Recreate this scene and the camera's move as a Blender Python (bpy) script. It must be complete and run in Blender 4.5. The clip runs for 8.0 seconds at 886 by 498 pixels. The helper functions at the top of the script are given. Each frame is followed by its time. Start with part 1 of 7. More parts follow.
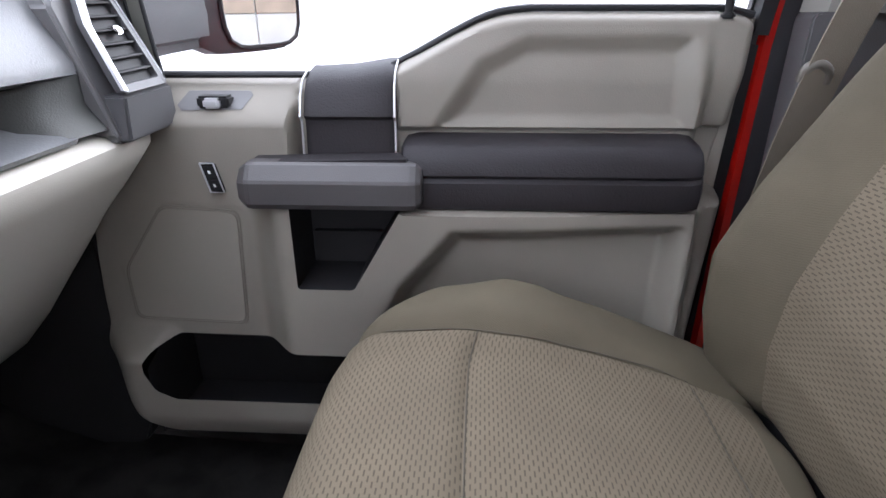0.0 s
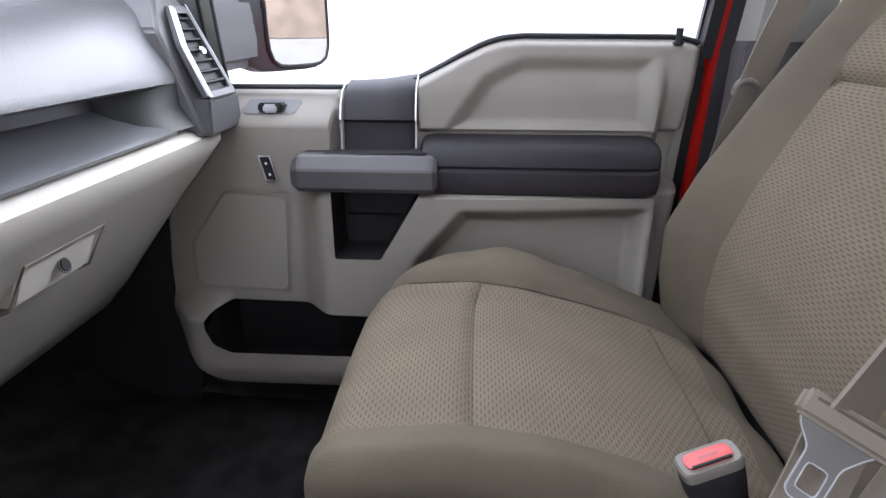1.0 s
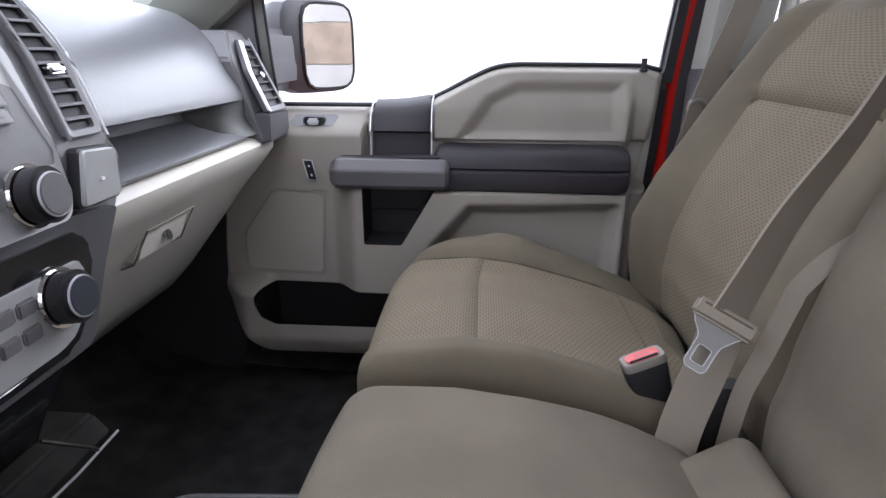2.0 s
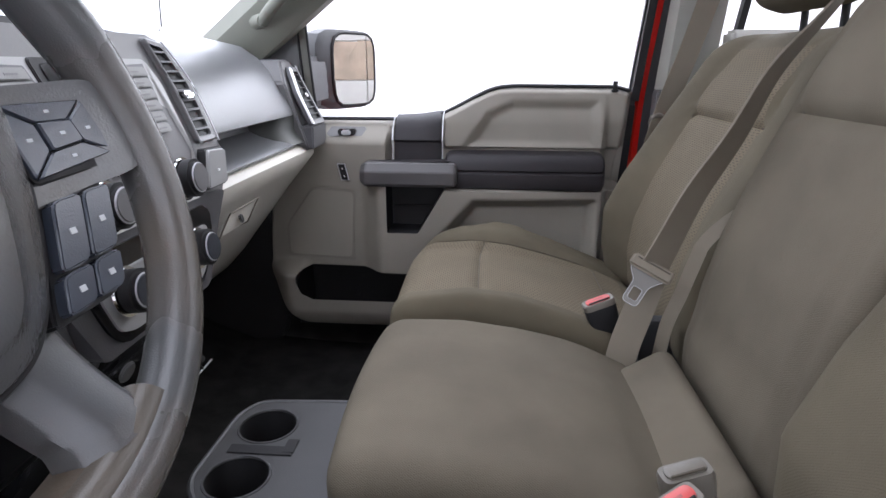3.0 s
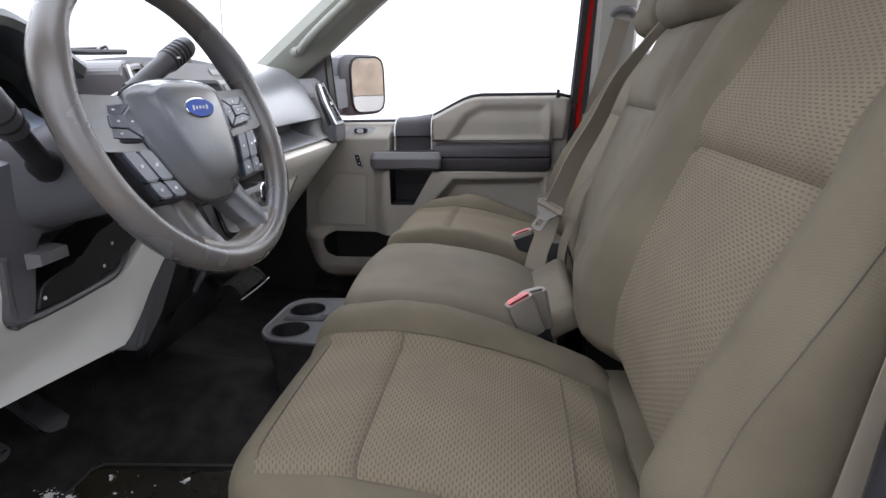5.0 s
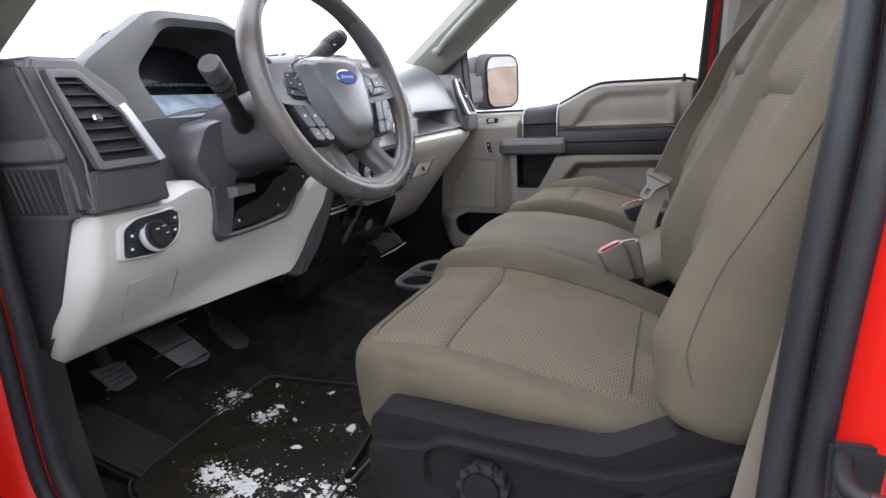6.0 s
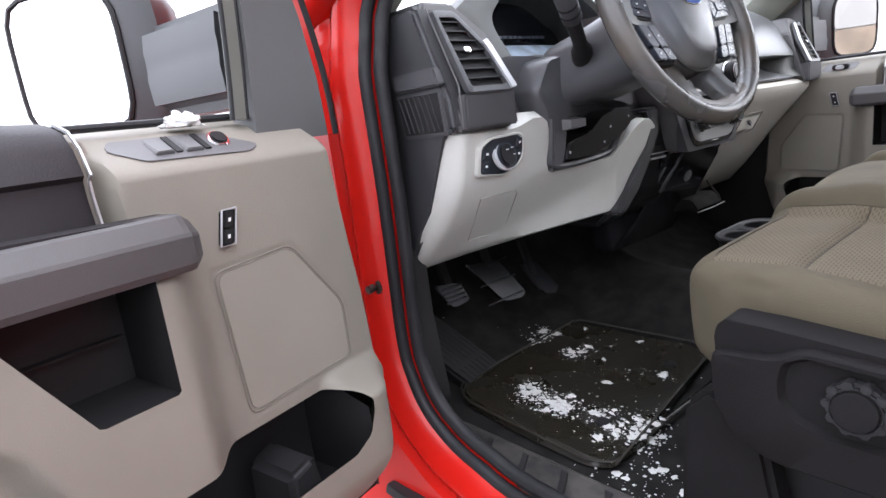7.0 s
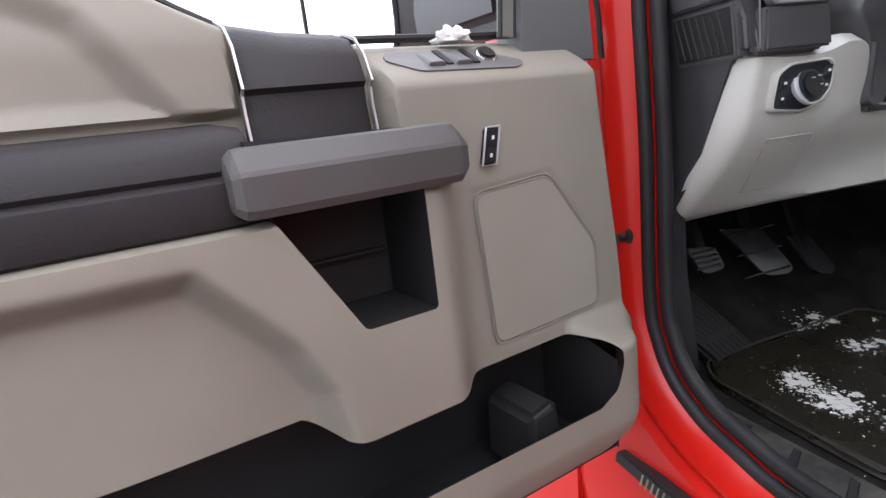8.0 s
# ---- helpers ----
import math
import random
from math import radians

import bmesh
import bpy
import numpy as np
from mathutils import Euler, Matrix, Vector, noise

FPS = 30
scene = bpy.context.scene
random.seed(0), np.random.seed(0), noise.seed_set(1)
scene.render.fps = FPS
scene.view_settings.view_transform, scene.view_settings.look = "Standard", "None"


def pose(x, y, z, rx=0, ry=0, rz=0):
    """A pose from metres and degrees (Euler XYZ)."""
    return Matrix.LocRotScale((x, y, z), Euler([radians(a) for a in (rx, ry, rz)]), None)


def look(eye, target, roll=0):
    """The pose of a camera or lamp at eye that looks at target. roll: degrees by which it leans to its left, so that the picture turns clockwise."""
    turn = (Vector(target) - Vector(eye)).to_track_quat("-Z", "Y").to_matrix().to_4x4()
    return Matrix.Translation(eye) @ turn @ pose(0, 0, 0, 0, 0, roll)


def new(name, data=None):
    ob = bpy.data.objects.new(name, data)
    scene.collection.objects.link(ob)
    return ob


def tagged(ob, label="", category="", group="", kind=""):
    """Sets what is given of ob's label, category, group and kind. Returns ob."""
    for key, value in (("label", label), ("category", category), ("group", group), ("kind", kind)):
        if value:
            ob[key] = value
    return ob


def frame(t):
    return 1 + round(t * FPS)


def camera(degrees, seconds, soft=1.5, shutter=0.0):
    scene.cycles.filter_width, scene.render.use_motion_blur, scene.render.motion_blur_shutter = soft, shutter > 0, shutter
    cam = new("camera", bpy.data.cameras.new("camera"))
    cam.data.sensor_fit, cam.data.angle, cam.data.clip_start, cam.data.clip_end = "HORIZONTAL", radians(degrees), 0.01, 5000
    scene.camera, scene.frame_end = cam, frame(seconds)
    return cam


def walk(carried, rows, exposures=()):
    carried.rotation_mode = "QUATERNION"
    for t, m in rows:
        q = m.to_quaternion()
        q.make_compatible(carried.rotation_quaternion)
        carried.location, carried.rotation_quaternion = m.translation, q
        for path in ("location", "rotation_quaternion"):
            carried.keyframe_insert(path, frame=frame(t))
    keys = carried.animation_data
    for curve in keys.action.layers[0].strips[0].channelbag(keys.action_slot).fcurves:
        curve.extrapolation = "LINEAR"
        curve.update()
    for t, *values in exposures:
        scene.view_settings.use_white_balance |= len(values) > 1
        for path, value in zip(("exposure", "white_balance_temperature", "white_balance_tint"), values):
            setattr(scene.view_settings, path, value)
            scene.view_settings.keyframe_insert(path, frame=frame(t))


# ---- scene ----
cam = camera(74.6, 8.0)
PATH = [
    (0, (0.03, 0.026, 0.705), (-0.08, 1.856, -0.093), -0.4),
    (0.5, (0.019, -0.059, 0.727), (-0.07, 1.767, -0.084), -0.1),
    (1, (0.025, -0.168, 0.709), (-0.086, 1.693, -0.015), 0.1),
    (1.5, (0.026, -0.27, 0.709), (-0.091, 1.61, 0.035), 0.3),
    (3, (0.037, -0.638, 0.738), (-0.111, 1.263, 0.134), 0.2),
    (3.5, (0.053, -0.764, 0.739), (-0.092, 1.14, 0.146), 0.3),
    (4, (0.071, -0.872, 0.749), (-0.093, 1.031, 0.158), 0.1),
    (4.2, (0.074, -0.918, 0.744), (-0.096, 0.993, 0.179), -0.6),
    (5.3, (0.229, -1.182, 0.731), (-0.079, 0.716, 0.179), -1.2),
    (5.5, (0.251, -1.212, 0.716), (-0.149, 0.672, 0.178), -1.8),
    (6, (0.295, -1.288, 0.671), (-0.422, 0.51, 0.168), -3.3),
    (6.5, (0.295, -1.337, 0.633), (-0.835, 0.241, 0.149), -4.9),
    (7, (0.257, -1.378, 0.581), (-1.229, -0.116, 0.137), -6.9),
    (7.5, (0.212, -1.403, 0.548), (-1.504, -0.469, 0.117), -8.1),
    (8, (0.182, -1.407, 0.525), (-1.657, -0.758, 0.084), -6.8),
]
EXPOSURES = [(0.0, 0.46, 6100, 12), (1.5, 0.36, 6050, 13), (3.0, 0.07, 6250, 12), (4.2, 0.05, 6250, 11), (5.3, 0.06, 6350, 10), (6.5, 0.27, 6300, 11), (7.2, 0.20, 6350, 11), (8.0, -0.06, 6450, 10)]
walk(cam, [(t, look(eye, target, roll)) for t, eye, target, roll in PATH], EXPOSURES)

# ---- light: a bright white overcast world round the parked truck ----
world = bpy.data.worlds.new("overcast")
scene.world = world
world.use_nodes = True
wn, wl = world.node_tree.nodes, world.node_tree.links
bg = wn["Background"]
bg.inputs["Color"].default_value = (0.925, 0.955, 1.06, 1)
bg.inputs["Strength"].default_value = 4.5
sun = new("sun", bpy.data.lights.new("sun", "SUN"))
sun.data.energy, sun.data.angle, sun.data.color = 2.1, radians(60), (1.0, 0.985, 0.96)
sun.matrix_world = look((1.9, 1.7, 1.15), (0, 0, 0))


# ---- materials ----
def material(name, colour, rough=0.6, metal=0.0, grain=0.0, grain_size=900.0, stain=0.0, stain_size=9.0, coat=0.0, spec=0.5, dark=None, wander=0.04):
    """A plastic, cloth or paint: base colour varied by broad stains and fine grain, with a fine bump."""
    m = bpy.data.materials.new(name)
    m.use_nodes = True
    n, l = m.node_tree.nodes, m.node_tree.links
    b = n["Principled BSDF"]
    b.inputs["Roughness"].default_value = rough
    b.inputs["Metallic"].default_value = metal
    b.inputs["Coat Weight"].default_value = coat
    b.inputs["Coat Roughness"].default_value = 0.06
    b.inputs["Specular IOR Level"].default_value = spec
    co = n.new("ShaderNodeTexCoord")
    big = n.new("ShaderNodeTexNoise")
    big.inputs["Scale"].default_value = stain_size
    big.inputs["Detail"].default_value = 6
    l.new(co.outputs["Object"], big.inputs["Vector"])
    ramp = n.new("ShaderNodeValToRGB")
    d = dark if dark else [c * (1 - stain) for c in colour]
    ramp.color_ramp.elements[0].position, ramp.color_ramp.elements[1].position = 0.35, 0.65
    ramp.color_ramp.elements[0].color = (*d, 1)
    ramp.color_ramp.elements[1].color = (*colour, 1)
    l.new(big.outputs["Fac"], ramp.inputs["Fac"])
    l.new(ramp.outputs["Color"], b.inputs["Base Color"])
    if grain:
        fine = n.new("ShaderNodeTexNoise")
        fine.inputs["Scale"].default_value = grain_size
        fine.inputs["Detail"].default_value = 2
        l.new(co.outputs["Object"], fine.inputs["Vector"])
        bump = n.new("ShaderNodeBump")
        bump.inputs["Strength"].default_value = grain
        bump.inputs["Distance"].default_value = 0.0006
        l.new(fine.outputs["Fac"], bump.inputs["Height"])
        l.new(bump.outputs["Normal"], b.inputs["Normal"])
        rr = n.new("ShaderNodeMapRange")
        rr.inputs["To Min"].default_value, rr.inputs["To Max"].default_value = max(rough - wander, 0.02), min(rough + wander, 1)
        l.new(big.outputs["Fac"], rr.inputs["Value"])
        l.new(rr.outputs["Result"], b.inputs["Roughness"])
    return m


def maths(n, l, op, a, b=None, c=None):
    k = n.new("ShaderNodeMath")
    k.operation = op
    for i, v in enumerate((a, b, c)):
        if v is None:
            continue
        if isinstance(v, (int, float)):
            k.inputs[i].default_value = v
        else:
            l.new(v, k.inputs[i])
    return k.outputs[0]


def woven(name, light, dark, col=0.0039, row=0.0118, dash=0.56, wide=0.38, depth=0.4):
    """Seat cloth: staggered dark dashes woven into a fine rib, laid out in metres by the UV map."""
    m = material(name, light, 0.85, grain=0.5, grain_size=1500, stain=0.12, stain_size=14, spec=0.2)
    n, l = m.node_tree.nodes, m.node_tree.links
    b = n["Principled BSDF"]
    base = b.inputs["Base Color"].links[0].from_socket
    uv = n.new("ShaderNodeUVMap")
    sep = n.new("ShaderNodeSeparateXYZ")
    l.new(uv.outputs["UV"], sep.inputs[0])
    v = maths(n, l, "DIVIDE", sep.outputs[0], col)
    k = maths(n, l, "FLOOR", v)
    odd = maths(n, l, "FLOORED_MODULO", k, 2.0)
    u = maths(n, l, "DIVIDE", sep.outputs[1], row)
    u = maths(n, l, "FRACT", maths(n, l, "ADD", u, maths(n, l, "MULTIPLY", odd, 0.5)))
    f = maths(n, l, "FRACT", v)
    a = maths(n, l, "LESS_THAN", u, dash)
    c = maths(n, l, "LESS_THAN", f, wide)
    mask = maths(n, l, "MULTIPLY", a, c)
    mix = n.new("ShaderNodeMixRGB")
    l.new(mask, mix.inputs["Fac"])
    l.new(base, mix.inputs["Color1"])
    mix.inputs["Color2"].default_value = (*dark, 1)
    l.new(mix.outputs["Color"], b.inputs["Base Color"])
    old = [x for x in n if x.bl_idname == "ShaderNodeBump"][0]
    bump = n.new("ShaderNodeBump")
    bump.inputs["Strength"].default_value = depth
    bump.inputs["Distance"].default_value = 0.0015
    bump.invert = True
    l.new(mask, bump.inputs["Height"])
    l.new(old.outputs["Normal"], bump.inputs["Normal"])
    l.new(bump.outputs["Normal"], b.inputs["Normal"])
    return m


def ribbed_cloth(name, light, pitch=0.0017):
    """Plain seat cloth with a fine diagonal rib and a coarser yarn speckle."""
    m = material(name, light, 0.88, grain=0.9, grain_size=800, stain=0.24, stain_size=7, spec=0.2)
    n, l = m.node_tree.nodes, m.node_tree.links
    b = n["Principled BSDF"]
    co = n.new("ShaderNodeTexCoord")
    w = n.new("ShaderNodeTexWave")
    w.bands_direction = "DIAGONAL"
    w.inputs["Scale"].default_value = 0.314 / pitch
    w.inputs["Distortion"].default_value = 0.6
    w.inputs["Detail Scale"].default_value = 3.0
    l.new(co.outputs["Object"], w.inputs["Vector"])
    old = [x for x in n if x.bl_idname == "ShaderNodeBump"][0]
    bump = n.new("ShaderNodeBump")
    bump.inputs["Strength"].default_value = 0.16
    bump.inputs["Distance"].default_value = 0.0006
    l.new(w.outputs["Fac"], bump.inputs["Height"])
    l.new(old.outputs["Normal"], bump.inputs["Normal"])
    l.new(bump.outputs["Normal"], b.inputs["Normal"])
    base = b.inputs["Base Color"].links[0].from_socket
    mix = n.new("ShaderNodeMixRGB")
    mix.blend_type = "MULTIPLY"
    l.new(maths(n, l, "MULTIPLY", w.outputs["Fac"], 0.14), mix.inputs["Fac"])
    l.new(base, mix.inputs["Color1"])
    mix.inputs["Color2"].default_value = (0.62, 0.60, 0.57, 1)
    l.new(mix.outputs["Color"], b.inputs["Base Color"])
    return m


DOORB = material("door_trim_beige", (0.218, 0.197, 0.164), 0.6, grain=0.5, grain_size=650, stain=0.13, stain_size=6)
PALE = material("pale_grey_plastic", (0.51, 0.505, 0.47), 0.40, grain=0.4, grain_size=700, stain=0.05)
# knee panel plastic again, darkened and warmed for the dimmer passenger side
PALEB = material("warm_pale_shaded", (0.47, 0.445, 0.40), 0.5, grain=0.4, grain_size=700, stain=0.06)
SHELFM = material("shelf_grey", (0.105, 0.107, 0.114), 0.34, grain=0.5, grain_size=400, stain=0.05)
HOODM = material("hood_charcoal", (0.032, 0.034, 0.031), 0.5, grain=0.5, grain_size=500, stain=0.1)
DARK = material("charcoal_plastic", (0.019, 0.018, 0.0185), 0.55, grain=0.5, grain_size=600, stain=0.15, spec=0.22)
PADM = material("charcoal_soft_pad", (0.022, 0.019, 0.021), 0.55, grain=0.8, grain_size=420, stain=0.2, spec=0.25)
GRIP = material("grip_brown_grey", (0.058, 0.053, 0.053), 0.5, grain=0.5, grain_size=700, stain=0.1)
PILLAR = material("pillar_grey_cover", (0.30, 0.295, 0.262), 0.6, grain=0.4, grain_size=600, stain=0.06)
SILLM = material("scuffed_charcoal", (0.020, 0.019, 0.019), 0.5, grain=0.6, grain_size=300, stain_size=32, dark=(0.060, 0.055, 0.050), spec=0.3)
GROOVE = material("groove_shade_beige", (0.19, 0.168, 0.138), 0.7, stain=0.05)
GREY = material("grey_plastic", (0.11, 0.107, 0.108), 0.5, grain=0.5, grain_size=700, stain=0.1)
DASH = material("dash_pad_grey", (0.115, 0.117, 0.122), 0.30, grain=0.6, grain_size=380, stain=0.02, spec=0.6, wander=0.006)
BLACK = material("black_plastic", (0.017, 0.0165, 0.0175), 0.55, grain=0.3, stain=0.2, spec=0.25)
LENS = material("smoky_lens", (0.008, 0.009, 0.012), 0.22, grain=0.15, grain_size=60, stain=0.2)
GLOSS = material("gloss_black", (0.01, 0.01, 0.012), 0.12, stain=0.1)
GLOSSY = material("semi_gloss_black", (0.011, 0.011, 0.012), 0.3, grain=0.2, stain=0.2, spec=0.35)
RUBBER = material("black_rubber", (0.021, 0.021, 0.023), 0.45, grain=0.5, grain_size=300, stain=0.3, spec=0.25)
CARPET = material("black_carpet", (0.022, 0.021, 0.020), 0.95, grain=1.0, grain_size=900, stain=0.5, stain_size=20, spec=0.1)
SILVER = material("satin_silver", (0.60, 0.60, 0.62), 0.33, metal=0.5, grain=0.1, stain=0.06)
STRIP = material("brushed_strip", (0.50, 0.50, 0.51), 0.4, metal=0.7, grain=0.1, stain=0.15)
CHROME = material("chrome", (0.85, 0.85, 0.86), 0.08, metal=1.0, stain=0.04)
STEEL = material("buckle_steel", (0.15, 0.143, 0.132), 0.42, metal=1.0, grain=0.1, stain=0.15)
RED = material("red_body_paint", (0.48, 0.009, 0.005), 0.28, coat=0.15, spec=0.35, stain=0.05)
BUCKLE = material("buckle_beige", (0.135, 0.121, 0.100), 0.5, grain=0.4, grain_size=700, stain=0.08)
DIMRED = material("faded_button_print", (0.30, 0.075, 0.07), 0.5, stain=0.1)
BUTTON = material("red_release_button", (0.50, 0.07, 0.065), 0.4, stain=0.1)
LEATHER = material("wheel_grip_grey", (0.066, 0.066, 0.067), 0.27, grain=0.3, grain_size=900, dark=(0.084, 0.073, 0.062), stain_size=11)
HUBM = material("wheel_hub_grey", (0.080, 0.086, 0.096), 0.22, grain=0.45, grain_size=520, dark=(0.100, 0.091, 0.080), stain_size=6)
# lower spokes: finer grain, and darker than the hub to carry shade on them
SPOKEM = material("lower_spoke_shaded_grey", (0.050, 0.051, 0.055), 0.36, grain=0.3, grain_size=1100, dark=(0.060, 0.052, 0.044), stain_size=12)
WORNG = material("worn_grey_brown", (0.068, 0.060, 0.052), 0.36, grain=0.3, grain_size=900, dark=(0.090, 0.074, 0.058), stain_size=16)
WORN = material("worn_brown_plastic", (0.085, 0.060, 0.038), 0.5, grain=0.3, grain_size=400, dark=(0.08, 0.07, 0.06), stain_size=14)
COLM = material("column_charcoal", (0.070, 0.070, 0.076), 0.36, grain=0.5, grain_size=600, stain=0.12)
REFLM = material("lens_reflection_blue_grey", (0.55, 0.66, 0.80), 0.32, metal=0.2, grain=0.2, grain_size=80, stain=0.5, stain_size=24)
SHROUD = material("shroud_charcoal", (0.062, 0.061, 0.065), 0.45, grain=0.6, grain_size=600, stain=0.12)
ENDM = material("end_cap_grey", (0.032, 0.032, 0.035), 0.5, grain=0.5, grain_size=600, stain=0.1)
STACKM = material("silver_grey_plastic", (0.27, 0.268, 0.265), 0.38, grain=0.3, grain_size=700, stain=0.06)
TRAYM = material("tray_grey", (0.031, 0.030, 0.031), 0.5, grain=0.4, grain_size=600, stain=0.2)
FRAMEM = material("console_frame_grey", (0.105, 0.103, 0.104), 0.36, grain=0.4, grain_size=600, stain=0.06)
BLUE = material("badge_blue", (0.008, 0.045, 0.26), 0.5, spec=0.2, stain=0.1)
WHITE = material("white_marking", (0.8, 0.8, 0.8), 0.5, stain=0.05)
WEB = material("taupe_belt_webbing", (0.165, 0.140, 0.105), 0.75, grain=0.8, grain_size=900, stain=0.1)
BOLSTER = ribbed_cloth("taupe_bolster_cloth", (0.107, 0.0905, 0.0615))
INSERT = woven("taupe_dash_cloth", (0.132, 0.108, 0.074), (0.072, 0.058, 0.040))
VINYL = ribbed_cloth("taupe_plain_cloth", (0.126, 0.107, 0.079), 0.0016)
SEAM = material("dark_seam", (0.068, 0.056, 0.040), 0.85, grain=0.5, stain=0.1)
GROUND = material("hall_concrete", (0.14, 0.137, 0.13), 0.6, grain=0.3, grain_size=60, stain=0.25, stain_size=0.8)
WALLW = material("white_wall_paint", (0.82, 0.82, 0.81), 0.6, grain=0.2, grain_size=60, stain=0.05, stain_size=0.6)
RIBM = material("worn_pale_rib", (0.30, 0.27, 0.20), 0.6, grain=0.3, stain=0.3, stain_size=60)
SAILM = material("sail_grey", (0.095, 0.095, 0.096), 0.5, grain=0.5, grain_size=600, stain=0.08)
RUNM = material("glass_run_grey", (0.13, 0.13, 0.112), 0.55, grain=0.3, stain=0.12)
MIRH = material("mirror_shell_slate", (0.034, 0.035, 0.037), 0.45, grain=0.5, grain_size=600, stain=0.1)
SHIELDM = material("shield_charcoal", (0.0135, 0.0122, 0.0125), 0.6, grain=0.6, grain_size=500, stain=0.15, spec=0.06)
RESTM = material("foot_rest_black", (0.013, 0.013, 0.0135), 0.6, grain=0.5, grain_size=300, stain=0.25, spec=0.15)
APIL = material("olive_grey_cover", (0.195, 0.20, 0.168), 0.6, grain=0.4, grain_size=600, stain=0.08)
BTN = material("radio_button_grey", (0.175, 0.172, 0.168), 0.55, grain=0.3, grain_size=700, stain=0.08)
PALELINE = material("pale_panel_groove", (0.40, 0.39, 0.36), 0.6, stain=0.05)
SNOW = material("snow", (0.62, 0.615, 0.60), 0.7, grain=0.6, grain_size=250, stain=0.05)
PANELS = material("timber_panel", (0.34, 0.26, 0.19), 0.6, grain=0.4, grain_size=40, stain=0.35, stain_size=3)
WALLM = material("grey_door_panel", (0.45, 0.43, 0.40), 0.6, grain=0.3, grain_size=60, stain=0.2, stain_size=2)


def glass_material(name, tint):
    m = bpy.data.materials.new(name)
    m.use_nodes = True
    b = m.node_tree.nodes["Principled BSDF"]
    b.inputs["Base Color"].default_value = (*tint, 1)
    b.inputs["Roughness"].default_value = 0.0
    b.inputs["IOR"].default_value = 1.02
    b.inputs["Transmission Weight"].default_value = 1.0
    return m


GLASS = glass_material("window_glass", (0.97, 0.985, 0.98))
MIRROR = material("mirror_silver", (0.9, 0.9, 0.9), 0.01, metal=1.0)

# ---- mesh helpers ----
C = -0.01  # the truck's centre line
ORG = {}


def thing(name, at, label, category, group="", kind=""):
    e = new(name)
    e.empty_display_size = 0.05
    e.location = at
    ORG[e.name] = Vector(at)
    return tagged(e, label, category, group, kind)


def finish(name, me, mat, parent, label, smooth):
    for p in me.polygons:
        p.use_smooth = smooth
    ob = new(name, me)
    me.materials.append(mat)
    if parent is not None:
        ob.parent = parent
        ORG[ob.name] = ORG[parent.name]
        me.transform(Matrix.Translation(-ORG[parent.name]))
    if smooth:
        me.set_sharp_from_angle(angle=radians(38))
    if label:
        tagged(ob, label)
    return ob


def part(name, bm, mat, parent=None, label="", smooth=True):
    """Links a bmesh as one mesh object under a thing or a part."""
    bmesh.ops.recalc_face_normals(bm, faces=bm.faces)
    me = bpy.data.meshes.new(name)
    bm.to_mesh(me)
    bm.free()
    return finish(name, me, mat, parent, label, smooth)


def raw(name, verts, faces, mat, parent=None, label="", uv=None, smooth=True):
    me = bpy.data.meshes.new(name)
    me.from_pydata([tuple(v) for v in verts], [], [tuple(f) for f in faces])
    if uv is not None:
        lay = me.uv_layers.new(name="UVMap")
        for lp in me.loops:
            lay.data[lp.index].uv = uv[lp.vertex_index]
    me.update()
    return finish(name, me, mat, parent, label, smooth)


def setting(ob, label, category):
    return tagged(ob, label, category, kind="structure")


def bevelled(bm, w, seg=2):
    if w > 0:
        bmesh.ops.bevel(bm, geom=bm.edges[:], offset=w, segments=seg, affect="EDGES", clamp_overlap=True)
    return bm


def box(x0, x1, y0, y1, z0, z1, bev=0.003, seg=2, bm=None):
    b = bmesh.new()
    bmesh.ops.create_cube(b, size=1)
    for v in b.verts:
        v.co = Vector(((x0 + x1) / 2 + v.co.x * (x1 - x0), (y0 + y1) / 2 + v.co.y * (y1 - y0), (z0 + z1) / 2 + v.co.z * (z1 - z0)))
    bevelled(b, bev, seg)
    return join(bm, b)


def join(bm, b):
    if bm is None:
        return b
    me = bpy.data.meshes.new("join")
    b.to_mesh(me)
    bm.from_mesh(me)
    bpy.data.meshes.remove(me)
    b.free()
    return bm


AX = {"x": lambda p, a: (a, p[0], p[1]), "y": lambda p, a: (p[0], a, p[1]), "z": lambda p, a: (p[0], p[1], a)}


def prism(poly, axis, a, b, bev=0.003, seg=2, bm=None):
    """A polygon drawn in the plane across an axis, pushed from a to b along it, with rounded edges."""
    m = bmesh.new()
    lo = [m.verts.new(AX[axis](p, a)) for p in poly]
    hi = [m.verts.new(AX[axis](p, b)) for p in poly]
    m.faces.new(lo)
    m.faces.new(hi[::-1])
    for i in range(len(poly)):
        j = (i + 1) % len(poly)
        m.faces.new((lo[i], hi[i], hi[j], lo[j]))
    bevelled(m, bev, seg)
    return join(bm, m)


def loft(rings, closed=True, caps=True, bm=None):
    """Skins a row of rings of equal length."""
    m = bmesh.new()
    vs = [[m.verts.new(p) for p in r] for r in rings]
    k = len(rings[0])
    for a, b in zip(vs, vs[1:]):
        for i in range(k if closed else k - 1):
            j = (i + 1) % k
            m.faces.new((a[i], a[j], b[j], b[i]))
    if caps and closed:
        m.faces.new(vs[0])
        m.faces.new(vs[-1][::-1])
    return join(bm, m)


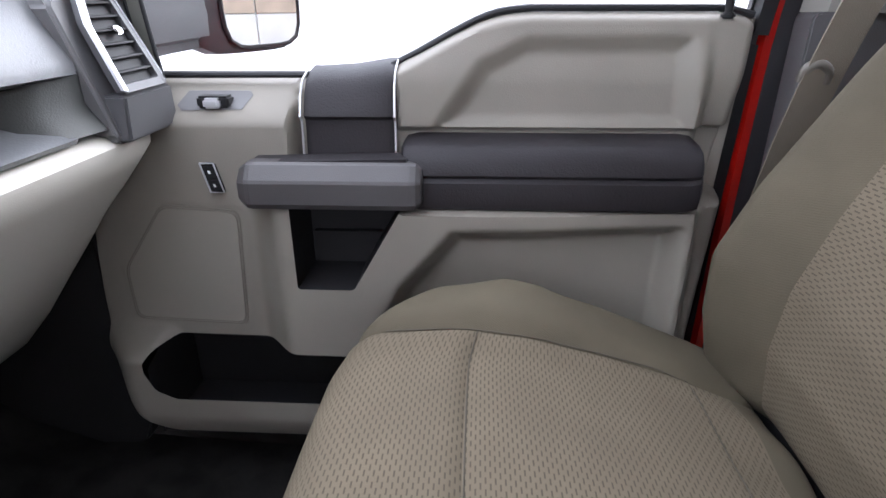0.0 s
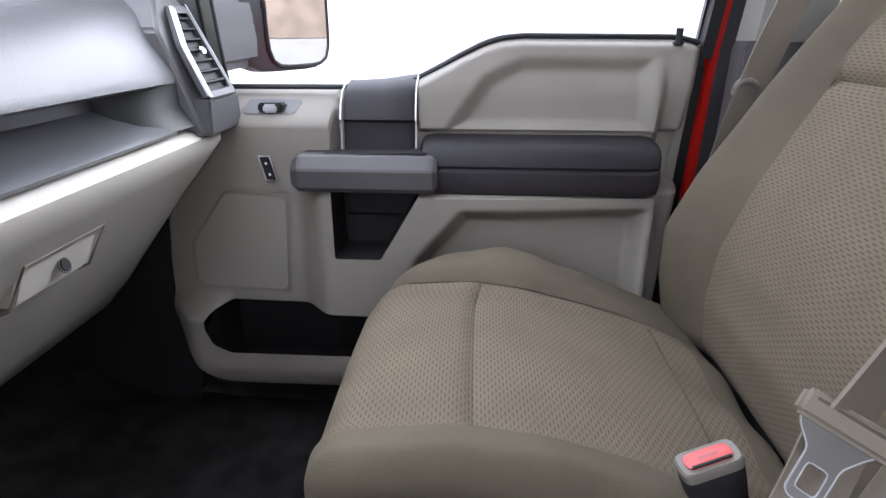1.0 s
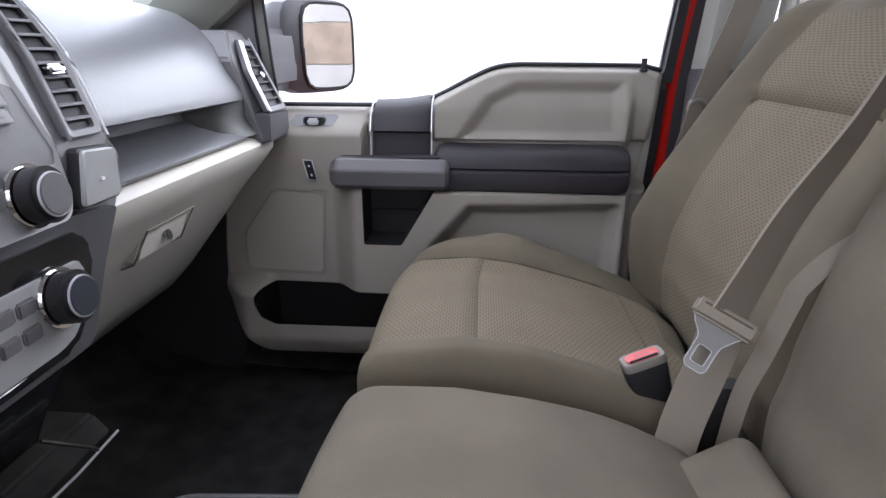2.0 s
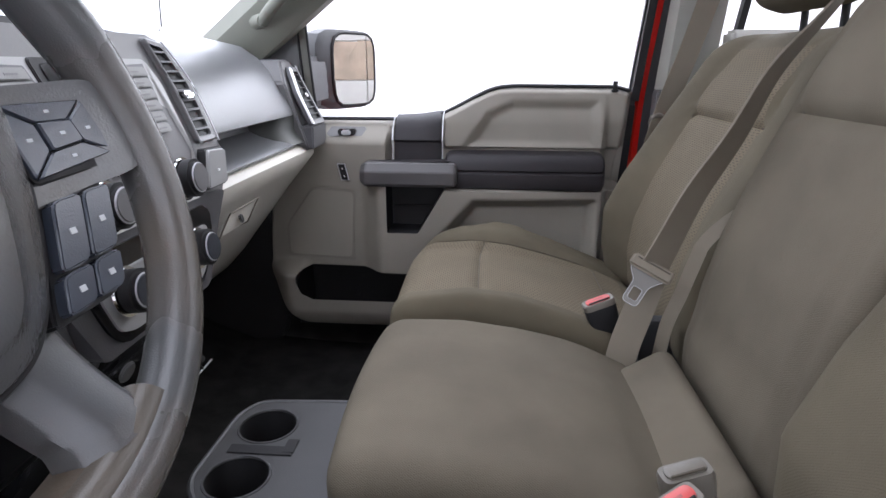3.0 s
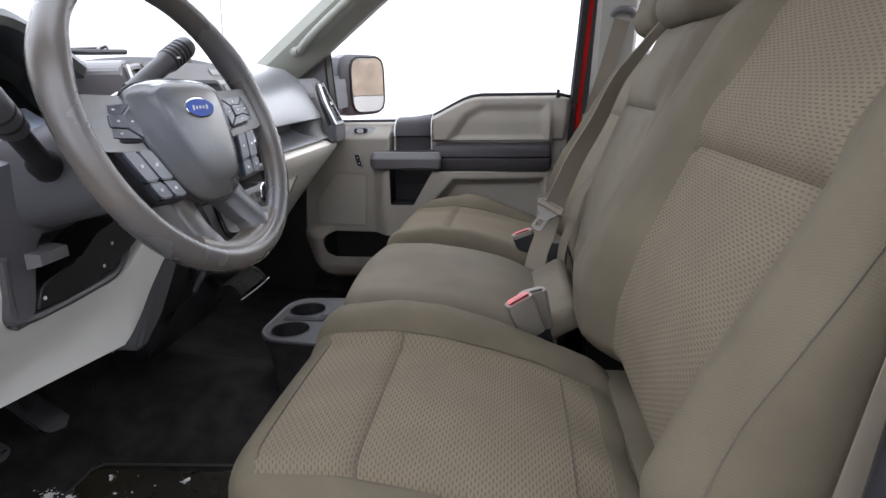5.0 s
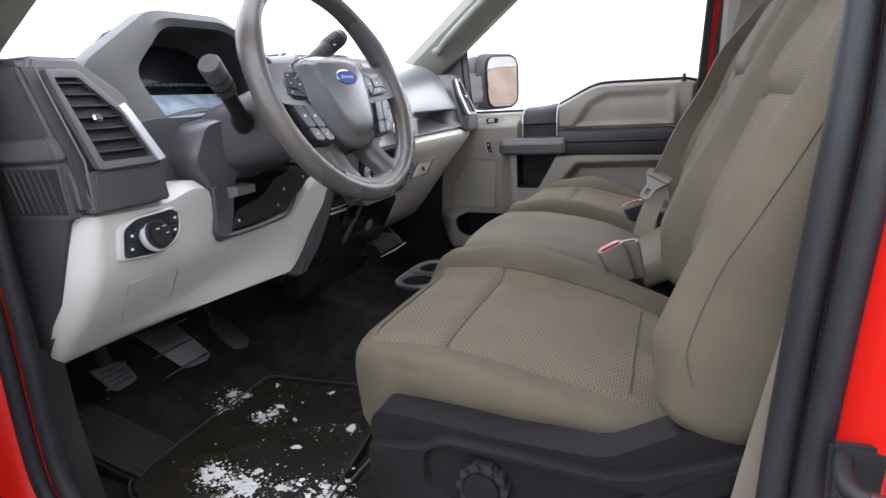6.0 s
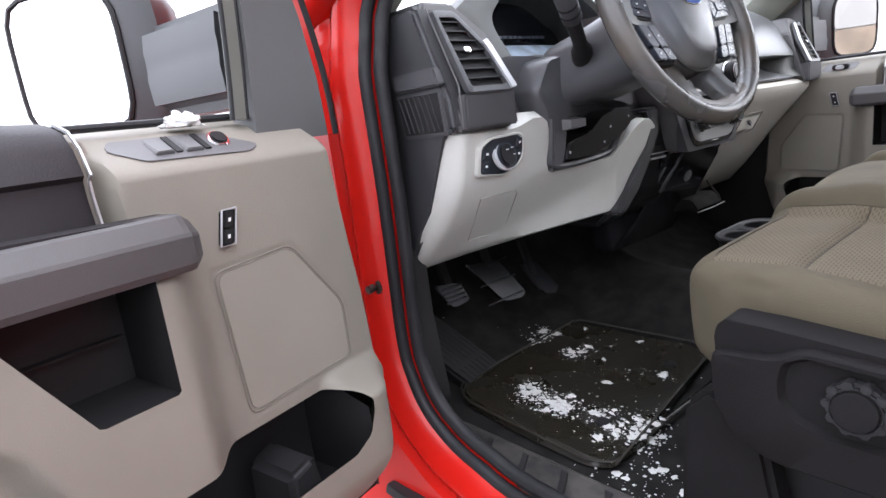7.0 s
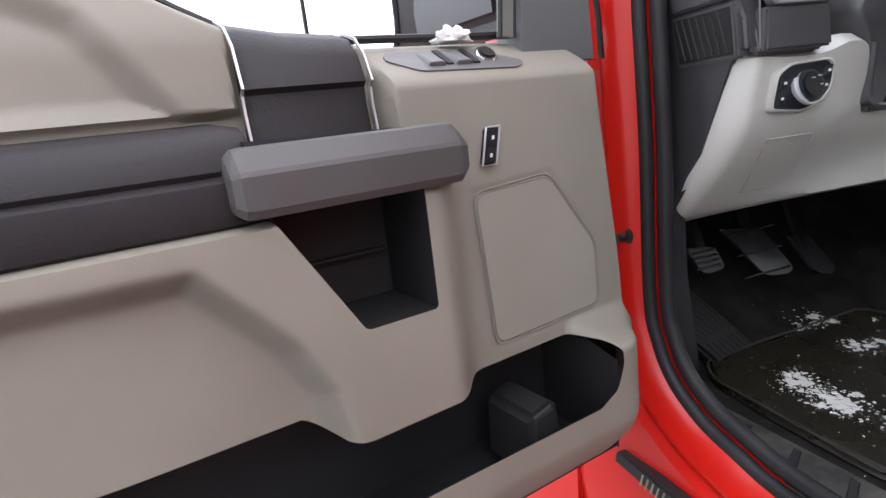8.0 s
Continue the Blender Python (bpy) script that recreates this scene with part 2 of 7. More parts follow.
def smooth_line(pts, n=8):
    """A round curve through the points."""
    pts = [Vector(p) for p in pts]
    out = []
    for i in range(len(pts) - 1):
        a, b, c, d = pts[max(i - 1, 0)], pts[i], pts[i + 1], pts[min(i + 2, len(pts) - 1)]
        for k in range(n):
            t = k / n
            out.append(0.5 * (2 * b + (c - a) * t + (2 * a - 5 * b + 4 * c - d) * t * t + (3 * b - a - 3 * c + d) * t ** 3))
    return out + [pts[-1]]


def tube(pts, r, n=10, bm=None, flat=1.0, up=(0, 0, 1)):
    """A round or flattened bar along the points; r may be a list."""
    pts = [Vector(p) for p in pts]
    rings = []
    for i, p in enumerate(pts):
        d = (pts[min(i + 1, len(pts) - 1)] - pts[max(i - 1, 0)]).normalized()
        s = d.cross(Vector(up))
        s = s.normalized() if s.length > 1e-4 else Vector((0, 1, 0))
        w = s.cross(d)
        q = r[i] if isinstance(r, (list, tuple)) else r
        rings.append([p + s * (q * math.cos(2 * math.pi * k / n)) + w * (q * flat * math.sin(2 * math.pi * k / n)) for k in range(n)])
    return loft(rings, bm=bm)


def strap(pts, width, thick, side, bm=None, side2=None):
    """A flat band along the points; side: the direction of its width, side2: at its end."""
    rings = []
    pts = [Vector(p) for p in pts]
    for i, p in enumerate(pts):
        d = (pts[min(i + 1, len(pts) - 1)] - pts[max(i - 1, 0)]).normalized()
        s = Vector(side) if side2 is None else Vector(side).lerp(Vector(side2), i / (len(pts) - 1))
        s = (s - d * s.dot(d)).normalized() * width / 2
        w = s.cross(d).normalized() * thick / 2
        rings.append([p + s + w, p - s + w, p - s - w, p + s - w])
    return loft(rings, bm=bm)


def disc(centre, normal, r, h, n=28, bev=0.002, bm=None):
    """A short cylinder, its back at centre, standing out along normal."""
    m = bmesh.new()
    bmesh.ops.create_cone(m, cap_ends=True, segments=n, radius1=r, radius2=r, depth=h)
    if bev:
        es = [e for e in m.edges if abs(e.verts[0].co.z - e.verts[1].co.z) < 1e-6]
        bmesh.ops.bevel(m, geom=es, offset=bev, segments=2, affect="EDGES")
    q = Vector(normal).normalized().to_track_quat("Z", "Y").to_matrix().to_4x4()
    m.transform(Matrix.Translation(Vector(centre)) @ q @ Matrix.Translation((0, 0, h / 2)))
    return join(bm, m)


def rbox(h, r, step):
    """A finely gridded box with round edges: half sizes h, radius r. Gives points, faces, and each point's place on the plain box."""
    idx, P, O, F = {}, [], [], []
    h = np.array(h)

    def vert(p):
        k = tuple(np.round(p, 5))
        if k not in idx:
            inner = np.clip(p, -h + r, h - r)
            d = p - inner
            L = np.linalg.norm(d)
            idx[k] = len(P)
            P.append(inner + (d / L * r if L > 1e-9 else 0))
            O.append(p)
        return idx[k]

    def ticks(a):
        n = max(int(round(2 * (a - r) / step)), 1)
        m = 4
        edge = r * (1 - np.tan(np.linspace(np.pi / 4, 0, m + 1)))
        return np.unique(np.round(np.concatenate([-a + edge, np.linspace(-a + r, a - r, n + 1), a - edge]), 6))

    T = [ticks(a) for a in h]
    for ax in range(3):
        b, c = [i for i in range(3) if i != ax]
        for s in (-1, 1):
            for i in range(len(T[b]) - 1):
                for j in range(len(T[c]) - 1):
                    q = []
                    for di, dj in ((0, 0), (1, 0), (1, 1), (0, 1)):
                        p = np.zeros(3)
                        p[ax], p[b], p[c] = s * h[ax], T[b][i + di], T[c][j + dj]
                        q.append(vert(p))
                    flip = (s < 0) != (ax == 1)
                    F.append(q[::-1] if flip else q)
    return np.array(P), F, np.array(O)


def split(P, F, O, uv, choose, mats, parent):
    """Splits one shell into parts by what choose says of each face's middle on the plain box."""
    groups = {}
    for f in F:
        groups.setdefault(choose(O[f].mean(0)), []).append(f)
    made = {}
    for key, fs in groups.items():
        use = sorted({i for f in fs for i in f})
        back = {v: k for k, v in enumerate(use)}
        name = key.split("/")[0]
        made[key] = raw(name, P[use], [[back[i] for i in f] for f in fs], mats[name], parent, uv=[uv[i] for i in use])
    return made


def step(a, b, x):
    t = np.clip((x - a) / (b - a), 0, 1)
    return t * t * (3 - 2 * t)


def bump(x, c, w):
    return np.exp(-((x - c) / w) ** 2)


def sdf(px, pz, poly):
    """Signed distance to a polygon, negative inside."""
    poly = np.array(poly, float)
    d = np.full(px.shape, 1e9)
    inside = np.zeros(px.shape, bool)
    for i in range(len(poly)):
        a, b = poly[i], poly[(i + 1) % len(poly)]
        ex, ez = b - a
        t = np.clip(((px - a[0]) * ex + (pz - a[1]) * ez) / (ex * ex + ez * ez), 0, 1)
        d = np.minimum(d, np.hypot(px - a[0] - t * ex, pz - a[1] - t * ez))
        if ez:
            cross = ((a[1] > pz) != (b[1] > pz)) & (px < ex * (pz - a[1]) / ez + a[0])
            inside ^= cross
    return np.where(inside, -d, d)


def round_poly(poly, r, n=4):
    """Rounds the corners of a 2D polygon."""
    out = []
    k = len(poly)
    for i in range(k):
        a, b, c = (np.array(poly[(i + j) % k], float) for j in (-1, 0, 1))
        la, lc = np.linalg.norm(a - b), np.linalg.norm(c - b)
        q = min(r, la * 0.45, lc * 0.45)
        p0, p1 = b + (a - b) / la * q, b + (c - b) / lc * q
        for t in np.linspace(0, 1, n):
            out.append(tuple((1 - t) ** 2 * p0 + 2 * t * (1 - t) * b + t * t * p1))
    return out


# ---- the setting: floor of the hall, far wall, cab shell ----
setting(part("ground", box(-60, 60, -60, 60, -0.80, -0.75, 0), GROUND), "grey concrete hall floor under the truck", "floor")


def far_wall():
    w = setting(part("wall_rear", box(7.0, 7.2, -8, 9, -0.75, 3.6, 0), WALLW), "white hall wall with sectional panels behind the truck", "wall")
    ORG[w.name] = Vector((0, 0, 0))
    for j in range(4):
        for i in range(12):
            y = -6 + i * 1.2
            m = PANELS if j == 2 else WALLM
            part("panel", box(6.95, 7.0, y + 0.008, y + 1.192, -0.72 + j * 0.6, -0.13 + j * 0.6, 0.006, 1), m, w)


far_wall()
setting(part("wall_right", box(-7, 7.0, 4.4, 4.6, -0.75, 1.7, 0), WALLW), "white painted hall wall on the passenger side", "wall")
setting(part("wall_ahead", box(-7.2, -7.0, -3.8, 4.6, -0.75, 4.2, 0), WALLW), "white painted hall wall ahead of the truck", "wall")
# added wall, out of view: cuts the sky light reaching the driver side
setting(part("wall_left_added", box(0.6, 7.0, -4.2, -4.0, -0.75, 3.6, 0), WALLW), "added white wall out of view on the driver side, tempering the light", "wall")
for s_, nm in ((1, "passenger"), (-1, "driver")):
    bed = prism([(0.52, -0.25), (3.4, -0.25), (3.4, 0.62), (1.0, 0.62), (0.95, 0.64), (0.52, 0.66)], "y", C + s_ * 0.90, C + s_ * 0.98, 0.02)
    setting(part("trim_body_side", bed, RED), "glossy red truck body side", "body panel")


def sill_strip():
    """Black rubber strip with pale ribs along the red rocker panel below the driver door."""
    bm = prism(round_poly([(-0.508, -0.030), (-0.10, -0.052), (-0.10, -0.024), (-0.500, -0.008)], 0.005, 3), "y", -0.922, -0.900, 0.004)
    e = setting(part("trim_sill_strip", bm, RUBBER), "black rubber strip with pale ribs on the red sill", "trim")
    ORG[e.name] = Vector((0, 0, 0))
    for k in range(14):
        x = -0.448 + 0.011 * k
        z = -0.036 - 0.054 * (x + 0.508)
        part("rib", prism([(x, z + 0.003), (x + 0.0035, z + 0.003), (x + 0.0105, z + 0.024), (x + 0.007, z + 0.024)], "y", -0.9235, -0.920, 0.0008, 1), RIBM, e)
    setting(part("trim_fender", prism([(-1.7, -0.42), (-0.62, -0.42), (-0.60, -0.02), (-0.60, 0.50), (-1.7, 0.50)], "y", -0.93, -0.905, 0.008), RED), "glossy red front fender behind the open door", "body panel")


sill_strip()


def cab_shell():
    # floor pan, rising to the toe board in front and to a hump between the seats
    bm = bmesh.new()
    xs = [-1.05, -0.95, -0.82, -0.70, -0.58, -0.40, -0.2, 0.1, 0.45, 0.9]
    zs = [0.42, 0.30, 0.17, 0.075, 0.03, 0.015, 0.01, 0.01, 0.01, 0.01]
    ys = np.linspace(-0.80, 0.78, 60)
    g = []
    for x, z in zip(xs, zs):
        g.append([bm.verts.new((x, y, z + 0.11 * float(bump(y, C, 0.17)) - 0.0)) for y in ys])
    for a, b in zip(g, g[1:]):
        for i in range(len(ys) - 1):
            bm.faces.new((a[i], a[i + 1], b[i + 1], b[i]))
    setting(part("floor", bm, CARPET), "black carpeted cab floor", "floor")
    setting(part("wall_front", box(-1.10, -1.05, -0.82, 0.80, 0.0, 0.78, 0.01), CARPET), "black carpeted firewall", "wall")
    setting(part("wall_back", prism([(-0.80, 0.0), (0.78, 0.0), (0.78, 0.80), (-0.80, 0.80)], "x", 0.86, 0.92, 0.01), DARK), "dark cab rear wall below the rear window", "wall")
    roof = prism([(-0.02, 1.25), (0.88, 1.27), (0.95, 1.31), (-0.05, 1.30)], "y", -0.70, 0.68, 0.01)
    setting(part("ceiling", roof, PALE), "pale cloth cab headliner", "ceiling")


cab_shell()

# ---- doors ----
BELT_X = [-0.475, -0.121, -0.083, -0.046, -0.003, 0.032, 0.059, 0.093, 0.33, 0.371]
BELT_Z = [0.609, 0.610, 0.621, 0.639, 0.662, 0.679, 0.687, 0.690, 0.689, 0.679]
POCKET = [(-0.203, 0.47), (-0.058, 0.47), (-0.128, 0.350), (-0.203, 0.350)]
RECESS = [(0.005, 0.425), (0.284, 0.428), (0.280, 0.10), (-0.125, 0.10), (-0.085, 0.30), (-0.062, 0.348)]
BIN = [(-0.432, 0.236), (-0.424, 0.247), (-0.405, 0.250), (-0.250, 0.248), (-0.190, 0.247), (-0.118, 0.246), (-0.098, 0.249), (-0.067, 0.274), (0.31, 0.272), (0.31, 0.178), (-0.39, 0.178), (-0.420, 0.192), (-0.432, 0.22)]
SPEAKER = [(-0.287, 0.443), (-0.394, 0.450), (-0.464, 0.354), (-0.464, 0.273), (-0.298, 0.267)]


def door_panel_mesh():
    """Places of the moulded inner panel: x along the truck, d out from its centre line, z up; and what lies in its openings."""
    nu, nv = 230, 170
    s, v = np.meshgrid(np.linspace(0, 1, nu), np.linspace(0, 1, nv), indexing="ij")
    xf = -0.522 + 0.032 * step(0.1, 1.0, v)
    x = xf + s * (0.338 + 0.036 * v ** 1.4 - xf)
    zt = np.interp(x, BELT_X, BELT_Z)
    zb = 0.085 + 0.13 * np.clip((-0.40 - x) / 0.112, 0, 1) ** 2 + 0.05 * np.clip((x - 0.29) / 0.05, 0, 1) ** 2
    z = zb + (0.55 - zb) * np.clip(v / 0.78, 0, 1) + (zt - 0.55) * np.clip((v - 0.78) / 0.22, 0, 1)
    # draw the nearest grid points onto the outlines of the openings
    inside = np.zeros(x.shape)
    for poly in (POCKET, BIN):
        e0 = sdf(x, z, poly)
        gx, gz = (sdf(x + 1e-5, z, poly) - e0) / 1e-5, (sdf(x, z + 1e-5, poly) - e0) / 1e-5
        near = np.abs(e0) < 0.0029
        x = np.where(near, x - e0 * gx, x)
        z = np.where(near, z - e0 * gz, z)
        inside = np.minimum(inside, np.where(near, 0, e0))
    d = np.full(x.shape, 0.790)
    # moulded block at the front with the sloping switch ledge on top
    front = np.where(z < 0.475, step(-0.185, -0.195, x), step(-0.200, -0.212, x)) * step(0.232, 0.240, z)
    d += front * (0.754 + 0.075 * step(0.553, 0.617, z) - d)
    d -= front * 0.046 * step(-0.275, -0.214, x) * step(0.52, 0.45, z)
    # frame of the rear upper panel with a shallow dished field
    up = step(-0.075, -0.068, x) * step(0.545, 0.552, z)
    d += up * (0.776 + 0.02 * step(0.60, 0.69, z) - d)
    dish = [(-0.02, 0.55), (0.035, 0.628), (0.09, 0.653), (0.285, 0.653), (0.292, 0.55)]
    d += up * 0.016 * step(0.012, -0.018, sdf(x, z, dish))
    # lower field round the pull pocket
    low = step(-0.215, -0.203, x) * step(0.470, 0.455, z) * step(0.238, 0.246, z)
    d += low * (0.708 + 0.02 * step(0.05, 0.30, x) - d)
    d += low * 0.034 * step(0.014, -0.016, sdf(x, z, RECESS))
    d += step(0.300, 0.318, x) * step(0.70, 0.5, z) * 0.03
    # bin along the bottom, its lip standing out
    lip = np.maximum(step(0.232, 0.222, z), step(-0.400, -0.428, x) * step(0.268, 0.236, z))
    d += lip * (0.690 + 0.02 * step(0.15, 0.085, z) + 0.05 * step(-0.43, -0.51, x) ** 2 - d)
    # soft groove round the loudspeaker field
    e = sdf(x, z, SPEAKER)
    d += front * 0.0016 * bump(e, 0.0, 0.003)
    # rounded rim
    d += 0.05 * np.clip(1 - (zt - z) / 0.014, 0, 1) ** 2
    d += 0.05 * np.clip(1 - s / 0.02, 0, 1) ** 2 + 0.05 * np.clip((s - 0.975) / 0.025, 0, 1) ** 2
    d += 0.05 * np.clip(1 - (z - zb) / 0.03, 0, 1) ** 2
    return x, d, z, inside < -1e-6


def door(s, e):
    def w(x, d, z):
        return (x, C + s * d, z)

    X, D, Z, G = door_panel_mesh()
    V = np.stack([X, C + s * D, Z], -1).reshape(-1, 3)
    nu, nv = X.shape
    F = []
    for i in range(nu - 1):
        for j in range(nv - 1):
            f = tuple(a * nv + b for a, b in ((i, j), (i + 1, j), (i + 1, j + 1), (i, j + 1)) if not G[a, b])
            if len(f) > 2:
                F.append(f)
    if s > 0:
        F = [f[::-1] for f in F]
    panel = raw("inner_panel", V, F, DOORB, e, "moulded beige plastic inner panel")

    def liner(name, poly, inset, d0, d1, label):
        c = np.mean(poly, 0)
        q = [tuple(np.array(p) + (c - np.array(p)) / np.linalg.norm(c - np.array(p)) * inset) for p in poly]
        bm = bmesh.new()
        a = [bm.verts.new(w(p[0], d0, p[1])) for p in q]
        b = [bm.verts.new(w(p[0], d1, p[1])) for p in q]
        bm.faces.new(b)
        for i in range(len(q)):
            j = (i + 1) % len(q)
            bm.faces.new((a[i], a[j], b[j], b[i]))
        return part(name, bm, BLACK, e, label, smooth=False)

    pk = liner("pull_pocket", POCKET, 0.0, 0.7085, 0.800, "black moulded pull pocket")
    part("rib", prism([(-0.198, 0.402), (-0.10, 0.402), (-0.102, 0.399), (-0.198, 0.399)], "y", w(0, 0.787, 0)[1], w(0, 0.7995, 0)[1], 0.001), DARK, pk)
    bm = bmesh.new()
    prof = [(0.692, 0.176), (0.704, 0.168), (0.708, 0.105), (0.835, 0.105), (0.835, 0.32)]
    ends = []
    for x in (-0.431, 0.312):
        ends.append([bm.verts.new(w(x, d, z)) for d, z in prof])
    for i in range(4):
        bm.faces.new((ends[0][i], ends[0][i + 1], ends[1][i + 1], ends[1][i]))
    cap = [bm.verts.new(w(-0.4315, d, z)) for d, z in ((0.700, 0.222), (0.700, 0.20), (0.704, 0.105), (0.835, 0.105), (0.835, 0.255), (0.765, 0.242))]
    bm.faces.new(cap)
    bn = part("door_bin", bm, BLACK, e, "black lined map bin", smooth=False)
    part("bin_end", box(-0.50, -0.4325, *sorted((w(0, 0.760, 0)[1], w(0, 0.836, 0)[1])), 0.10, 0.245, 0.004), BLACK, bn)
    if s < 0:
        part("divider", prism([(-0.360, 0.11), (-0.30, 0.11), (-0.305, 0.190), (-0.345, 0.200)], "y", w(0, 0.712, 0)[1], w(0, 0.80, 0)[1], 0.008, 3), BLACK, bn)
    # soft dark pad behind the grip
    prof = [(0.79, 0.542), (0.745, 0.538), (0.731, 0.532), (0.722, 0.519), (0.719, 0.504), (0.7225, 0.500), (0.717, 0.495), (0.715, 0.475), (0.718, 0.462), (0.728, 0.456), (0.79, 0.454)]
    rings = []
    for x, k, dd in ((-0.066, 0.72, 0.02), (-0.060, 0.93, 0.006), (-0.045, 1, 0), (0.1, 1, 0), (0.285, 1, 0), (0.300, 0.95, 0.006), (0.307, 0.80, 0.02)):
        rings.append([w(x, d + dd, 0.502 + (z - 0.502) * k) for d, z in prof])
    part("armrest_pad", loft(rings), PADM, e, "stitched charcoal armrest pad")
    prof = [(0.735, 0.520), (0.717, 0.520), (0.711, 0.518), (0.6985, 0.502), (0.697, 0.498), (0.697, 0.472), (0.701, 0.465), (0.735, 0.464)]
    rings = []
    g0 = 0.0 if s > 0 else 0.010
    for x, kz, dd in ((-0.266 + g0, 0.55, 0.016), (-0.263 + g0, 0.72, 0.008), (-0.252 + g0, 0.97, 0.001), (-0.246 + g0, 1, 0), (-0.15, 1, 0), (-0.050, 1, 0), (-0.043, 0.97, 0.001), (-0.037, 0.8, 0.007), (-0.035, 0.65, 0.014)):
        rings.append([w(x, min(d + dd, 0.735), 0.492 + (z - 0.492) * kz) for d, z in prof])
    grip = loft(rings)
    gr = part("pull_grip", grip, GRIP, e, "grey plastic pull grip", smooth=False)
    part("grip_back", prism([(-0.262 + g0, 0.494), (-0.255 + g0, 0.519), (-0.05, 0.524), (-0.05, 0.463), (-0.24, 0.462)], "y", w(0, 0.715, 0)[1], w(0, 0.76, 0)[1], 0.005), PADM, gr)
    # dark trim block with bright strips
    prof = [(0.845, 0.620), (0.822, 0.617), (0.792, 0.607), (0.776, 0.590), (0.766, 0.566), (0.772, 0.561), (0.772, 0.545), (0.765, 0.50), (0.80, 0.495)]
    rings = []
    for x in (-0.1905, -0.18, -0.13, -0.085, -0.0765):
        k = 0.004 if x in (-0.1905, -0.0765) else 0
        up = 0.010 if x > -0.10 else (0.003 if x > -0.15 else 0)
        rings.append([w(x, d + k, z + up * (1 if z > 0.58 else 0)) for d, z in prof])
    part("trim_block", loft(rings), PADM, e, "charcoal trim block")
    for x, up in ((-0.1935, 0), (-0.0735, 0.012)):
        part("bright_strip", strap([w(x, d - 0.002, z + (up if z > 0.58 else 0)) for d, z in prof[1:8]], 0.0022, 0.003, (1, 0, 0)), STRIP, e, "thin bright metal strip")
    # belt seal, lock knob, switches
    bz = [w(x, 0.822, np.interp(x, BELT_X, BELT_Z) + 0.001) for x in np.linspace(-0.47, 0.365, 60)]
    part("window_seal", tube(bz, 0.0045, 8), RUBBER, e)
    pin = part("lock_knob", disc(w(0.326, 0.80, 0.678), (0, 0, 1), 0.0085, 0.007, 16), BLACK, e, "small black lock knob")
    part("knob_stem", tube([w(0.326, 0.80, 0.683), w(0.326, 0.80, 0.703)], [0.0045, 0.0055], 10), BLACK, pin)
    if s > 0:
        ramp = [(-0.357, 0.578), (-0.350, 0.5925), (-0.268, 0.5925), (-0.262, 0.588), (-0.270, 0.574), (-0.348, 0.5725)]
        bm = bmesh.new()
        dd = lambda z: 0.754 + 0.075 * float(step(0.553, 0.617, np.array(z))) - 0.002
        vs = [bm.verts.new(w(x, dd(z), z)) for x, z in ramp]
        vb = [bm.verts.new(w(x, dd(z) + 0.01, z)) for x, z in ramp]
        bm.faces.new(vs)
        for i in range(6):
            bm.faces.new((vs[i], vs[(i + 1) % 6], vb[(i + 1) % 6], vb[i]))
        pl = part("switch_plate", bm, GREY, e, "grey window switch plate", smooth=False)
        part("switch_well", box(-0.328, -0.286, *sorted((w(0, 0.770, 0)[1], w(0, 0.792, 0)[1])), 0.575, 0.590, 0.003), BLACK, pl)
        part("window_switch", box(-0.318, -0.296, *sorted((w(0, 0.764, 0)[1], w(0, 0.79, 0)[1])), 0.575, 0.588, 0.003), SILVER, pl, "bright window switch")
    else:
        def led(x, z, o):
            return w(x, 0.754 + 0.075 * float(step(0.553, 0.617, np.array(z))) - 0.7 * o, z + 0.7 * o)
        out = round_poly([(-0.222, 0.584), (-0.230, 0.593), (-0.340, 0.593), (-0.388, 0.574), (-0.372, 0.567), (-0.25, 0.570)], 0.006, 3)
        pl = part("switch_plate", loft([[led(x, z, -0.006) for x, z in out], [led(x, z, 0.002) for x, z in out]]), GREY, e, "grey plate of window switches", smooth=False)
        for i in range(2):
            x = -0.262 - 0.034 * i
            part("window_switch", bevelled(loft([[led(u, v, -0.002) for u, v in ((x, 0.574), (x - 0.024, 0.574), (x - 0.024, 0.593), (x, 0.593))], [led(u, v, 0.0062 if v < 0.58 else 0.0024) for u, v in ((x - 0.003, 0.575), (x - 0.021, 0.575), (x - 0.021, 0.592), (x - 0.003, 0.592))]]), 0.001), GREY, pl, "grey window switch")
            part("switch_well", loft([[led(u, v, o) for u, v in ((x - 0.025, 0.575), (x - 0.032, 0.575), (x - 0.032, 0.592), (x - 0.025, 0.592))] for o in (0.001, 0.0036)]), BLACK, pl, smooth=False)
        part("control_ring", disc(led(-0.346, 0.583, 0.002), (0, -s * 0.7, 0.7), 0.013, 0.004, 24), CHROME, pl, "chrome ring")
        part("mirror_control", disc(led(-0.346, 0.583, 0.002), (0, -s * 0.7, 0.7), 0.0102, 0.0062, 20), BLACK, pl, "black mirror control")
    lk = part("lock_switch", prism([(-0.327, 0.509), (-0.309, 0.509), (-0.300, 0.470), (-0.318, 0.470)], "y", w(0, 0.7485, 0)[1], w(0, 0.760, 0)[1], 0.002), BLACK, e, "chrome framed lock switch")
    loop = [(-0.327, 0.509), (-0.309, 0.509), (-0.300, 0.470), (-0.318, 0.470), (-0.327, 0.509)]
    part("chrome_rim", tube([w(x, 0.7485, z) for x, z in loop], 0.0013, 6, up=(0, 1, 0)), SILVER, lk)
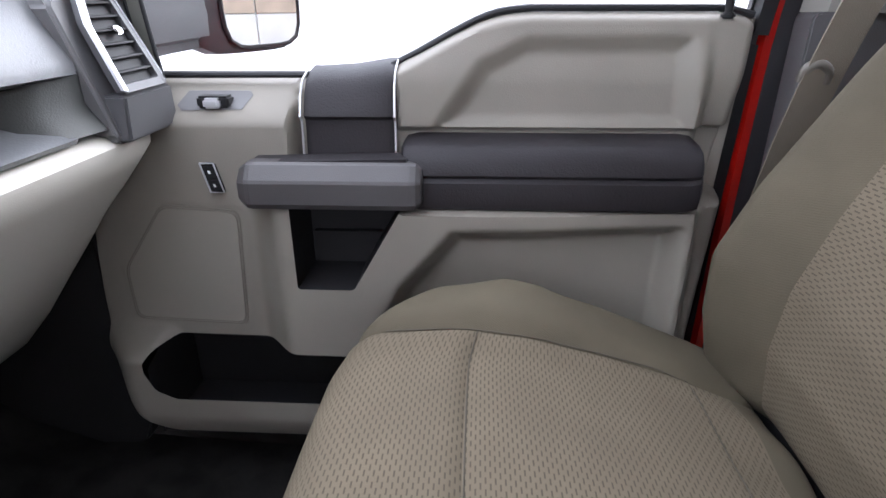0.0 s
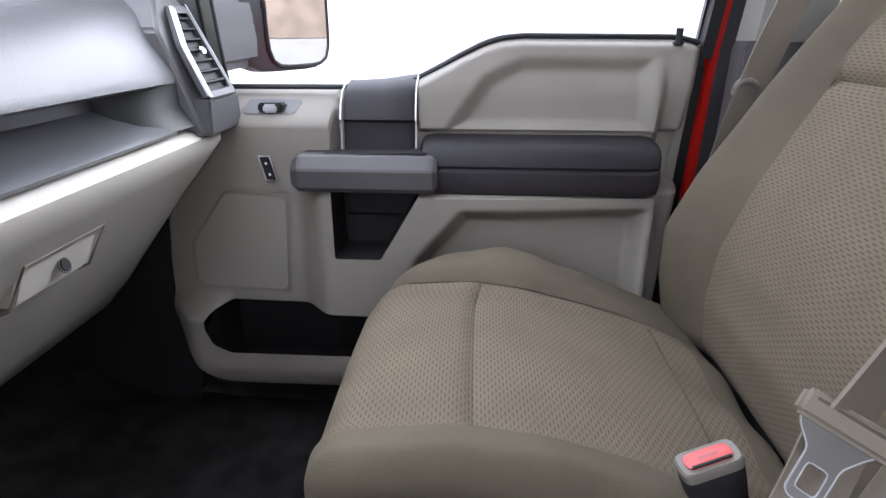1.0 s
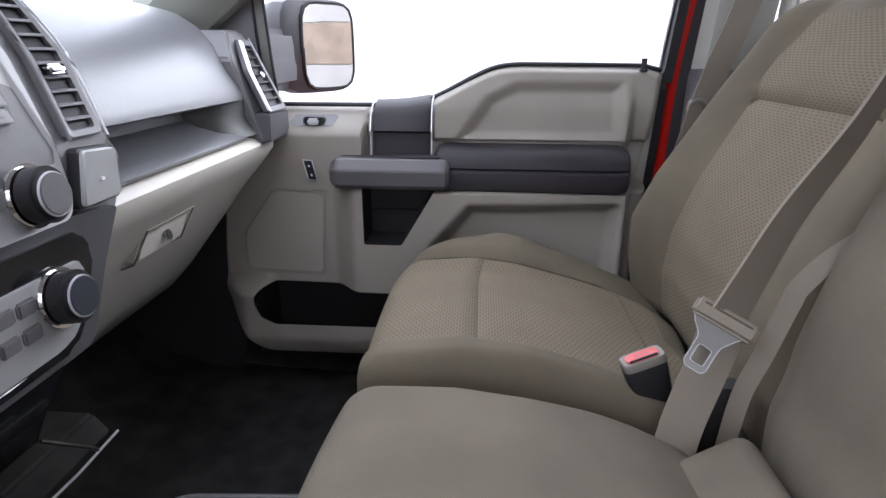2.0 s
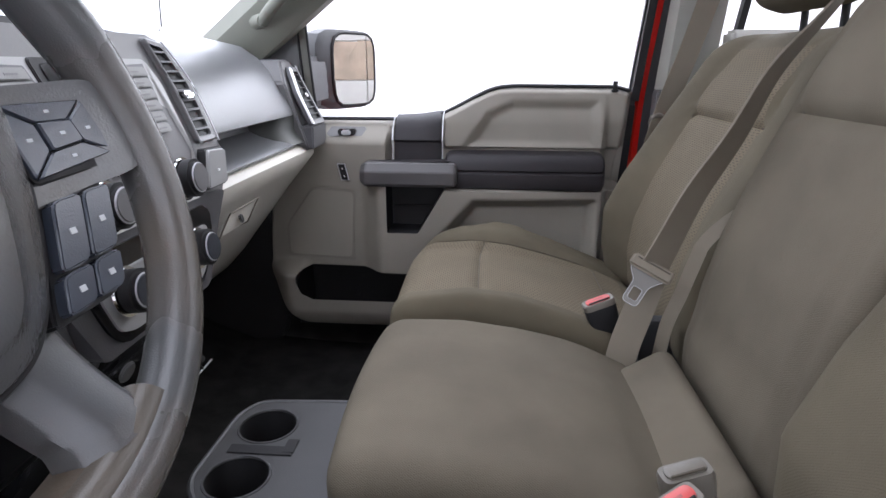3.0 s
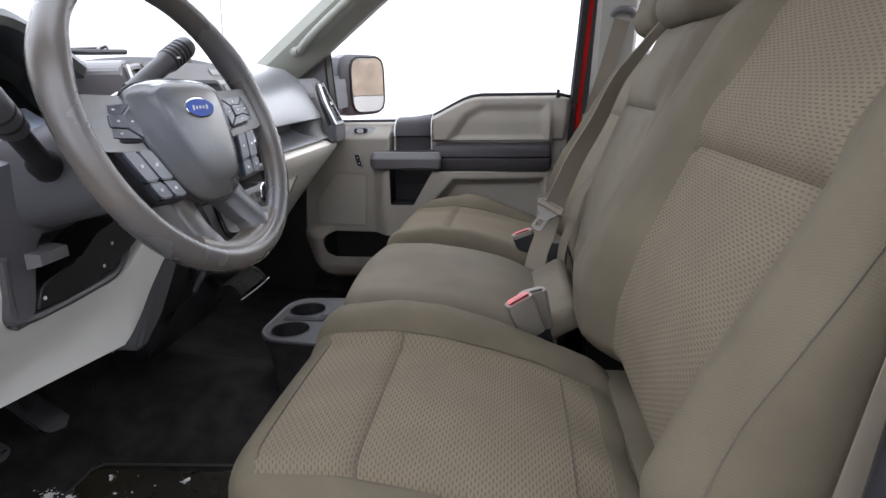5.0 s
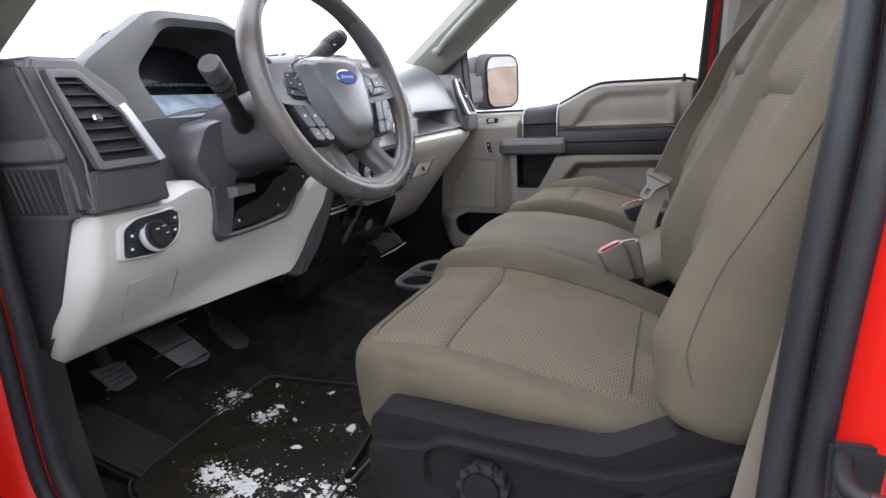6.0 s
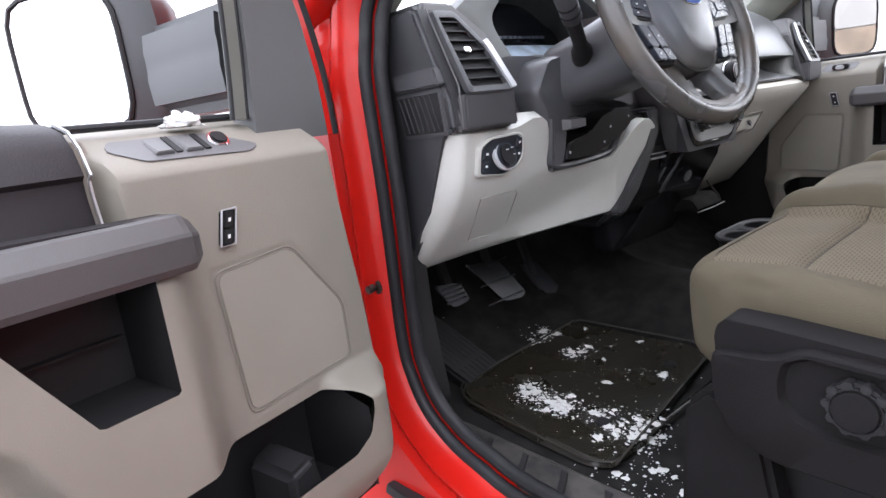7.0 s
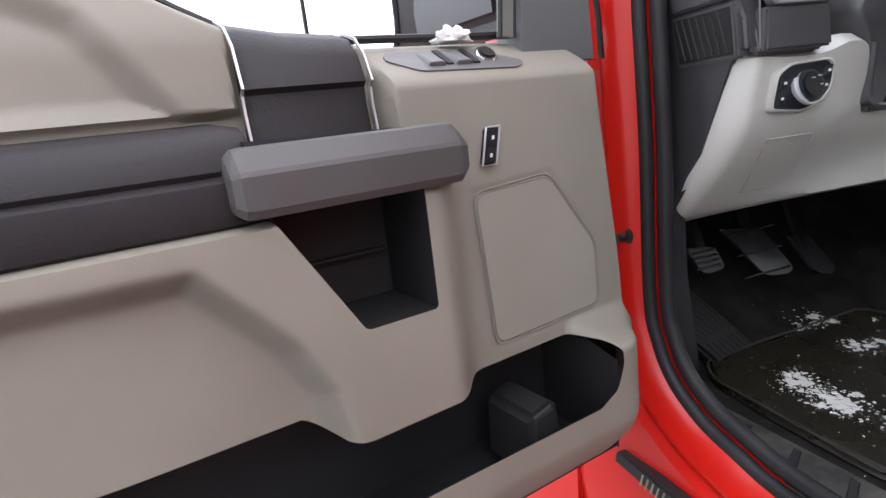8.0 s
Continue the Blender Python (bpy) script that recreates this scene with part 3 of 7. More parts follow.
    for k in range(2):
        part("rocker", prism([(-0.3225 + 0.0045 * k, 0.506 - 0.018 * k), (-0.311 + 0.0045 * k, 0.506 - 0.018 * k), (-0.307 + 0.0045 * k, 0.490 - 0.018 * k), (-0.3185 + 0.0045 * k, 0.490 - 0.018 * k)], "y", w(0, 0.746, 0)[1], w(0, 0.7515, 0)[1], 0.001), BLACK, lk)
        part("marking", prism([(-0.3168 + 0.0045 * k, 0.500 - 0.018 * k), (-0.3138 + 0.0045 * k, 0.500 - 0.018 * k), (-0.3128 + 0.0045 * k, 0.496 - 0.018 * k), (-0.3158 + 0.0045 * k, 0.496 - 0.018 * k)], "y", w(0, 0.7455, 0)[1], w(0, 0.7475, 0)[1], 0), WHITE, lk, smooth=False)
    part("front_hem", prism([(-0.532, 0.22), (-0.505, 0.13), (-0.47, 0.13), (-0.47, 0.597), (-0.515, 0.597)], "y", w(0, 0.825, 0)[1], w(0, 0.875, 0)[1], 0.006), DOORB, e, "beige door edge trim")
    # perforated loudspeaker grille
    def scaled(k):
        return round_poly([(-0.380 + (x + 0.380) * k, 0.36 + (z - 0.36) * k) for x, z in SPEAKER], 0.014, 6)
    g = prism(scaled(0.955), "y", w(0, 0.7535, 0)[1], w(0, 0.762, 0)[1], 0)
    sg = part("loudspeaker_grille", g, GRILLE, e, "finely perforated beige loudspeaker grille", smooth=False)
    for k in (0.962, 1.0):
        q = scaled(k)
        part("groove", tube([w(x, 0.7537, z) for x, z in (*q, q[0])], 0.0009, 6, up=(0, 1, 0)), GROOVE, sg)
    # outer skin, window frame and glass
    belt = [(0.385, 0.645)] + [(x, z - 0.035) for x, z in zip(BELT_X[::-1], BELT_Z[::-1])][1:]
    skin = [(-0.512, 0.02), (0.34, 0.02), (0.37, 0.30)] + belt[:-1] + [(-0.505, 0.574)]
    part("door_core", prism(skin, "y", w(0, 0.838, 0)[1], w(0, 0.844, 0)[1], 0), BLACK, e, "black inner door sheet", smooth=False)
    part("outer_skin", prism(skin, "y", w(0, 0.845, 0)[1], w(0, 0.93, 0)[1], 0.012), RED, e, "red painted outer skin")
    part("rear_edge", prism([(x - (0.016 if s > 0 else 0), z) for x, z in ((0.338, 0.09), (0.362, 0.09), (0.368, 0.40), (0.386, 0.682), (0.366, 0.676), (0.345, 0.45))], "y", w(0, 0.822, 0)[1], w(0, 0.862, 0)[1], 0.004), RED if s < 0 else DOORB, e, "red painted door edge" if s < 0 else "beige door edge")
    frame_pts = [w(0.378, 0.835, 0.66), w(0.392, 0.80, 0.90), w(0.41, 0.73, 1.20)]
    part("window_post", strap(smooth_line(frame_pts, 4), 0.018, 0.03, (1, 0, 0)), BLACK, e, "black window frame post")
    top = [w(0.41, 0.73, 1.20), w(0.10, 0.72, 1.21), w(-0.06, 0.735, 1.15), w(-0.30, 0.78, 0.97), w(-0.50, 0.83, 0.79)]
    part("window_frame", tube(smooth_line(top, 6), 0.012, 8), BLACK, e, "black upper window frame")
    edge = [(-0.524, 0.574), (-0.519, 0.65), (-0.504, 0.73), (-0.480, 0.81), (-0.448, 0.89), (-0.425, 0.94)]
    sail = prism([(-0.405, 0.574), (-0.415, 0.70), (-0.425, 0.855), (-0.424, 0.94)] + edge[::-1], "y", w(0, 0.795, 0)[1], w(0, 0.84, 0)[1], 0.008, 3)
    part("sail_panel", sail, SAILM, e, "grey corner sail panel")
    part("frame_edge", strap(smooth_line([w(x - 0.007, 0.806, z) for x, z in edge], 4), 0.012, 0.012, (1, 0, 0)), RED, e, "red painted frame edge")
    part("frame_seal", tube(smooth_line([w(x - 0.019, 0.806, z) for x, z in edge], 4), 0.0085, 10), RUBBER, e, "black frame seal")
    run = [(-0.398, 0.605), (-0.408, 0.70), (-0.418, 0.86), (-0.417, 0.94)]
    part("glass_run", strap(smooth_line([w(x + 0.006, 0.806, z) for x, z in run], 6), 0.017, 0.010, (1, 0, 0)), RUNM, e, "grey glass run")
    for o in (-0.004, 0.016):
        part("run_lip", tube(smooth_line([w(x + o, 0.803, z) for x, z in run], 6), 0.003, 8), RUBBER, e)
    if s > 0:
        bm = bmesh.new()
        low = [bm.verts.new(w(x, 0.826, np.interp(x, BELT_X, BELT_Z))) for x in np.linspace(-0.40, 0.37, 20)]
        hi = [bm.verts.new(w(x, 0.735, 1.20)) for x in np.linspace(0.0, 0.41, 20)]
        for i in range(19):
            bm.faces.new((low[i], low[i + 1], hi[i + 1], hi[i]))
        gl = part("window_glass", bm, GLASS, e, "clear raised window glass")
        gl.visible_shadow = False
    return e


GRILLE = material("perforated_beige", (0.235, 0.214, 0.180), 0.62, grain=0.2, stain=0.05)
gn, gk = GRILLE.node_tree.nodes, GRILLE.node_tree.links
vor = gn.new("ShaderNodeTexVoronoi")
vor.inputs["Scale"].default_value = 420
vor.inputs["Randomness"].default_value = 0.0
gc = gn.new("ShaderNodeTexCoord")
gk.new(gc.outputs["Object"], vor.inputs["Vector"])
gm = gn.new("ShaderNodeMixRGB")
hole = maths(gn, gk, "LESS_THAN", vor.outputs["Distance"], 0.30)
gk.new(hole, gm.inputs["Fac"])
gk.new(gn["Principled BSDF"].inputs["Base Color"].links[0].from_socket, gm.inputs["Color1"])
gm.inputs["Color2"].default_value = (0.200, 0.181, 0.152, 1)
gk.new(gm.outputs["Color"], gn["Principled BSDF"].inputs["Base Color"])


def side_mirror(s, e):
    """Tall mirror on its arm at the front corner of a door, its glass turned in towards the driver."""
    turn = radians(30)

    def w(a, b, z):
        # a: out along the glass, b: back from the glass
        return (-0.385 + a * math.sin(turn) - b * math.cos(turn), C + s * (1.165 + a * math.cos(turn) + b * math.sin(turn)), z)

    def ring(k, b, ka=0.122, kz=0.112, a0=-0.014):
        out = []
        for t in np.linspace(0, 2 * np.pi, 32, endpoint=False):
            ca, sa = math.cos(t), math.sin(t)
            r = (abs(ca) ** 5 + abs(sa) ** 5) ** -0.2
            out.append(w(a0 + k * ka * ca * r, b, 0.722 + k * kz * sa * r))
        return out
    sh = part("mirror_housing", loft([ring(0.93, -0.004), ring(1.0, 0.0), ring(1.02, 0.03), ring(0.97, 0.07), ring(0.80, 0.105), ring(0.5, 0.125)]), MIRH, e, "charcoal side mirror housing")
    bm = bmesh.new()
    bm.faces.new([bm.verts.new(p) for p in ring(1.0, -0.007, 0.086, 0.100, 0.014)])
    part("mirror_glass", bm, MIRROR, sh, "mirror glass", smooth=False)
    rim = ring(1.0, -0.005, 0.089, 0.103, 0.014)
    part("mirror_rim", tube([*rim, rim[0]], 0.005, 6, up=(1, 0, 0)), DARK, sh)
    arm = [(-0.515, 0.625), (-0.425, 0.625), (-0.42, 0.70), (-0.43, 0.765), (-0.515, 0.74)]
    part("mirror_arm", prism(arm, "y", C + s * 0.845, C + s * 1.07, 0.02, 3), MIRH, e, "slate grey mirror arm")
    part("arm_cover", prism([(-0.505, 0.635), (-0.435, 0.635), (-0.43, 0.685), (-0.505, 0.69)], "y", C + s * 0.90, C + s * 1.02, 0.012, 2), MIRH, e)


pd = thing("passenger_door", (-0.5, C + 0.85, 0.0), "closed passenger door with beige moulded panel and dark armrest", "car door")
door(1, pd)
side_mirror(1, pd)
dd_ = thing("driver_door", (-0.5, C - 0.85, 0.0), "open driver door with beige moulded panel and dark armrest", "car door")
door(-1, dd_)
side_mirror(-1, dd_)
dd_.matrix_basis = pose(-0.5166, -0.9807, 0.0, 0, 0, -78.06)


# ---- seats ----
def rot_y(p, a, o):
    c, s = math.cos(a), math.sin(a)
    q = p - o
    return np.stack([q[:, 0] * c + q[:, 2] * s, q[:, 1], -q[:, 0] * s + q[:, 2] * c], -1) + o


CUSH_X = [-0.115, -0.06, 0.0, 0.08, 0.17, 0.24, 0.30, 0.345]
BOLS_Z = [0.388, 0.394, 0.402, 0.394, 0.368, 0.340, 0.312, 0.295]
INST_Z = [0.366, 0.368, 0.369, 0.359, 0.342, 0.328, 0.312, 0.300]
BACK_Z = [0.26, 0.30, 0.37, 0.44, 0.52, 0.60, 0.70, 0.80, 0.90]
BACK_IN = [0.355, 0.343, 0.333, 0.338, 0.360, 0.392, 0.436, 0.482, 0.53]
BACK_BO = [0.330, 0.306, 0.288, 0.284, 0.315, 0.358, 0.407, 0.455, 0.51]


def cushion_shell(yc, hy, wide_in, bolster, out=0, front=0.0, inner=1.0, sink=0.0, outer=1.0, flat=0.0):
    """Cushion points: half width hy, insert half width wide_in; the bolsters stand over the insert."""
    P, F, O = rbox((0.235, hy, 0.085), 0.040, 0.0115)
    x, y, z = O.T
    X = P[:, 0] + 0.110
    lift = np.clip((P[:, 2] + 0.085) / 0.17, 0, 1)
    k = step(wide_in - 0.035, wide_in + 0.035, np.abs(y)) * bolster
    k = np.where(y * out > 0, k * (1 - flat), k)
    zt = np.interp(X, CUSH_X, INST_Z) * (1 - k) + np.interp(X, CUSH_X, BOLS_Z) * k
    Q = P.copy()
    Q[:, 2] = P[:, 2] + 0.295 + lift * (zt - sink * (1 - k) - 0.38)
    top = step(0.02, 0.06, P[:, 2])
    seam = np.abs(np.abs(y) - wide_in)
    if bolster:
        seam = np.minimum(seam, np.where(np.abs(y) < wide_in, np.abs(x + 0.090), 9))
    Q[:, 2] -= top * 0.007 * np.exp(-(seam / 0.006) ** 2)
    Q[:, 2] += top * 0.006 * bump(y, 0, 0.10) * bump(x, 0.06, 0.10)
    far = np.clip((y * out - 0.10) / 0.168, 0, 1) ** 2 * 0.105 if out else 0
    Q[:, 0] = X + (0.010 * (y / hy) ** 2 + far) * step(0.05, -0.2, x) - (0.010 if bolster else 0.0) * step(0.05, -0.2, x) + 0.006 * step(0.03, -0.085, P[:, 2]) * step(0.0, -0.2, x)
    Q[:, 0] += front * step(0.12, -0.2, x)
    # crumples where the cushion meets the back
    Q[:, 2] += top * (0.005 if bolster else 0.0) * np.sin(y * 46 + x * 20) * step(0.13, 0.2, x)
    # the bolster beside the middle seat is narrower
    if out:
        Q[:, 1] = np.where(y * out < -wide_in, -out * (wide_in + (np.abs(Q[:, 1]) - wide_in) * inner), Q[:, 1])
        Q[:, 1] = np.where(y * out > wide_in, out * (wide_in + (np.abs(Q[:, 1]) - wide_in) * outer), Q[:, 1])
    Q[:, 1] += yc
    return Q, F, O


def back_deform(P, y, yc, hy, wide_in, bolster, thick, tilt, z_crease, ztop, zbot, shift=0.0):
    """Carries points of a plain block to the leaning backrest."""
    hh = (P[:, 2] + 0.30) / 0.60
    Z = zbot + hh * (ztop - zbot)
    o_, inb = bolster if isinstance(bolster, tuple) else (1, bolster)
    y = y - shift
    k = step(wide_in - 0.03, min(wide_in + 0.085, hy - abs(shift) - 0.04), np.abs(y)) * np.where(y * o_ < 0, inb, 1.0 if inb or isinstance(bolster, tuple) else 0.0)
    front = np.interp(Z, BACK_Z, BACK_IN) * (1 - k) + np.interp(Z, BACK_Z, BACK_BO) * k
    fr = step(0.02, -thick + 0.02, P[:, 0])
    line = np.interp(Z, BACK_Z, BACK_IN)
    X = line + thick + P[:, 0] + fr * (front - line)
    Q = np.stack([X, P[:, 1] * (1 - 0.16 * step(0.62, 1.05, hh)), Z], -1)
    seam = np.abs(np.abs(y) - wide_in)
    Q[:, 0] += fr * 0.007 * np.exp(-(seam / 0.006) ** 2)
    zc = np.interp(z_crease, [zbot, ztop], [-0.30, 0.30])
    inn = np.abs(y) < wide_in
    z = P[:, 2]
    Q[:, 0] += fr * inn * (0.011 * np.exp(-((z - zc) / 0.007) ** 2) - 0.010 * np.exp(-((z - zc - 0.05) / 0.04) ** 2))
    Q = rot_y(Q, radians(tilt), np.array([0.34, 0, 0.36]))
    Q[:, 1] += yc
    return Q, zc


def back_shell_points(yc, hy, wide_in, bolster, thick, tilt, z_crease, ztop, zbot=0.262, shift=0.0):
    """Backrest points; tilt leans the whole back further, in degrees."""
    P, F, O = rbox((thick, hy, 0.30), 0.055, 0.0125)
    Q, zc = back_deform(P, O[:, 1], yc, hy, wide_in, bolster, thick, tilt, z_crease, ztop, zbot, shift)
    return Q, F, O, zc


def side_seams(e, s, args):
    """Two stitched seams down the side of a backrest bolster, curving in at the foot."""
    yc, hy, thick = args[0], args[1], args[4]
    for sx, zb in ((-0.060, -0.215), (-0.012, -0.225)):
        z = np.linspace(zb, 0.27, 60)
        x = sx + 0.008 * np.clip((zb + 0.12 - z) / 0.12, 0, 1) ** 2
        d = np.maximum(-(thick - 0.055) - x, 0)
        P = np.stack([x, s * (hy - 0.0548 + np.sqrt(0.055 ** 2 - d ** 2)), z], -1)
        Q, _ = back_deform(P, P[:, 1], *args)
        part("seam", tube(smooth_line(Q[::4], 4), 0.0009, 6, up=(0, 1, 0)), SEAM, e, "dark stitched seam")


def front_seams(e, args, zc, sides=(-1, 1)):
    """Sewn lines on the face of a backrest: along both sides of the insert and across its crease."""
    wide, thick = args[2], args[4]
    for s in sides:
        z = np.linspace(-0.25, 0.265, 60)
        P = np.stack([np.full(60, -thick - 0.0004), np.full(60, s * wide + args[-1]), z], -1)
        Q, _ = back_deform(P, P[:, 1], *args)
        part("seam", tube(Q, 0.0014, 6, up=(0, 1, 0)), SEAM, e)
    y = np.linspace(-wide, wide, 40)
    P = np.stack([np.full(40, -thick - 0.0002), y + args[-1], np.full(40, zc)], -1)
    Q, _ = back_deform(P, y * 0.99 + args[-1], *args)
    part("seam", tube(Q, 0.0021, 6), SEAM, e)


def headrest(e, at, h, mat, posts):
    P, F, O = rbox(h, 0.04, 0.02)
    Q = rot_y(P, radians(16), np.zeros(3)) + np.array(at)
    raw("headrest", Q, F, mat, e, "padded headrest", uv=O[:, 1:])
    for k in (-posts, posts):
        part("headrest_post", tube([(at[0] + 0.02, at[1] + k, at[2] - 0.13), (at[0] + 0.015, at[1] + k, at[2] - 0.02)], 0.006, 10), BLACK, e, "black post")


def bucket_seat(name, yc, label, tilt, out, front=0.0, zbot=0.262):
    """Outer seat: cushion and backrest with cloth insert and bolsters."""
    e = thing(name, (0.1, yc, 0.01), label, "car seat", "front seats")
    Q, F, O = cushion_shell(yc, 0.268, 0.160, 1, out, front, 0.52 if out > 0 else 0.75, 0.0 if out > 0 else 0.011, 1.0 if out > 0 else 0.52, 0.0 if out > 0 else 0.85)

    def pick(o):
        if o[2] > 0.084 and abs(o[1]) < 0.160 and -0.205 < o[0] < 0.19:
            return "insert/a" if o[0] < -0.090 else "insert/b"
        if out > 0 and abs(o[1]) < 0.160 and o[0] < -0.18 and o[2] > -0.03:
            return "insert/a"
        return "skirt" if o[2] < -0.03 else "cushion"
    # the cloth runs on over the front edge of the cushion
    U = np.stack([O[:, 0] - np.clip(0.084 - O[:, 2], 0, 1) * (O[:, 0] < -0.18), O[:, 1]], -1)
    split(Q, F, O, U, pick, {"insert": INSERT, "cushion": BOLSTER, "skirt": BOLSTER}, e)
    def on_top(x, y):
        # nearest point of the cushion skin
        i = np.argmin((O[:, 0] - x) ** 2 + (O[:, 1] - y) ** 2 + 4 * (O[:, 2] - 0.085) ** 2)
        return Vector(Q[i]) + Vector((x - O[i, 0], y - O[i, 1], 0.0015))
    for s in (-1, 1):
        ln = [on_top(x, s * 0.160) for x in np.linspace(-0.195, 0.19, 34)]
        part("seam", tube(smooth_line(ln[::3], 4), 0.0007, 6), SEAM, e)
    part("seam", tube(smooth_line([on_top(-0.090, y) for y in np.linspace(-0.158, 0.158, 12)], 4), 0.0008, 6), SEAM, e)
    part("seam", tube(smooth_line([on_top(0.150, y) for y in np.linspace(-0.158, 0.158, 12)], 4), 0.0007, 6), SEAM, e)
    if out < 0:
        part("seam", tube(smooth_line([on_top(-0.200, y) for y in np.linspace(-0.158, 0.158, 12)], 4), 0.0010, 6), SEAM, e)
    def on_side(x, z):
        i = np.argmin((O[:, 0] - x) ** 2 + 3 * (O[:, 1] - out * 0.268) ** 2 + (O[:, 2] - z) ** 2)
        return Vector(Q[i]) + Vector((0, out * 0.0005, 0))
    for z in (0.028, -0.012):
        part("seam", tube(smooth_line([on_side(x, z) for x in np.linspace(-0.17, 0.20, 12)], 4), 0.0011, 6), SEAM, e)
    if out > 0:
        part("hinge_cover", prism(round_poly([(0.26, 0.18), (0.42, 0.18), (0.42, 0.30), (0.36, 0.315), (0.27, 0.255)], 0.02, 4), "y", yc + 0.235, yc + 0.272, 0.008, 3), BLACK, e, "black recliner cover")
    shift = -0.042 if out < 0 else 0.0
    args = (yc + (0.012 if out < 0 else 0.0), 0.305 if out < 0 else 0.262, 0.160 if out < 0 else 0.150, (out, 1.0 if out < 0 else 0.1), 0.085, tilt, 0.655, 0.85 if out < 0 else 0.805, zbot, shift)
    Q, F, O, zc = back_shell_points(*args)
    side_seams(e, out, args)
    front_seams(e, args, zc)

    def pickb(o):
        if o[0] < -0.084 and abs(o[1] - shift) < args[2] and -0.27 < o[2] < 0.27:
            return "back_insert/a" if o[2] < zc else "back_insert/b"
        return "backrest" if o[0] < 0.0 else "back_panel"
    split(Q, F, O, np.stack([O[:, 2], O[:, 1]], -1), pickb, {"back_insert": INSERT, "backrest": BOLSTER, "back_panel": BOLSTER}, e)
    headrest(e, (0.585, yc, 0.955) if out < 0 else (0.545, yc, 0.905), (0.05, 0.125, 0.08), BOLSTER, 0.06)
    if out < 0:
        # added filler block so the gap behind the cushion doesn't go black
        part("rear_filler", box(0.315, 0.44, yc - 0.225, yc + 0.235, 0.20, 0.292, 0.02, 3), BOLSTER, e, "added cloth filler in the gap behind the cushion")
    part("back_foot", box(0.36, 0.50, yc - 0.235, yc + 0.235, 0.03, 0.29 if out > 0 else 0.24, 0.01), BLACK, e, "black seat back foot")
    part("base_frame", prism([(-0.04, 0.01), (0.305, 0.01), (0.305, 0.24), (-0.04, 0.24)], "y", yc - 0.21, yc + 0.21, 0.01), BLACK, e, "black seat frame")
    return e


def centre_seat():
    e = thing("middle_seat", (0.1, -0.02, 0.01), "plain taupe fold-down seat between the two outer seats", "car seat", "front seats")
    yc = -0.018
    Q, F, O = cushion_shell(-0.006, 0.186, 0.5, 0)
    Q[:, 2] -= 0.008 * (O[:, 1] / 0.186) ** 2
    Q[:, 2] += 0.016 * np.clip((O[:, 2] + 0.085) / 0.17, 0, 1)
    Q[:, 0] -= 0.075 * step(0.0, 0.235, O[:, 0])
    P2, F2, O2 = rbox((0.042, 0.150, 0.024), 0.018, 0.02)
    flap = rot_y(P2, radians(-32), np.zeros(3)) + np.array([0.270, -0.022, 0.322])
    raw("hinge_flap", flap, F2, VINYL, e, "plain taupe flap over the hinge", uv=O2[:, :2])
    split(Q, F, O, O[:, :2], lambda o: "cushion" if o[2] > -0.02 else "skirt", {"cushion": VINYL, "skirt": VINYL}, e)
    args = (0.008, 0.176, 0.126, 0, 0.075, -3.0, 0.680, 0.84, 0.262, 0.0)
    Q, F, O, zc = back_shell_points(*args)
    Q[:, 0] -= 0.020 * step(0.44, 0.30, Q[:, 2])
    front_seams(e, args, zc, (-1,))
    split(Q, F, O, np.stack([O[:, 2], O[:, 1]], -1), lambda o: "backrest" if o[0] < 0 else "back_panel", {"backrest": VINYL, "back_panel": VINYL}, e)
    headrest(e, (0.495, yc, 0.882), (0.045, 0.125, 0.065), VINYL, 0.05)
    part("base_frame", box(-0.06, 0.30, -0.16, 0.13, 0.08, 0.22, 0.01), BLACK, e, "black seat frame")
    return e


bucket_seat("front_seat", 0.402, "taupe cloth passenger seat with dash-woven insert", 3.0, 1, 0.014)
ds = bucket_seat("front_seat", -0.482, "taupe cloth driver seat with dash-woven insert and charcoal side shield", 0.0, -1, 0.014, 0.335)
centre_seat()


# ---- dashboard ----
STEELDARK = material("dark_slate_switch", (0.026, 0.030, 0.038), 0.32, grain=0.2, stain=0.1)
DIMMARK = material("dim_marking", (0.42, 0.43, 0.45), 0.5, stain=0.1)
DIMTEXT = material("dim_blue_marking", (0.07, 0.085, 0.11), 0.5, stain=0.1)


def lean(bm):
    for v in bm.verts:
        v.co.x += -0.5 * max(0.0, v.co.z - 0.61) - 0.6 * max(0.0, 0.48 - v.co.z)
    return bm


def grid_part(name, rows, mat, parent, label="", back=0.03):
    """A skin over a grid of points, its rim turned forward by back."""
    R = [[Vector(p) for p in r] for r in rows]
    R = [[p + Vector((-back, 0, 0)) for p in R[0]]] + R + [[p + Vector((-back, 0, 0)) for p in R[-1]]]
    R = [[r[0] + Vector((-back, 0, 0)), *r, r[-1] + Vector((-back, 0, 0))] for r in R]
    m = len(R[0])
    V = [p for r in R for p in r]
    F = [(i * m + j, i * m + j + 1, (i + 1) * m + j + 1, (i + 1) * m + j) for i in range(len(R) - 1) for j in range(m - 1)]
    bm = bmesh.new()
    vs = [bm.verts.new(p) for p in V]
    for f in F:
        bm.faces.new([vs[k] for k in f])
    return part(name, bm, mat, parent, label)


dash = thing("dashboard", (-0.6, C, 0.40), "two-tone dashboard with charcoal upper pad and beige lower panels", "dashboard")


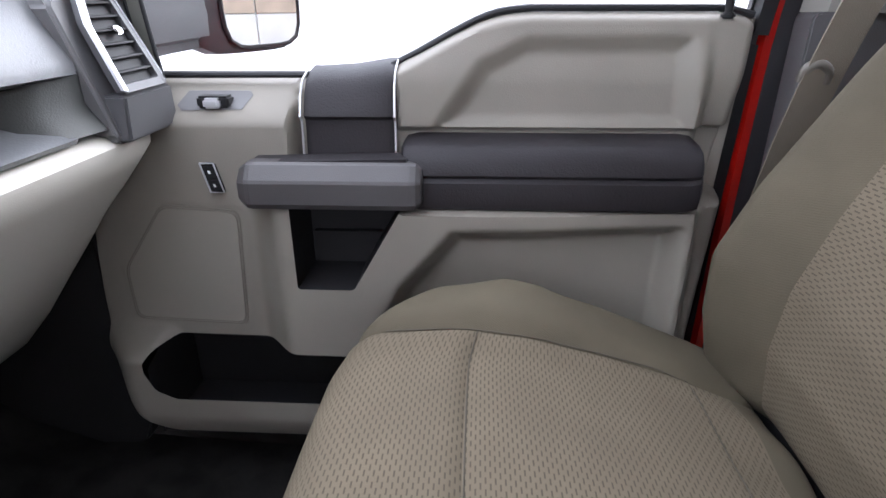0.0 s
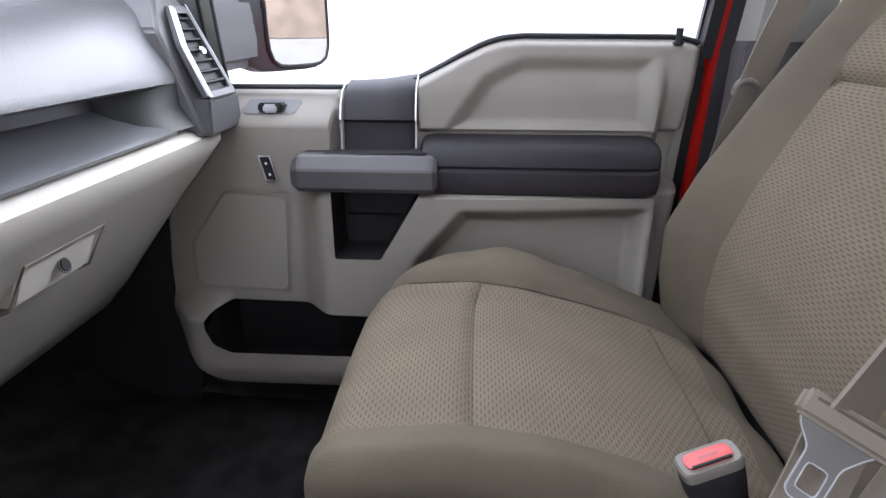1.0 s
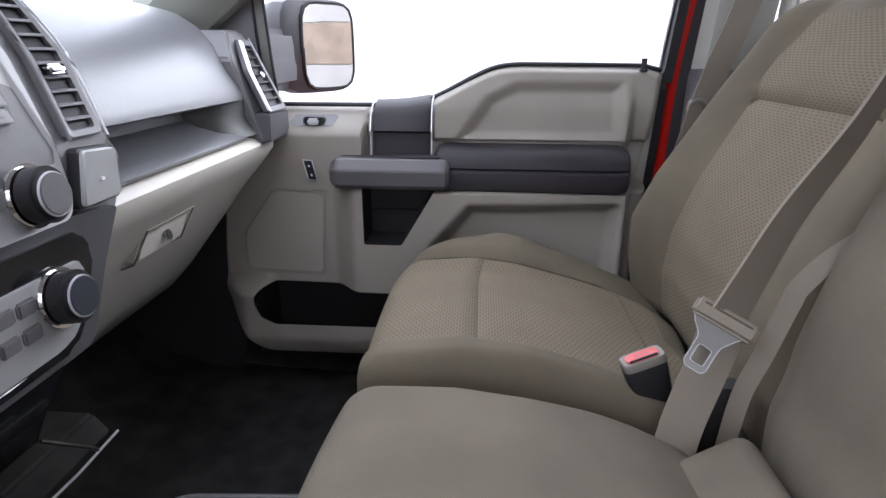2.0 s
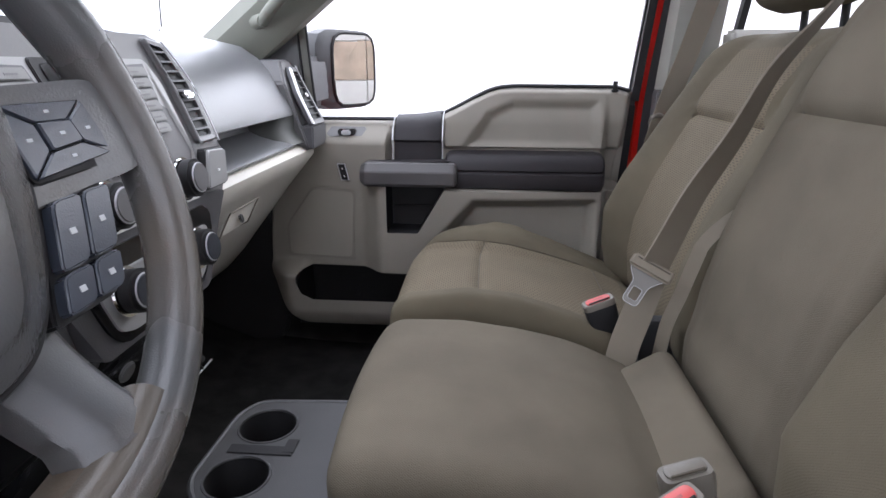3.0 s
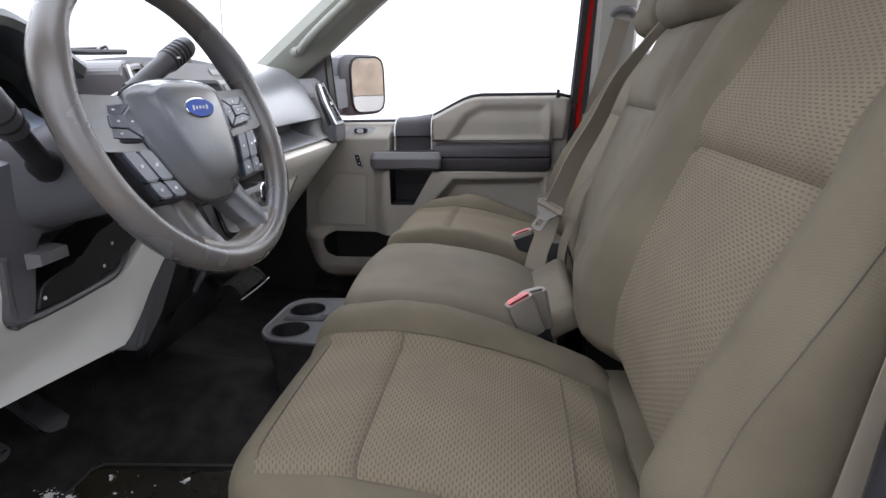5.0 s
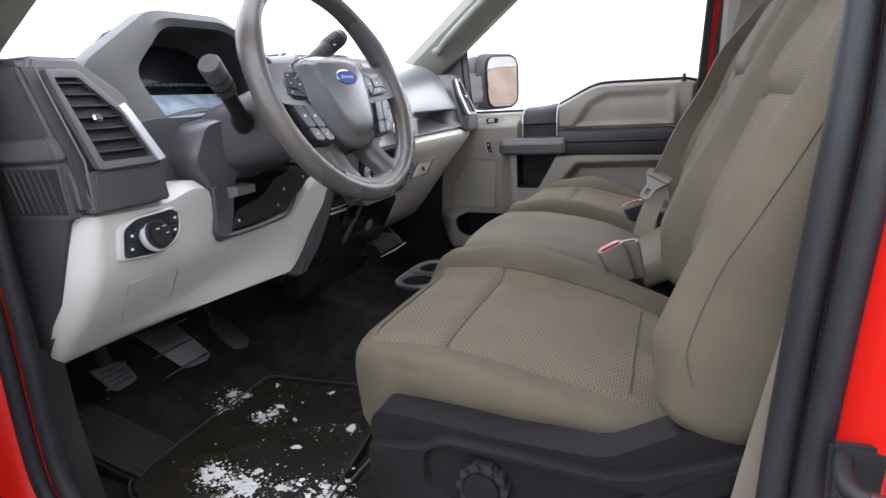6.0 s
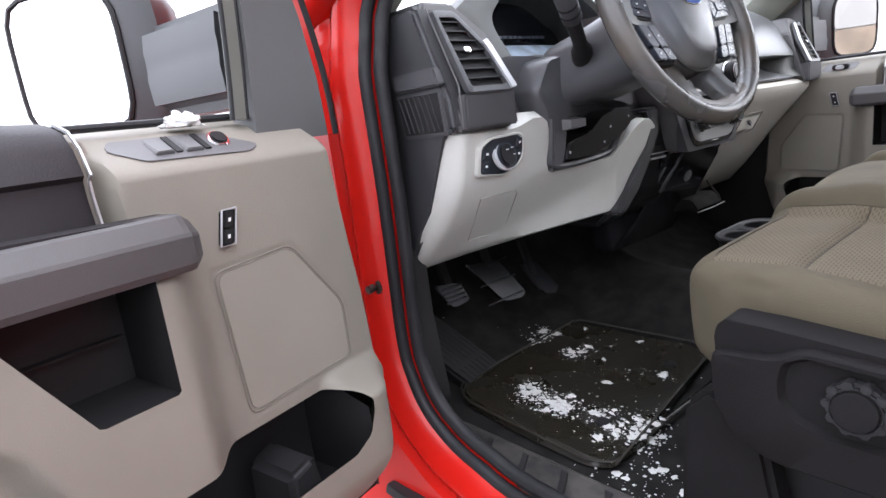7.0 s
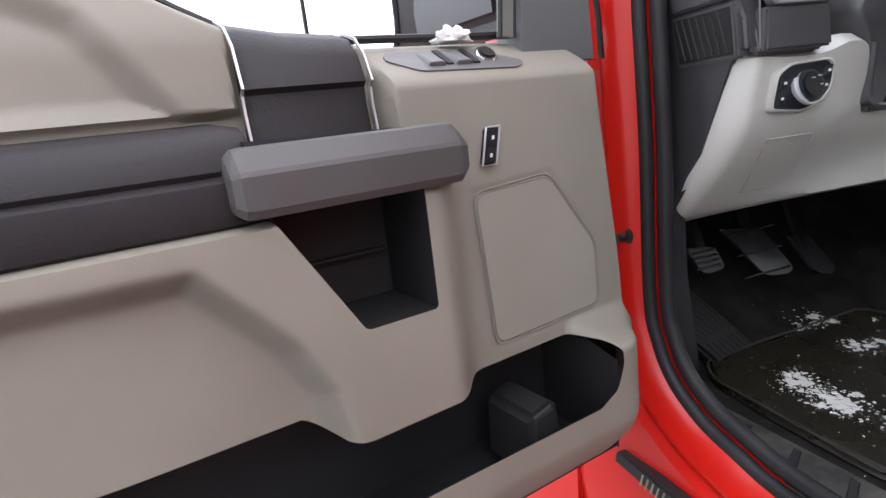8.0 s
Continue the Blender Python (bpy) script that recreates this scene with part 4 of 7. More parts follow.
def dash_upper():
    # long upper pad over the whole width, then the leaning passenger face
    prof = [(-1.02, 0.79), (-0.70, 0.800), (-0.56, 0.795), (-0.49, 0.78), (-0.455, 0.757), (-0.425, 0.72), (-0.382, 0.648), (-0.380, 0.636), (-0.40, 0.630), (-0.48, 0.630), (-1.02, 0.60)]
    rings = []
    for y, sh in ((0.195, 0), (0.30, 0), (0.50, 0.003), (0.60, 0.01), (0.67, 0.02)):
        rings.append([(x - sh, y, z - sh * 0.3) for x, z in prof])
    part("upper_pad", loft(rings), DASH, dash, "grained grey passenger pad")
    low = [(-1.02, 0.75), (-0.70, 0.772), (-0.60, 0.772), (-0.55, 0.755), (-0.52, 0.70), (-0.52, 0.60), (-1.02, 0.58)]
    part("dash_top", loft([[(x, y, z) for x, z in low] for y in (-0.20, 0.0, 0.4, 0.76)]), DASH, dash, "grained grey dash top")
    part("dash_top", loft([[(x, y, z) for x, z in low] for y in (-0.78, -0.70, -0.62)]), DASH, dash, "grained grey dash top")
    part("dash_top", loft([[(x if x < -0.66 else -0.66 - 0.02 * (x > -0.6), y, z) for x, z in low] for y in (-0.62, -0.40, -0.20)]), DASH, dash, "grained grey dash top")
    part("upper_block", lean(prism([(y, z) for y, z in round_poly([(-0.205, 0.58), (-0.205, 0.768), (0.188, 0.776), (0.188, 0.58)], 0.02)], "x", -0.50, -0.40, 0.008)), DASH, dash, "grey upper dash block")
    part("column_surround", prism(round_poly([(-0.665, 0.555), (-0.665, 0.66), (-0.60, 0.665), (-0.19, 0.655), (-0.19, 0.54)], 0.015), "x", -0.52, -0.425, 0.008), COLM, dash, "charcoal surround below the instruments")
    # open shelf under the passenger pad
    hollow = [(-0.400, 0.636), (-0.440, 0.632), (-0.458, 0.620), (-0.456, 0.606), (-0.438, 0.595), (-0.408, 0.584), (-0.388, 0.577), (-0.381, 0.572), (-0.384, 0.567), (-0.50, 0.564), (-0.50, 0.636)]
    part("shelf", loft([[(x, y, z) for x, z in hollow] for y in (0.20, 0.40, 0.50, 0.60)]), SHELFM, dash, "shallow hollow under the pad")
    part("shelf_end", loft([[(x, y, z) for x, z in ((-0.50, 0.572), (-0.50 + 0.5 * k, 0.572), (-0.50 + 0.42 * k, 0.60), (-0.50 + 0.42 * k, 0.634), (-0.50, 0.634))] for y, k in ((0.535, 0.08), (0.56, 0.19), (0.59, 0.235), (0.66, 0.25))]), HOODM, dash, "rounded end of the hollow")
    # beige lower panel of the passenger side, in the shaded copy of the pale plastic
    zs = [0.569, 0.567, 0.562, 0.552, 0.538, 0.512, 0.48, 0.449, 0.41, 0.36, 0.30, 0.25, 0.235]
    xs = [-0.46, -0.402, -0.384, -0.373, -0.3745, -0.3955, -0.423, -0.448, -0.478, -0.518, -0.565, -0.612, -0.66]
    rows = []
    for y in np.linspace(0.155, 0.768, 60):
        t = max(0.0, (y - 0.70) / 0.07)
        rows.append([(x - 0.035 * t * t - 0.05 * t * t * (k > 6), y, z) for k, (x, z) in enumerate(zip(xs, zs))])
    lower = grid_part("lower_panel", rows, PALEB, dash, "beige lower dash panel", 0.06)
    # glove box latch
    def q(y, z, o=0.0):
        return (np.interp(z, zs[::-1], xs[::-1]) + o, y, z)
    face = [(-0.4195, 0.337, 0.481), (-0.4195, 0.462, 0.481), (-0.434, 0.450, 0.438), (-0.434, 0.328, 0.438)]
    back = [(x - 0.03, y, z) for x, y, z in face]
    part("glove_latch", bevelled(loft([[(x - 0.004, y, z) for x, y, z in back], [(x - 0.005, y, z) for x, y, z in face]]), 0.004), PALEB, lower, "pale glove box latch")
    loop = [q(0.331, 0.428, 0.001), (-0.440, 0.3255, 0.438), q(0.334, 0.484, 0.001), q(0.465, 0.484, 0.001), (-0.440, 0.4535, 0.438), q(0.452, 0.428, 0.001)]
    part("latch_gap", tube(loop, 0.0015, 6), GROOVE, lower)
    part("key_ring", disc((-0.4285, 0.398, 0.459), (0.95, 0, 0.31), 0.0100, 0.0020, 20, 0.001), GREY, lower)
    part("key_cylinder", disc((-0.4285, 0.398, 0.459), (0.95, 0, 0.31), 0.0075, 0.0034, 20, 0.001), BLACK, lower)


dash_upper()


def end_vent(s):
    """Tall leaning air vent at one end of the dash."""
    def Y(d):
        return C + s * d
    out = [(Y(0.780), 0.725), (Y(0.765), 0.748), (Y(0.705), 0.748), (Y(0.656), 0.70), (Y(0.656), 0.560), (Y(0.662), 0.553), (Y(0.776), 0.553), (Y(0.780), 0.575)]
    v = part("end_vent", lean(prism(out, "x", -0.43, -0.366, 0.006, 3)), GREY, dash, "dark grey vent housing")
    hole = round_poly([(Y(0.755), 0.722), (Y(0.722), 0.722), (Y(0.688), 0.675), (Y(0.676), 0.617), (Y(0.752), 0.617)], 0.004)
    part("vent_back", lean(prism(hole, "x", -0.372, -0.3645, 0)), BLACK, v, smooth=False)
    loop = [(Y(0.762), 0.732), (Y(0.718), 0.732), (Y(0.682), 0.68), (Y(0.668), 0.607), (Y(0.762), 0.607)]
    bm = bmesh.new()
    L, Hh = round_poly(loop, 0.006, 4), hole
    n = len(L)
    rows = [[bm.verts.new((x, *p)) for p in pts] for x, pts in ((-0.367, L), (-0.3565, L), (-0.3555, [tuple(np.array(a) * 0.8 + np.array(b) * 0.2) for a, b in zip(L, Hh)]), (-0.3565, Hh), (-0.366, Hh))]
    for a, b in zip(rows, rows[1:]):
        for i in range(n):
            bm.faces.new((a[i], a[(i + 1) % n], b[(i + 1) % n], b[i]))
    part("vent_bezel", lean(bm), SHROUD, v, "charcoal bezel")
    inner_edge = lean(strap(([(-0.354, Y(0.712), 0.729), (-0.354, Y(0.680), 0.679)] if s > 0 else [(-0.354, Y(0.684), 0.686), (-0.354, Y(0.680), 0.676)]) + [(-0.354, Y(0.667), 0.612)], 0.007 if s > 0 else 0.012, 0.004, (0, 1, 0)))
    part("bright_strip", inner_edge, SILVER, v, "satin silver strip")
    # grey at the driver end: the dimmer light on this line is in its colour
    part("bright_line", lean(tube([(-0.359, Y(0.770), 0.735), (-0.362, Y(0.772), 0.62), (-0.364, Y(0.774), 0.56)], 0.0012, 6)), GREY if s < 0 else SILVER, v)
    part("vent_foot", lean(prism([(Y(0.771), 0.6065), (Y(0.667), 0.6065), (Y(0.661), 0.556), (Y(0.773), 0.556)], "x", -0.41, -0.3562, 0.003)), SHROUD, v, "charcoal block below the vent")
    for k in range(7):
        z = 0.629 + k * 0.0143
        inner = np.interp(z, [0.617, 0.675, 0.722], [0.677, 0.689, 0.722])
        ys = sorted((Y(0.753), Y(inner)))
        part("slat", lean(box(-0.3645, -0.358, ys[0], ys[1], z - 0.0012, z + 0.0012, 0.0005, 1)), DARK, v)
    part("slat_tab", lean(box(-0.362, -0.352, *sorted((Y(0.722), Y(0.735))), 0.667, 0.676, 0.002)), CHROME, v)


end_vent(1)
end_vent(-1)


def driver_side():
    # knee panel with the notch for the steering column
    ys = [-0.795, -0.785, -0.76, -0.72, -0.68, -0.65, -0.62, -0.595, -0.582, -0.575, -0.571, -0.567, -0.560, -0.54, -0.50, -0.46, -0.42, -0.395, -0.380, -0.371, -0.358, -0.346, -0.320, -0.29, -0.27, -0.255, -0.240, -0.229]
    zt = [0.562, 0.562, 0.561, 0.558, 0.557, 0.562, 0.571, 0.570, 0.562, 0.545, 0.510, 0.480, 0.470, 0.467, 0.467, 0.468, 0.469, 0.469, 0.470, 0.474, 0.484, 0.493, 0.512, 0.526, 0.531, 0.529, 0.520, 0.510]
    zp = [0.30, 0.32, 0.36, 0.40, 0.44, 0.47, 0.52, 0.575]
    xp = [-0.545, -0.522, -0.475, -0.435, -0.403, -0.387, -0.374, -0.362]
    Y2 = np.interp(np.linspace(0, 1, 110), np.linspace(0, 1, len(ys)), ys)

    def soft_max(p, q, w=0.018):
        return q + w * math.log1p(math.exp((p - q) / w)) - 0.004
    rows = []
    for y in Y2:
        a, b = 0.319 + 0.035 * (min(y, -0.362) + 0.785) / 0.45 + 0.08 * max(0, (-0.785 - y) / 0.01) + 1.13 * max(0.0, y + 0.362), np.interp(y, ys, zt)
        keel = -0.535 + 0.148 * min(1.0, max(0.0, (y + 0.76) / 0.40))
        rows.append([(soft_max(np.interp(z, zp, xp), keel - 0.10 * max(0, 0.37 - z)) - 0.02 * max(0, (t - 0.94) / 0.06) ** 2 - 0.012 * max(0, (0.05 - t) / 0.05) ** 2 - 0.03 * max(0, (-0.77 - y) / 0.025) ** 2, y, z) for t in np.linspace(0, 1, 22) for z in [a + (b - a) * t]])
    knee = grid_part("knee_panel", rows, PALE, dash, "pale beige knee panel", 0.04)

    def q(y, z, o=0.0):
        return (np.interp(z, zp, xp) + o, y, z)
    # headlamp switch plate
    pl = [(-0.743, 0.486), (-0.745, 0.526), (-0.726, 0.536), (-0.664, 0.538), (-0.653, 0.530), (-0.650, 0.506), (-0.660, 0.490), (-0.690, 0.480)]

    def grown(k):
        return round_poly([(-0.697 + (y + 0.697) * k, 0.509 + (z - 0.509) * k) for y, z in pl], 0.008, 4)
    part("plate_rim", loft([[q(y, z, o) for y, z in grown(k)] for k, o in ((1.16, -0.004), (1.15, 0.0025), (1.06, 0.0045), (1.0, 0.0010))]), PALE, knee, "raised pale surround", smooth=False)
    plate = part("lamp_switch_plate", loft([[q(y, z, o) for y, z in grown(k)] for k, o in ((1.02, -0.006), (1.02, 0.0022), (0.99, 0.0034))]), STEELDARK, knee, "dark slate lamp switch plate", smooth=False)
    part("lamp_knob_ring", disc(q(-0.698, 0.508, 0.002), (1, 0, 0.25), 0.0238, 0.0105, 36, 0.003), SILVER, plate, "bright ring")
    part("lamp_knob", disc(q(-0.6965, 0.508, 0.003), (1, 0, 0.25), 0.0212, 0.0125, 36, 0.002), STEELDARK, plate, "dark rotary lamp knob")
    part("knob_grip", disc(q(-0.698, 0.5105, 0.0155), (1, 0, 0.25), 0.0165, 0.002, 30, 0.001), BLACK, plate)
    for y, z in ((-0.703, 0.519), (-0.692, 0.521), (-0.686, 0.510), (-0.701, 0.507), (-0.690, 0.500)):
        part("marking", box(q(y, z)[0] + 0.0165, q(y, z)[0] + 0.0185, y - 0.0024, y + 0.0024, z - 0.0009, z + 0.0009, 0), DIMMARK, plate, smooth=False)
    for y, z in ((-0.735, 0.516), (-0.734, 0.497), (-0.661, 0.526), (-0.660, 0.508)):
        part("lamp_button", loft([[q(y + i * 0.0065 * k, z + j * 0.007 * k, o) for i, j in ((-1, -1), (1, -1), (1, 1), (-1, 1))] for k, o in ((1, 0.001), (1, 0.0042), (0.8, 0.0052))]), STEELDARK, plate, smooth=False)
        part("marking", box(q(y, z)[0] + 0.005, q(y, z)[0] + 0.0062, y - 0.002, y + 0.002, z - 0.0016, z + 0.0016, 0), WHITE, plate, smooth=False)
    # fuse cover outline
    cov = [(-0.728, 0.445), (-0.645, 0.445), (-0.637, 0.438), (-0.612, 0.372), (-0.618, 0.364), (-0.700, 0.364)]
    part("cover_groove", tube([q(y, z, 0.0) for y, z in (*cov, cov[0])], 0.0009, 6), PALELINE, knee)
    side = part("lower_dash_panel", prism([(-0.60, 0.30), (-0.475, 0.30), (-0.425, 0.345), (-0.402, 0.44), (-0.390, 0.545), (-0.60, 0.55)], "y", -0.305, -0.100, 0.010, 3), GLOSSY, dash, "black panel beside the knee panel")
    part("side_rail", prism([(-0.250, 0.545), (-0.232, 0.512), (-0.262, 0.468), (-0.303, 0.423), (-0.329, 0.394), (-0.366, 0.366), (-0.378, 0.348), (-0.352, 0.346), (-0.304, 0.386), (-0.250, 0.444), (-0.208, 0.497), (-0.204, 0.548)], "x", -0.43, -0.3735, 0.006, 3), ENDM, side, "charcoal rail")
    part("centre_rail", tube(smooth_line([(-0.378, -0.040, 0.50), (-0.392, -0.085, 0.43), (-0.425, -0.125, 0.35)], 5), 0.006, 10), ENDM, side, "charcoal rail")
    part("pocket_slot", box(-0.420, -0.399, -0.202, -0.112, 0.436, 0.464, 0.003), BLACK, side)
    for z, r in ((0.4365, 0.0024), (0.4470, 0.0014)):
        part("pocket_lip", tube([(-0.3985, -0.205, z), (-0.3975, -0.155, z - 0.001), (-0.3985, -0.110, z)], r, 8), SILVER, side, "bright slot lip")
    # dark end cap with a demister slot
    cap = [(-0.575, 0.742), (-0.43, 0.742), (-0.372, 0.60), (-0.368, 0.555), (-0.40, 0.555), (-0.44, 0.43), (-0.535, 0.318), (-0.64, 0.318)]
    ec = part("end_cap", prism(cap, "y", -0.80, -0.74, 0.008, 3), ENDM, dash, "charcoal dash end cap")
    part("slot_frame", prism([(-0.492, 0.618), (-0.384, 0.620), (-0.378, 0.552), (-0.480, 0.550)], "y", -0.8035, -0.79, 0.003), SHROUD, ec)
    part("slot_well", prism([(-0.484, 0.613), (-0.390, 0.614), (-0.385, 0.558), (-0.474, 0.556)], "y", -0.8045, -0.79, 0), BLACK, ec, smooth=False)
    for k in range(7):
        x = -0.483 + 0.0118 * k
        part("slot_bar", prism([(x, 0.612), (x + 0.0045, 0.612), (x + 0.0215, 0.559), (x + 0.017, 0.559)], "y", -0.8065, -0.80, 0.0008, 1), DARK, ec)
    part("slot_lid", prism([(-0.490, 0.647), (-0.392, 0.650), (-0.382, 0.623), (-0.485, 0.621)], "y", -0.808, -0.79, 0.003), SHROUD, ec)
    # instrument binnacle: hood, glass face, dials
    outer = round_poly([(-0.675, 0.63), (-0.668, 0.742), (-0.490, 0.842), (-0.315, 0.845), (-0.200, 0.765), (-0.185, 0.63)], 0.03, 6)
    inner = round_poly([(-0.540, 0.638), (-0.578, 0.735), (-0.475, 0.816), (-0.320, 0.820), (-0.225, 0.75), (-0.215, 0.645)], 0.03, 6)
    rings = [[(x + 0.0, *p) for p in pts] for x, pts in ((-0.66, outer), (-0.505, outer), (-0.475, outer), (-0.468, [tuple((np.array(a) + np.array(b)) / 2) for a, b in zip(outer, inner)]), (-0.475, inner), (-0.60, inner))]
    hood = loft([[(x - 0.35 * (z - 0.70), y, z - (0.55 if i == 0 else 0.0) * max(0.0, z - 0.70) - 0.04 * (i == 0)) for x, y, z in r] for i, r in enumerate(rings)], closed=True, caps=False)
    bn = part("binnacle_hood", hood, HOODM, dash, "grey instrument hood")
    rows = []
    for k in range(15):
        z = 0.652 + 0.172 * k / 14
        half = np.interp(z, [0.652, 0.735, 0.815, 0.824], [0.172, 0.182, 0.085, 0.06])
        mid = np.interp(z, [0.652, 0.735, 0.824], [-0.390, -0.412, -0.404])
        x = -0.590 - 0.30 * (z - 0.70) + 0.085 * max(0.0, (0.725 - z) / 0.073) ** 1.7
        rows.append([(x - 0.012 * (j / 7 - 1) ** 2, mid + half * (j / 7 - 1), z) for j in range(15)])
    lens = grid_part("instrument_lens", rows, LENS, bn, "smoky black instrument lens", 0.02)
    # pale blue skin whose colour stands in for sky reflected low in the lens
    band = []
    for k in range(7):
        z = 0.650 + 0.054 * k / 6
        x = -0.585 - 0.30 * (z - 0.70) + 0.085 * max(0.0, (0.725 - z) / 0.073) ** 1.7
        band.append([(x - 0.012 * u * u, -0.392 - 0.02 * k / 6 + 0.172 * u, z) for u in (-0.92, -0.6, -0.3, 0.0, 0.3, 0.6, 0.92)])
    grid_part("reflection_band", band, REFLM, lens, "blue-grey band painted as a reflection at the foot of the lens", 0.01)
    rnd = random.Random(2)
    y = -0.50
    while y < -0.30:
        w_ = rnd.choice((0.006, 0.010, 0.014))
        part("marking", box(-0.5955, -0.5905, y, y + w_, 0.7205, 0.7255, 0), DIMTEXT, bn, smooth=False)
        y += w_ + 0.004
    part("binnacle_trim", tube(smooth_line([(-0.545, -0.588, 0.70), (-0.525, -0.575, 0.655), (-0.515, -0.545, 0.640), (-0.52, -0.50, 0.660), (-0.525, -0.40, 0.672), (-0.52, -0.30, 0.660), (-0.525, -0.22, 0.66)], 6), 0.006, 8), COLM, bn, "charcoal lower lip")


driver_side()


def centre_stack():
    """Control panel in the middle of the dash."""
    def both(pts):
        return pts + [(2 * C - y, z) for y, z in pts[::-1]]
    st = part("control_panel", lean(prism(round_poly(both([(0.188, 0.776), (0.210, 0.760), (0.217, 0.712), (0.203, 0.640), (0.206, 0.612), (0.186, 0.562), (0.150, 0.515), (0.112, 0.440)]), 0.010), "x", -0.47, -0.356, 0.008, 3)), FRAMEM, dash, "grey centre console frame")
    part("top_switch", lean(box(-0.365, -0.3535, 0.052, 0.092, 0.752, 0.768, 0.003)), STACKM, st, "small blank switch")
    face = part("face_plate", lean(prism(round_poly(both([(0.132, 0.744), (0.140, 0.712), (0.126, 0.640), (0.118, 0.580), (0.112, 0.566)]), 0.008), "x", -0.366, -0.3515, 0.003)), STACKM, st, "silver grey radio panel")
    part("chin", prism(round_poly(both([(0.120, 0.568), (0.184, 0.562), (0.150, 0.515), (0.108, 0.440)]), 0.008), "x", -0.42, -0.352, 0.004), SHROUD, st, "charcoal lower panel", smooth=False)
    part("climate_band", prism(round_poly(both([(0.112, 0.556), (0.128, 0.530), (0.100, 0.470), (0.078, 0.448)]), 0.01), "x", -0.40, -0.3485, 0.003), GLOSS, st, "gloss black climate band")
    part("climate_plate", prism(round_poly(both([(0.104, 0.530), (0.108, 0.512), (0.086, 0.466), (0.06, 0.458)]), 0.01), "x", -0.40, -0.3455, 0.003), STACKM, st, "silver grey climate panel")
    part("stack_base", prism([(-0.60, 0.20), (-0.53, 0.20), (-0.46, 0.30), (-0.39, 0.42), (-0.385, 0.45), (-0.60, 0.45)], "y", -0.155, 0.13, 0.012), GLOSS, st, "black lower housing")
    for s in (-1, 1):
        def Y(d):
            return C + s * d
        loop = round_poly([(Y(0.168), 0.772), (Y(0.204), 0.766), (Y(0.2215), 0.712), (Y(0.205), 0.634), (Y(0.153), 0.634), (Y(0.168), 0.706)], 0.006, 4)
        hole = round_poly([(Y(0.174), 0.764), (Y(0.199), 0.760), (Y(0.2135), 0.711), (Y(0.199), 0.641), (Y(0.162), 0.641), (Y(0.177), 0.706)], 0.004, 4)
        k = len(loop)
        bm = bmesh.new()
        rows = [[bm.verts.new((x, *p)) for p in pts] for x, pts in ((-0.362, loop), (-0.3495, loop), (-0.3480, [tuple(np.array(a) * 0.75 + np.array(b) * 0.25) for a, b in zip(loop, hole)]), (-0.3495, hole), (-0.372, hole))]
        for a, b in zip(rows, rows[1:]):
            for i in range(k):
                bm.faces.new((a[i], a[(i + 1) % k], b[(i + 1) % k], b[i]))
        vf = part("stack_vent_frame", lean(bm), FRAMEM, st, "grey vent frame")
        part("stack_vent", lean(prism(hole, "x", -0.358, -0.3545, 0)), BLACK, vf, smooth=False)
        for j, (p, q, r) in enumerate((((Y(0.204), 0.768), (Y(0.2225), 0.712), (Y(0.206), 0.632)), ((Y(0.1665), 0.770), (Y(0.1665), 0.706), (Y(0.1515), 0.634)))):
            part("bright_line", lean(tube(smooth_line([(-0.3475, *p), (-0.3475, *q), (-0.3475, *r)], 5), 0.0019, 6)), SILVER if j == 0 else FRAMEM, vf, "thin silver line")
        for i in range(9):
            z = 0.651 + i * 0.0128
            y0, y1 = np.interp(z, [0.641, 0.706, 0.764], [0.162, 0.177, 0.174]), np.interp(z, [0.641, 0.711, 0.760], [0.199, 0.2135, 0.199])
            part("slat", lean(box(-0.3560, -0.3490, *sorted((Y(y0), Y(y1))), z - 0.0014, z + 0.0014, 0.0004, 1)), SHROUD, vf)
        part("vent_tab", lean(box(-0.352, -0.340, *sorted((Y(0.178), Y(0.200))), 0.693, 0.702, 0.003)), CHROME, vf)
        cov = [(Y(0.152), 0.624), (Y(0.200), 0.621), (Y(0.190), 0.574), (Y(0.132), 0.574)]
        part("cover_gap", lean(prism(round_poly([(p[0] + (0.002 if p[0] * s > 0.17 else -0.002) * s, p[1] + (0.002 if p[1] > 0.6 else -0.002)) for p in cov], 0.004, 3), "x", -0.358, -0.3475, 0)), BLACK, st, smooth=False)
        cv = part("side_cover", lean(prism(round_poly(cov, 0.004, 3), "x", -0.358, -0.3435, 0.003)), STACKM, st, "small silver grey cover")
        part("marking", lean(box(-0.3445, -0.3428, *sorted((Y(0.163), Y(0.167))), 0.594, 0.597, 0)), WHITE, cv, smooth=False)
        for z, o in ((0.598, -0.352), (0.506, -0.346)):
            c0 = Vector((o, Y(0.078), z))
            ax = Vector((1, 0, 0.12)).normalized()
            part("knob_base", disc(c0, ax, 0.0275, 0.006, 36), CHROME, st, "chrome knob ring")
            part("knob", disc(c0 + ax * 0.004, ax, 0.0240, 0.020, 36, 0.004), BLACK, st, "black rotary knob")
            part("knob_ring", disc(c0 + ax * 0.0232, ax, 0.0192, 0.002, 32, 0.0008), SILVER, st, "thin bright ring")
            part("knob_face", disc(c0 + ax * 0.0245, ax, 0.0178, 0.002, 32, 0.0008), GREY if z > 0.55 else STEELDARK, st, "knob face")
        part("button_gap", lean(prism([(Y(0.074), 0.736), (Y(0.131), 0.738), (Y(0.107), 0.655), (Y(0.062), 0.655)], "x", -0.358, -0.3505, 0)), SHROUD, st, smooth=False)
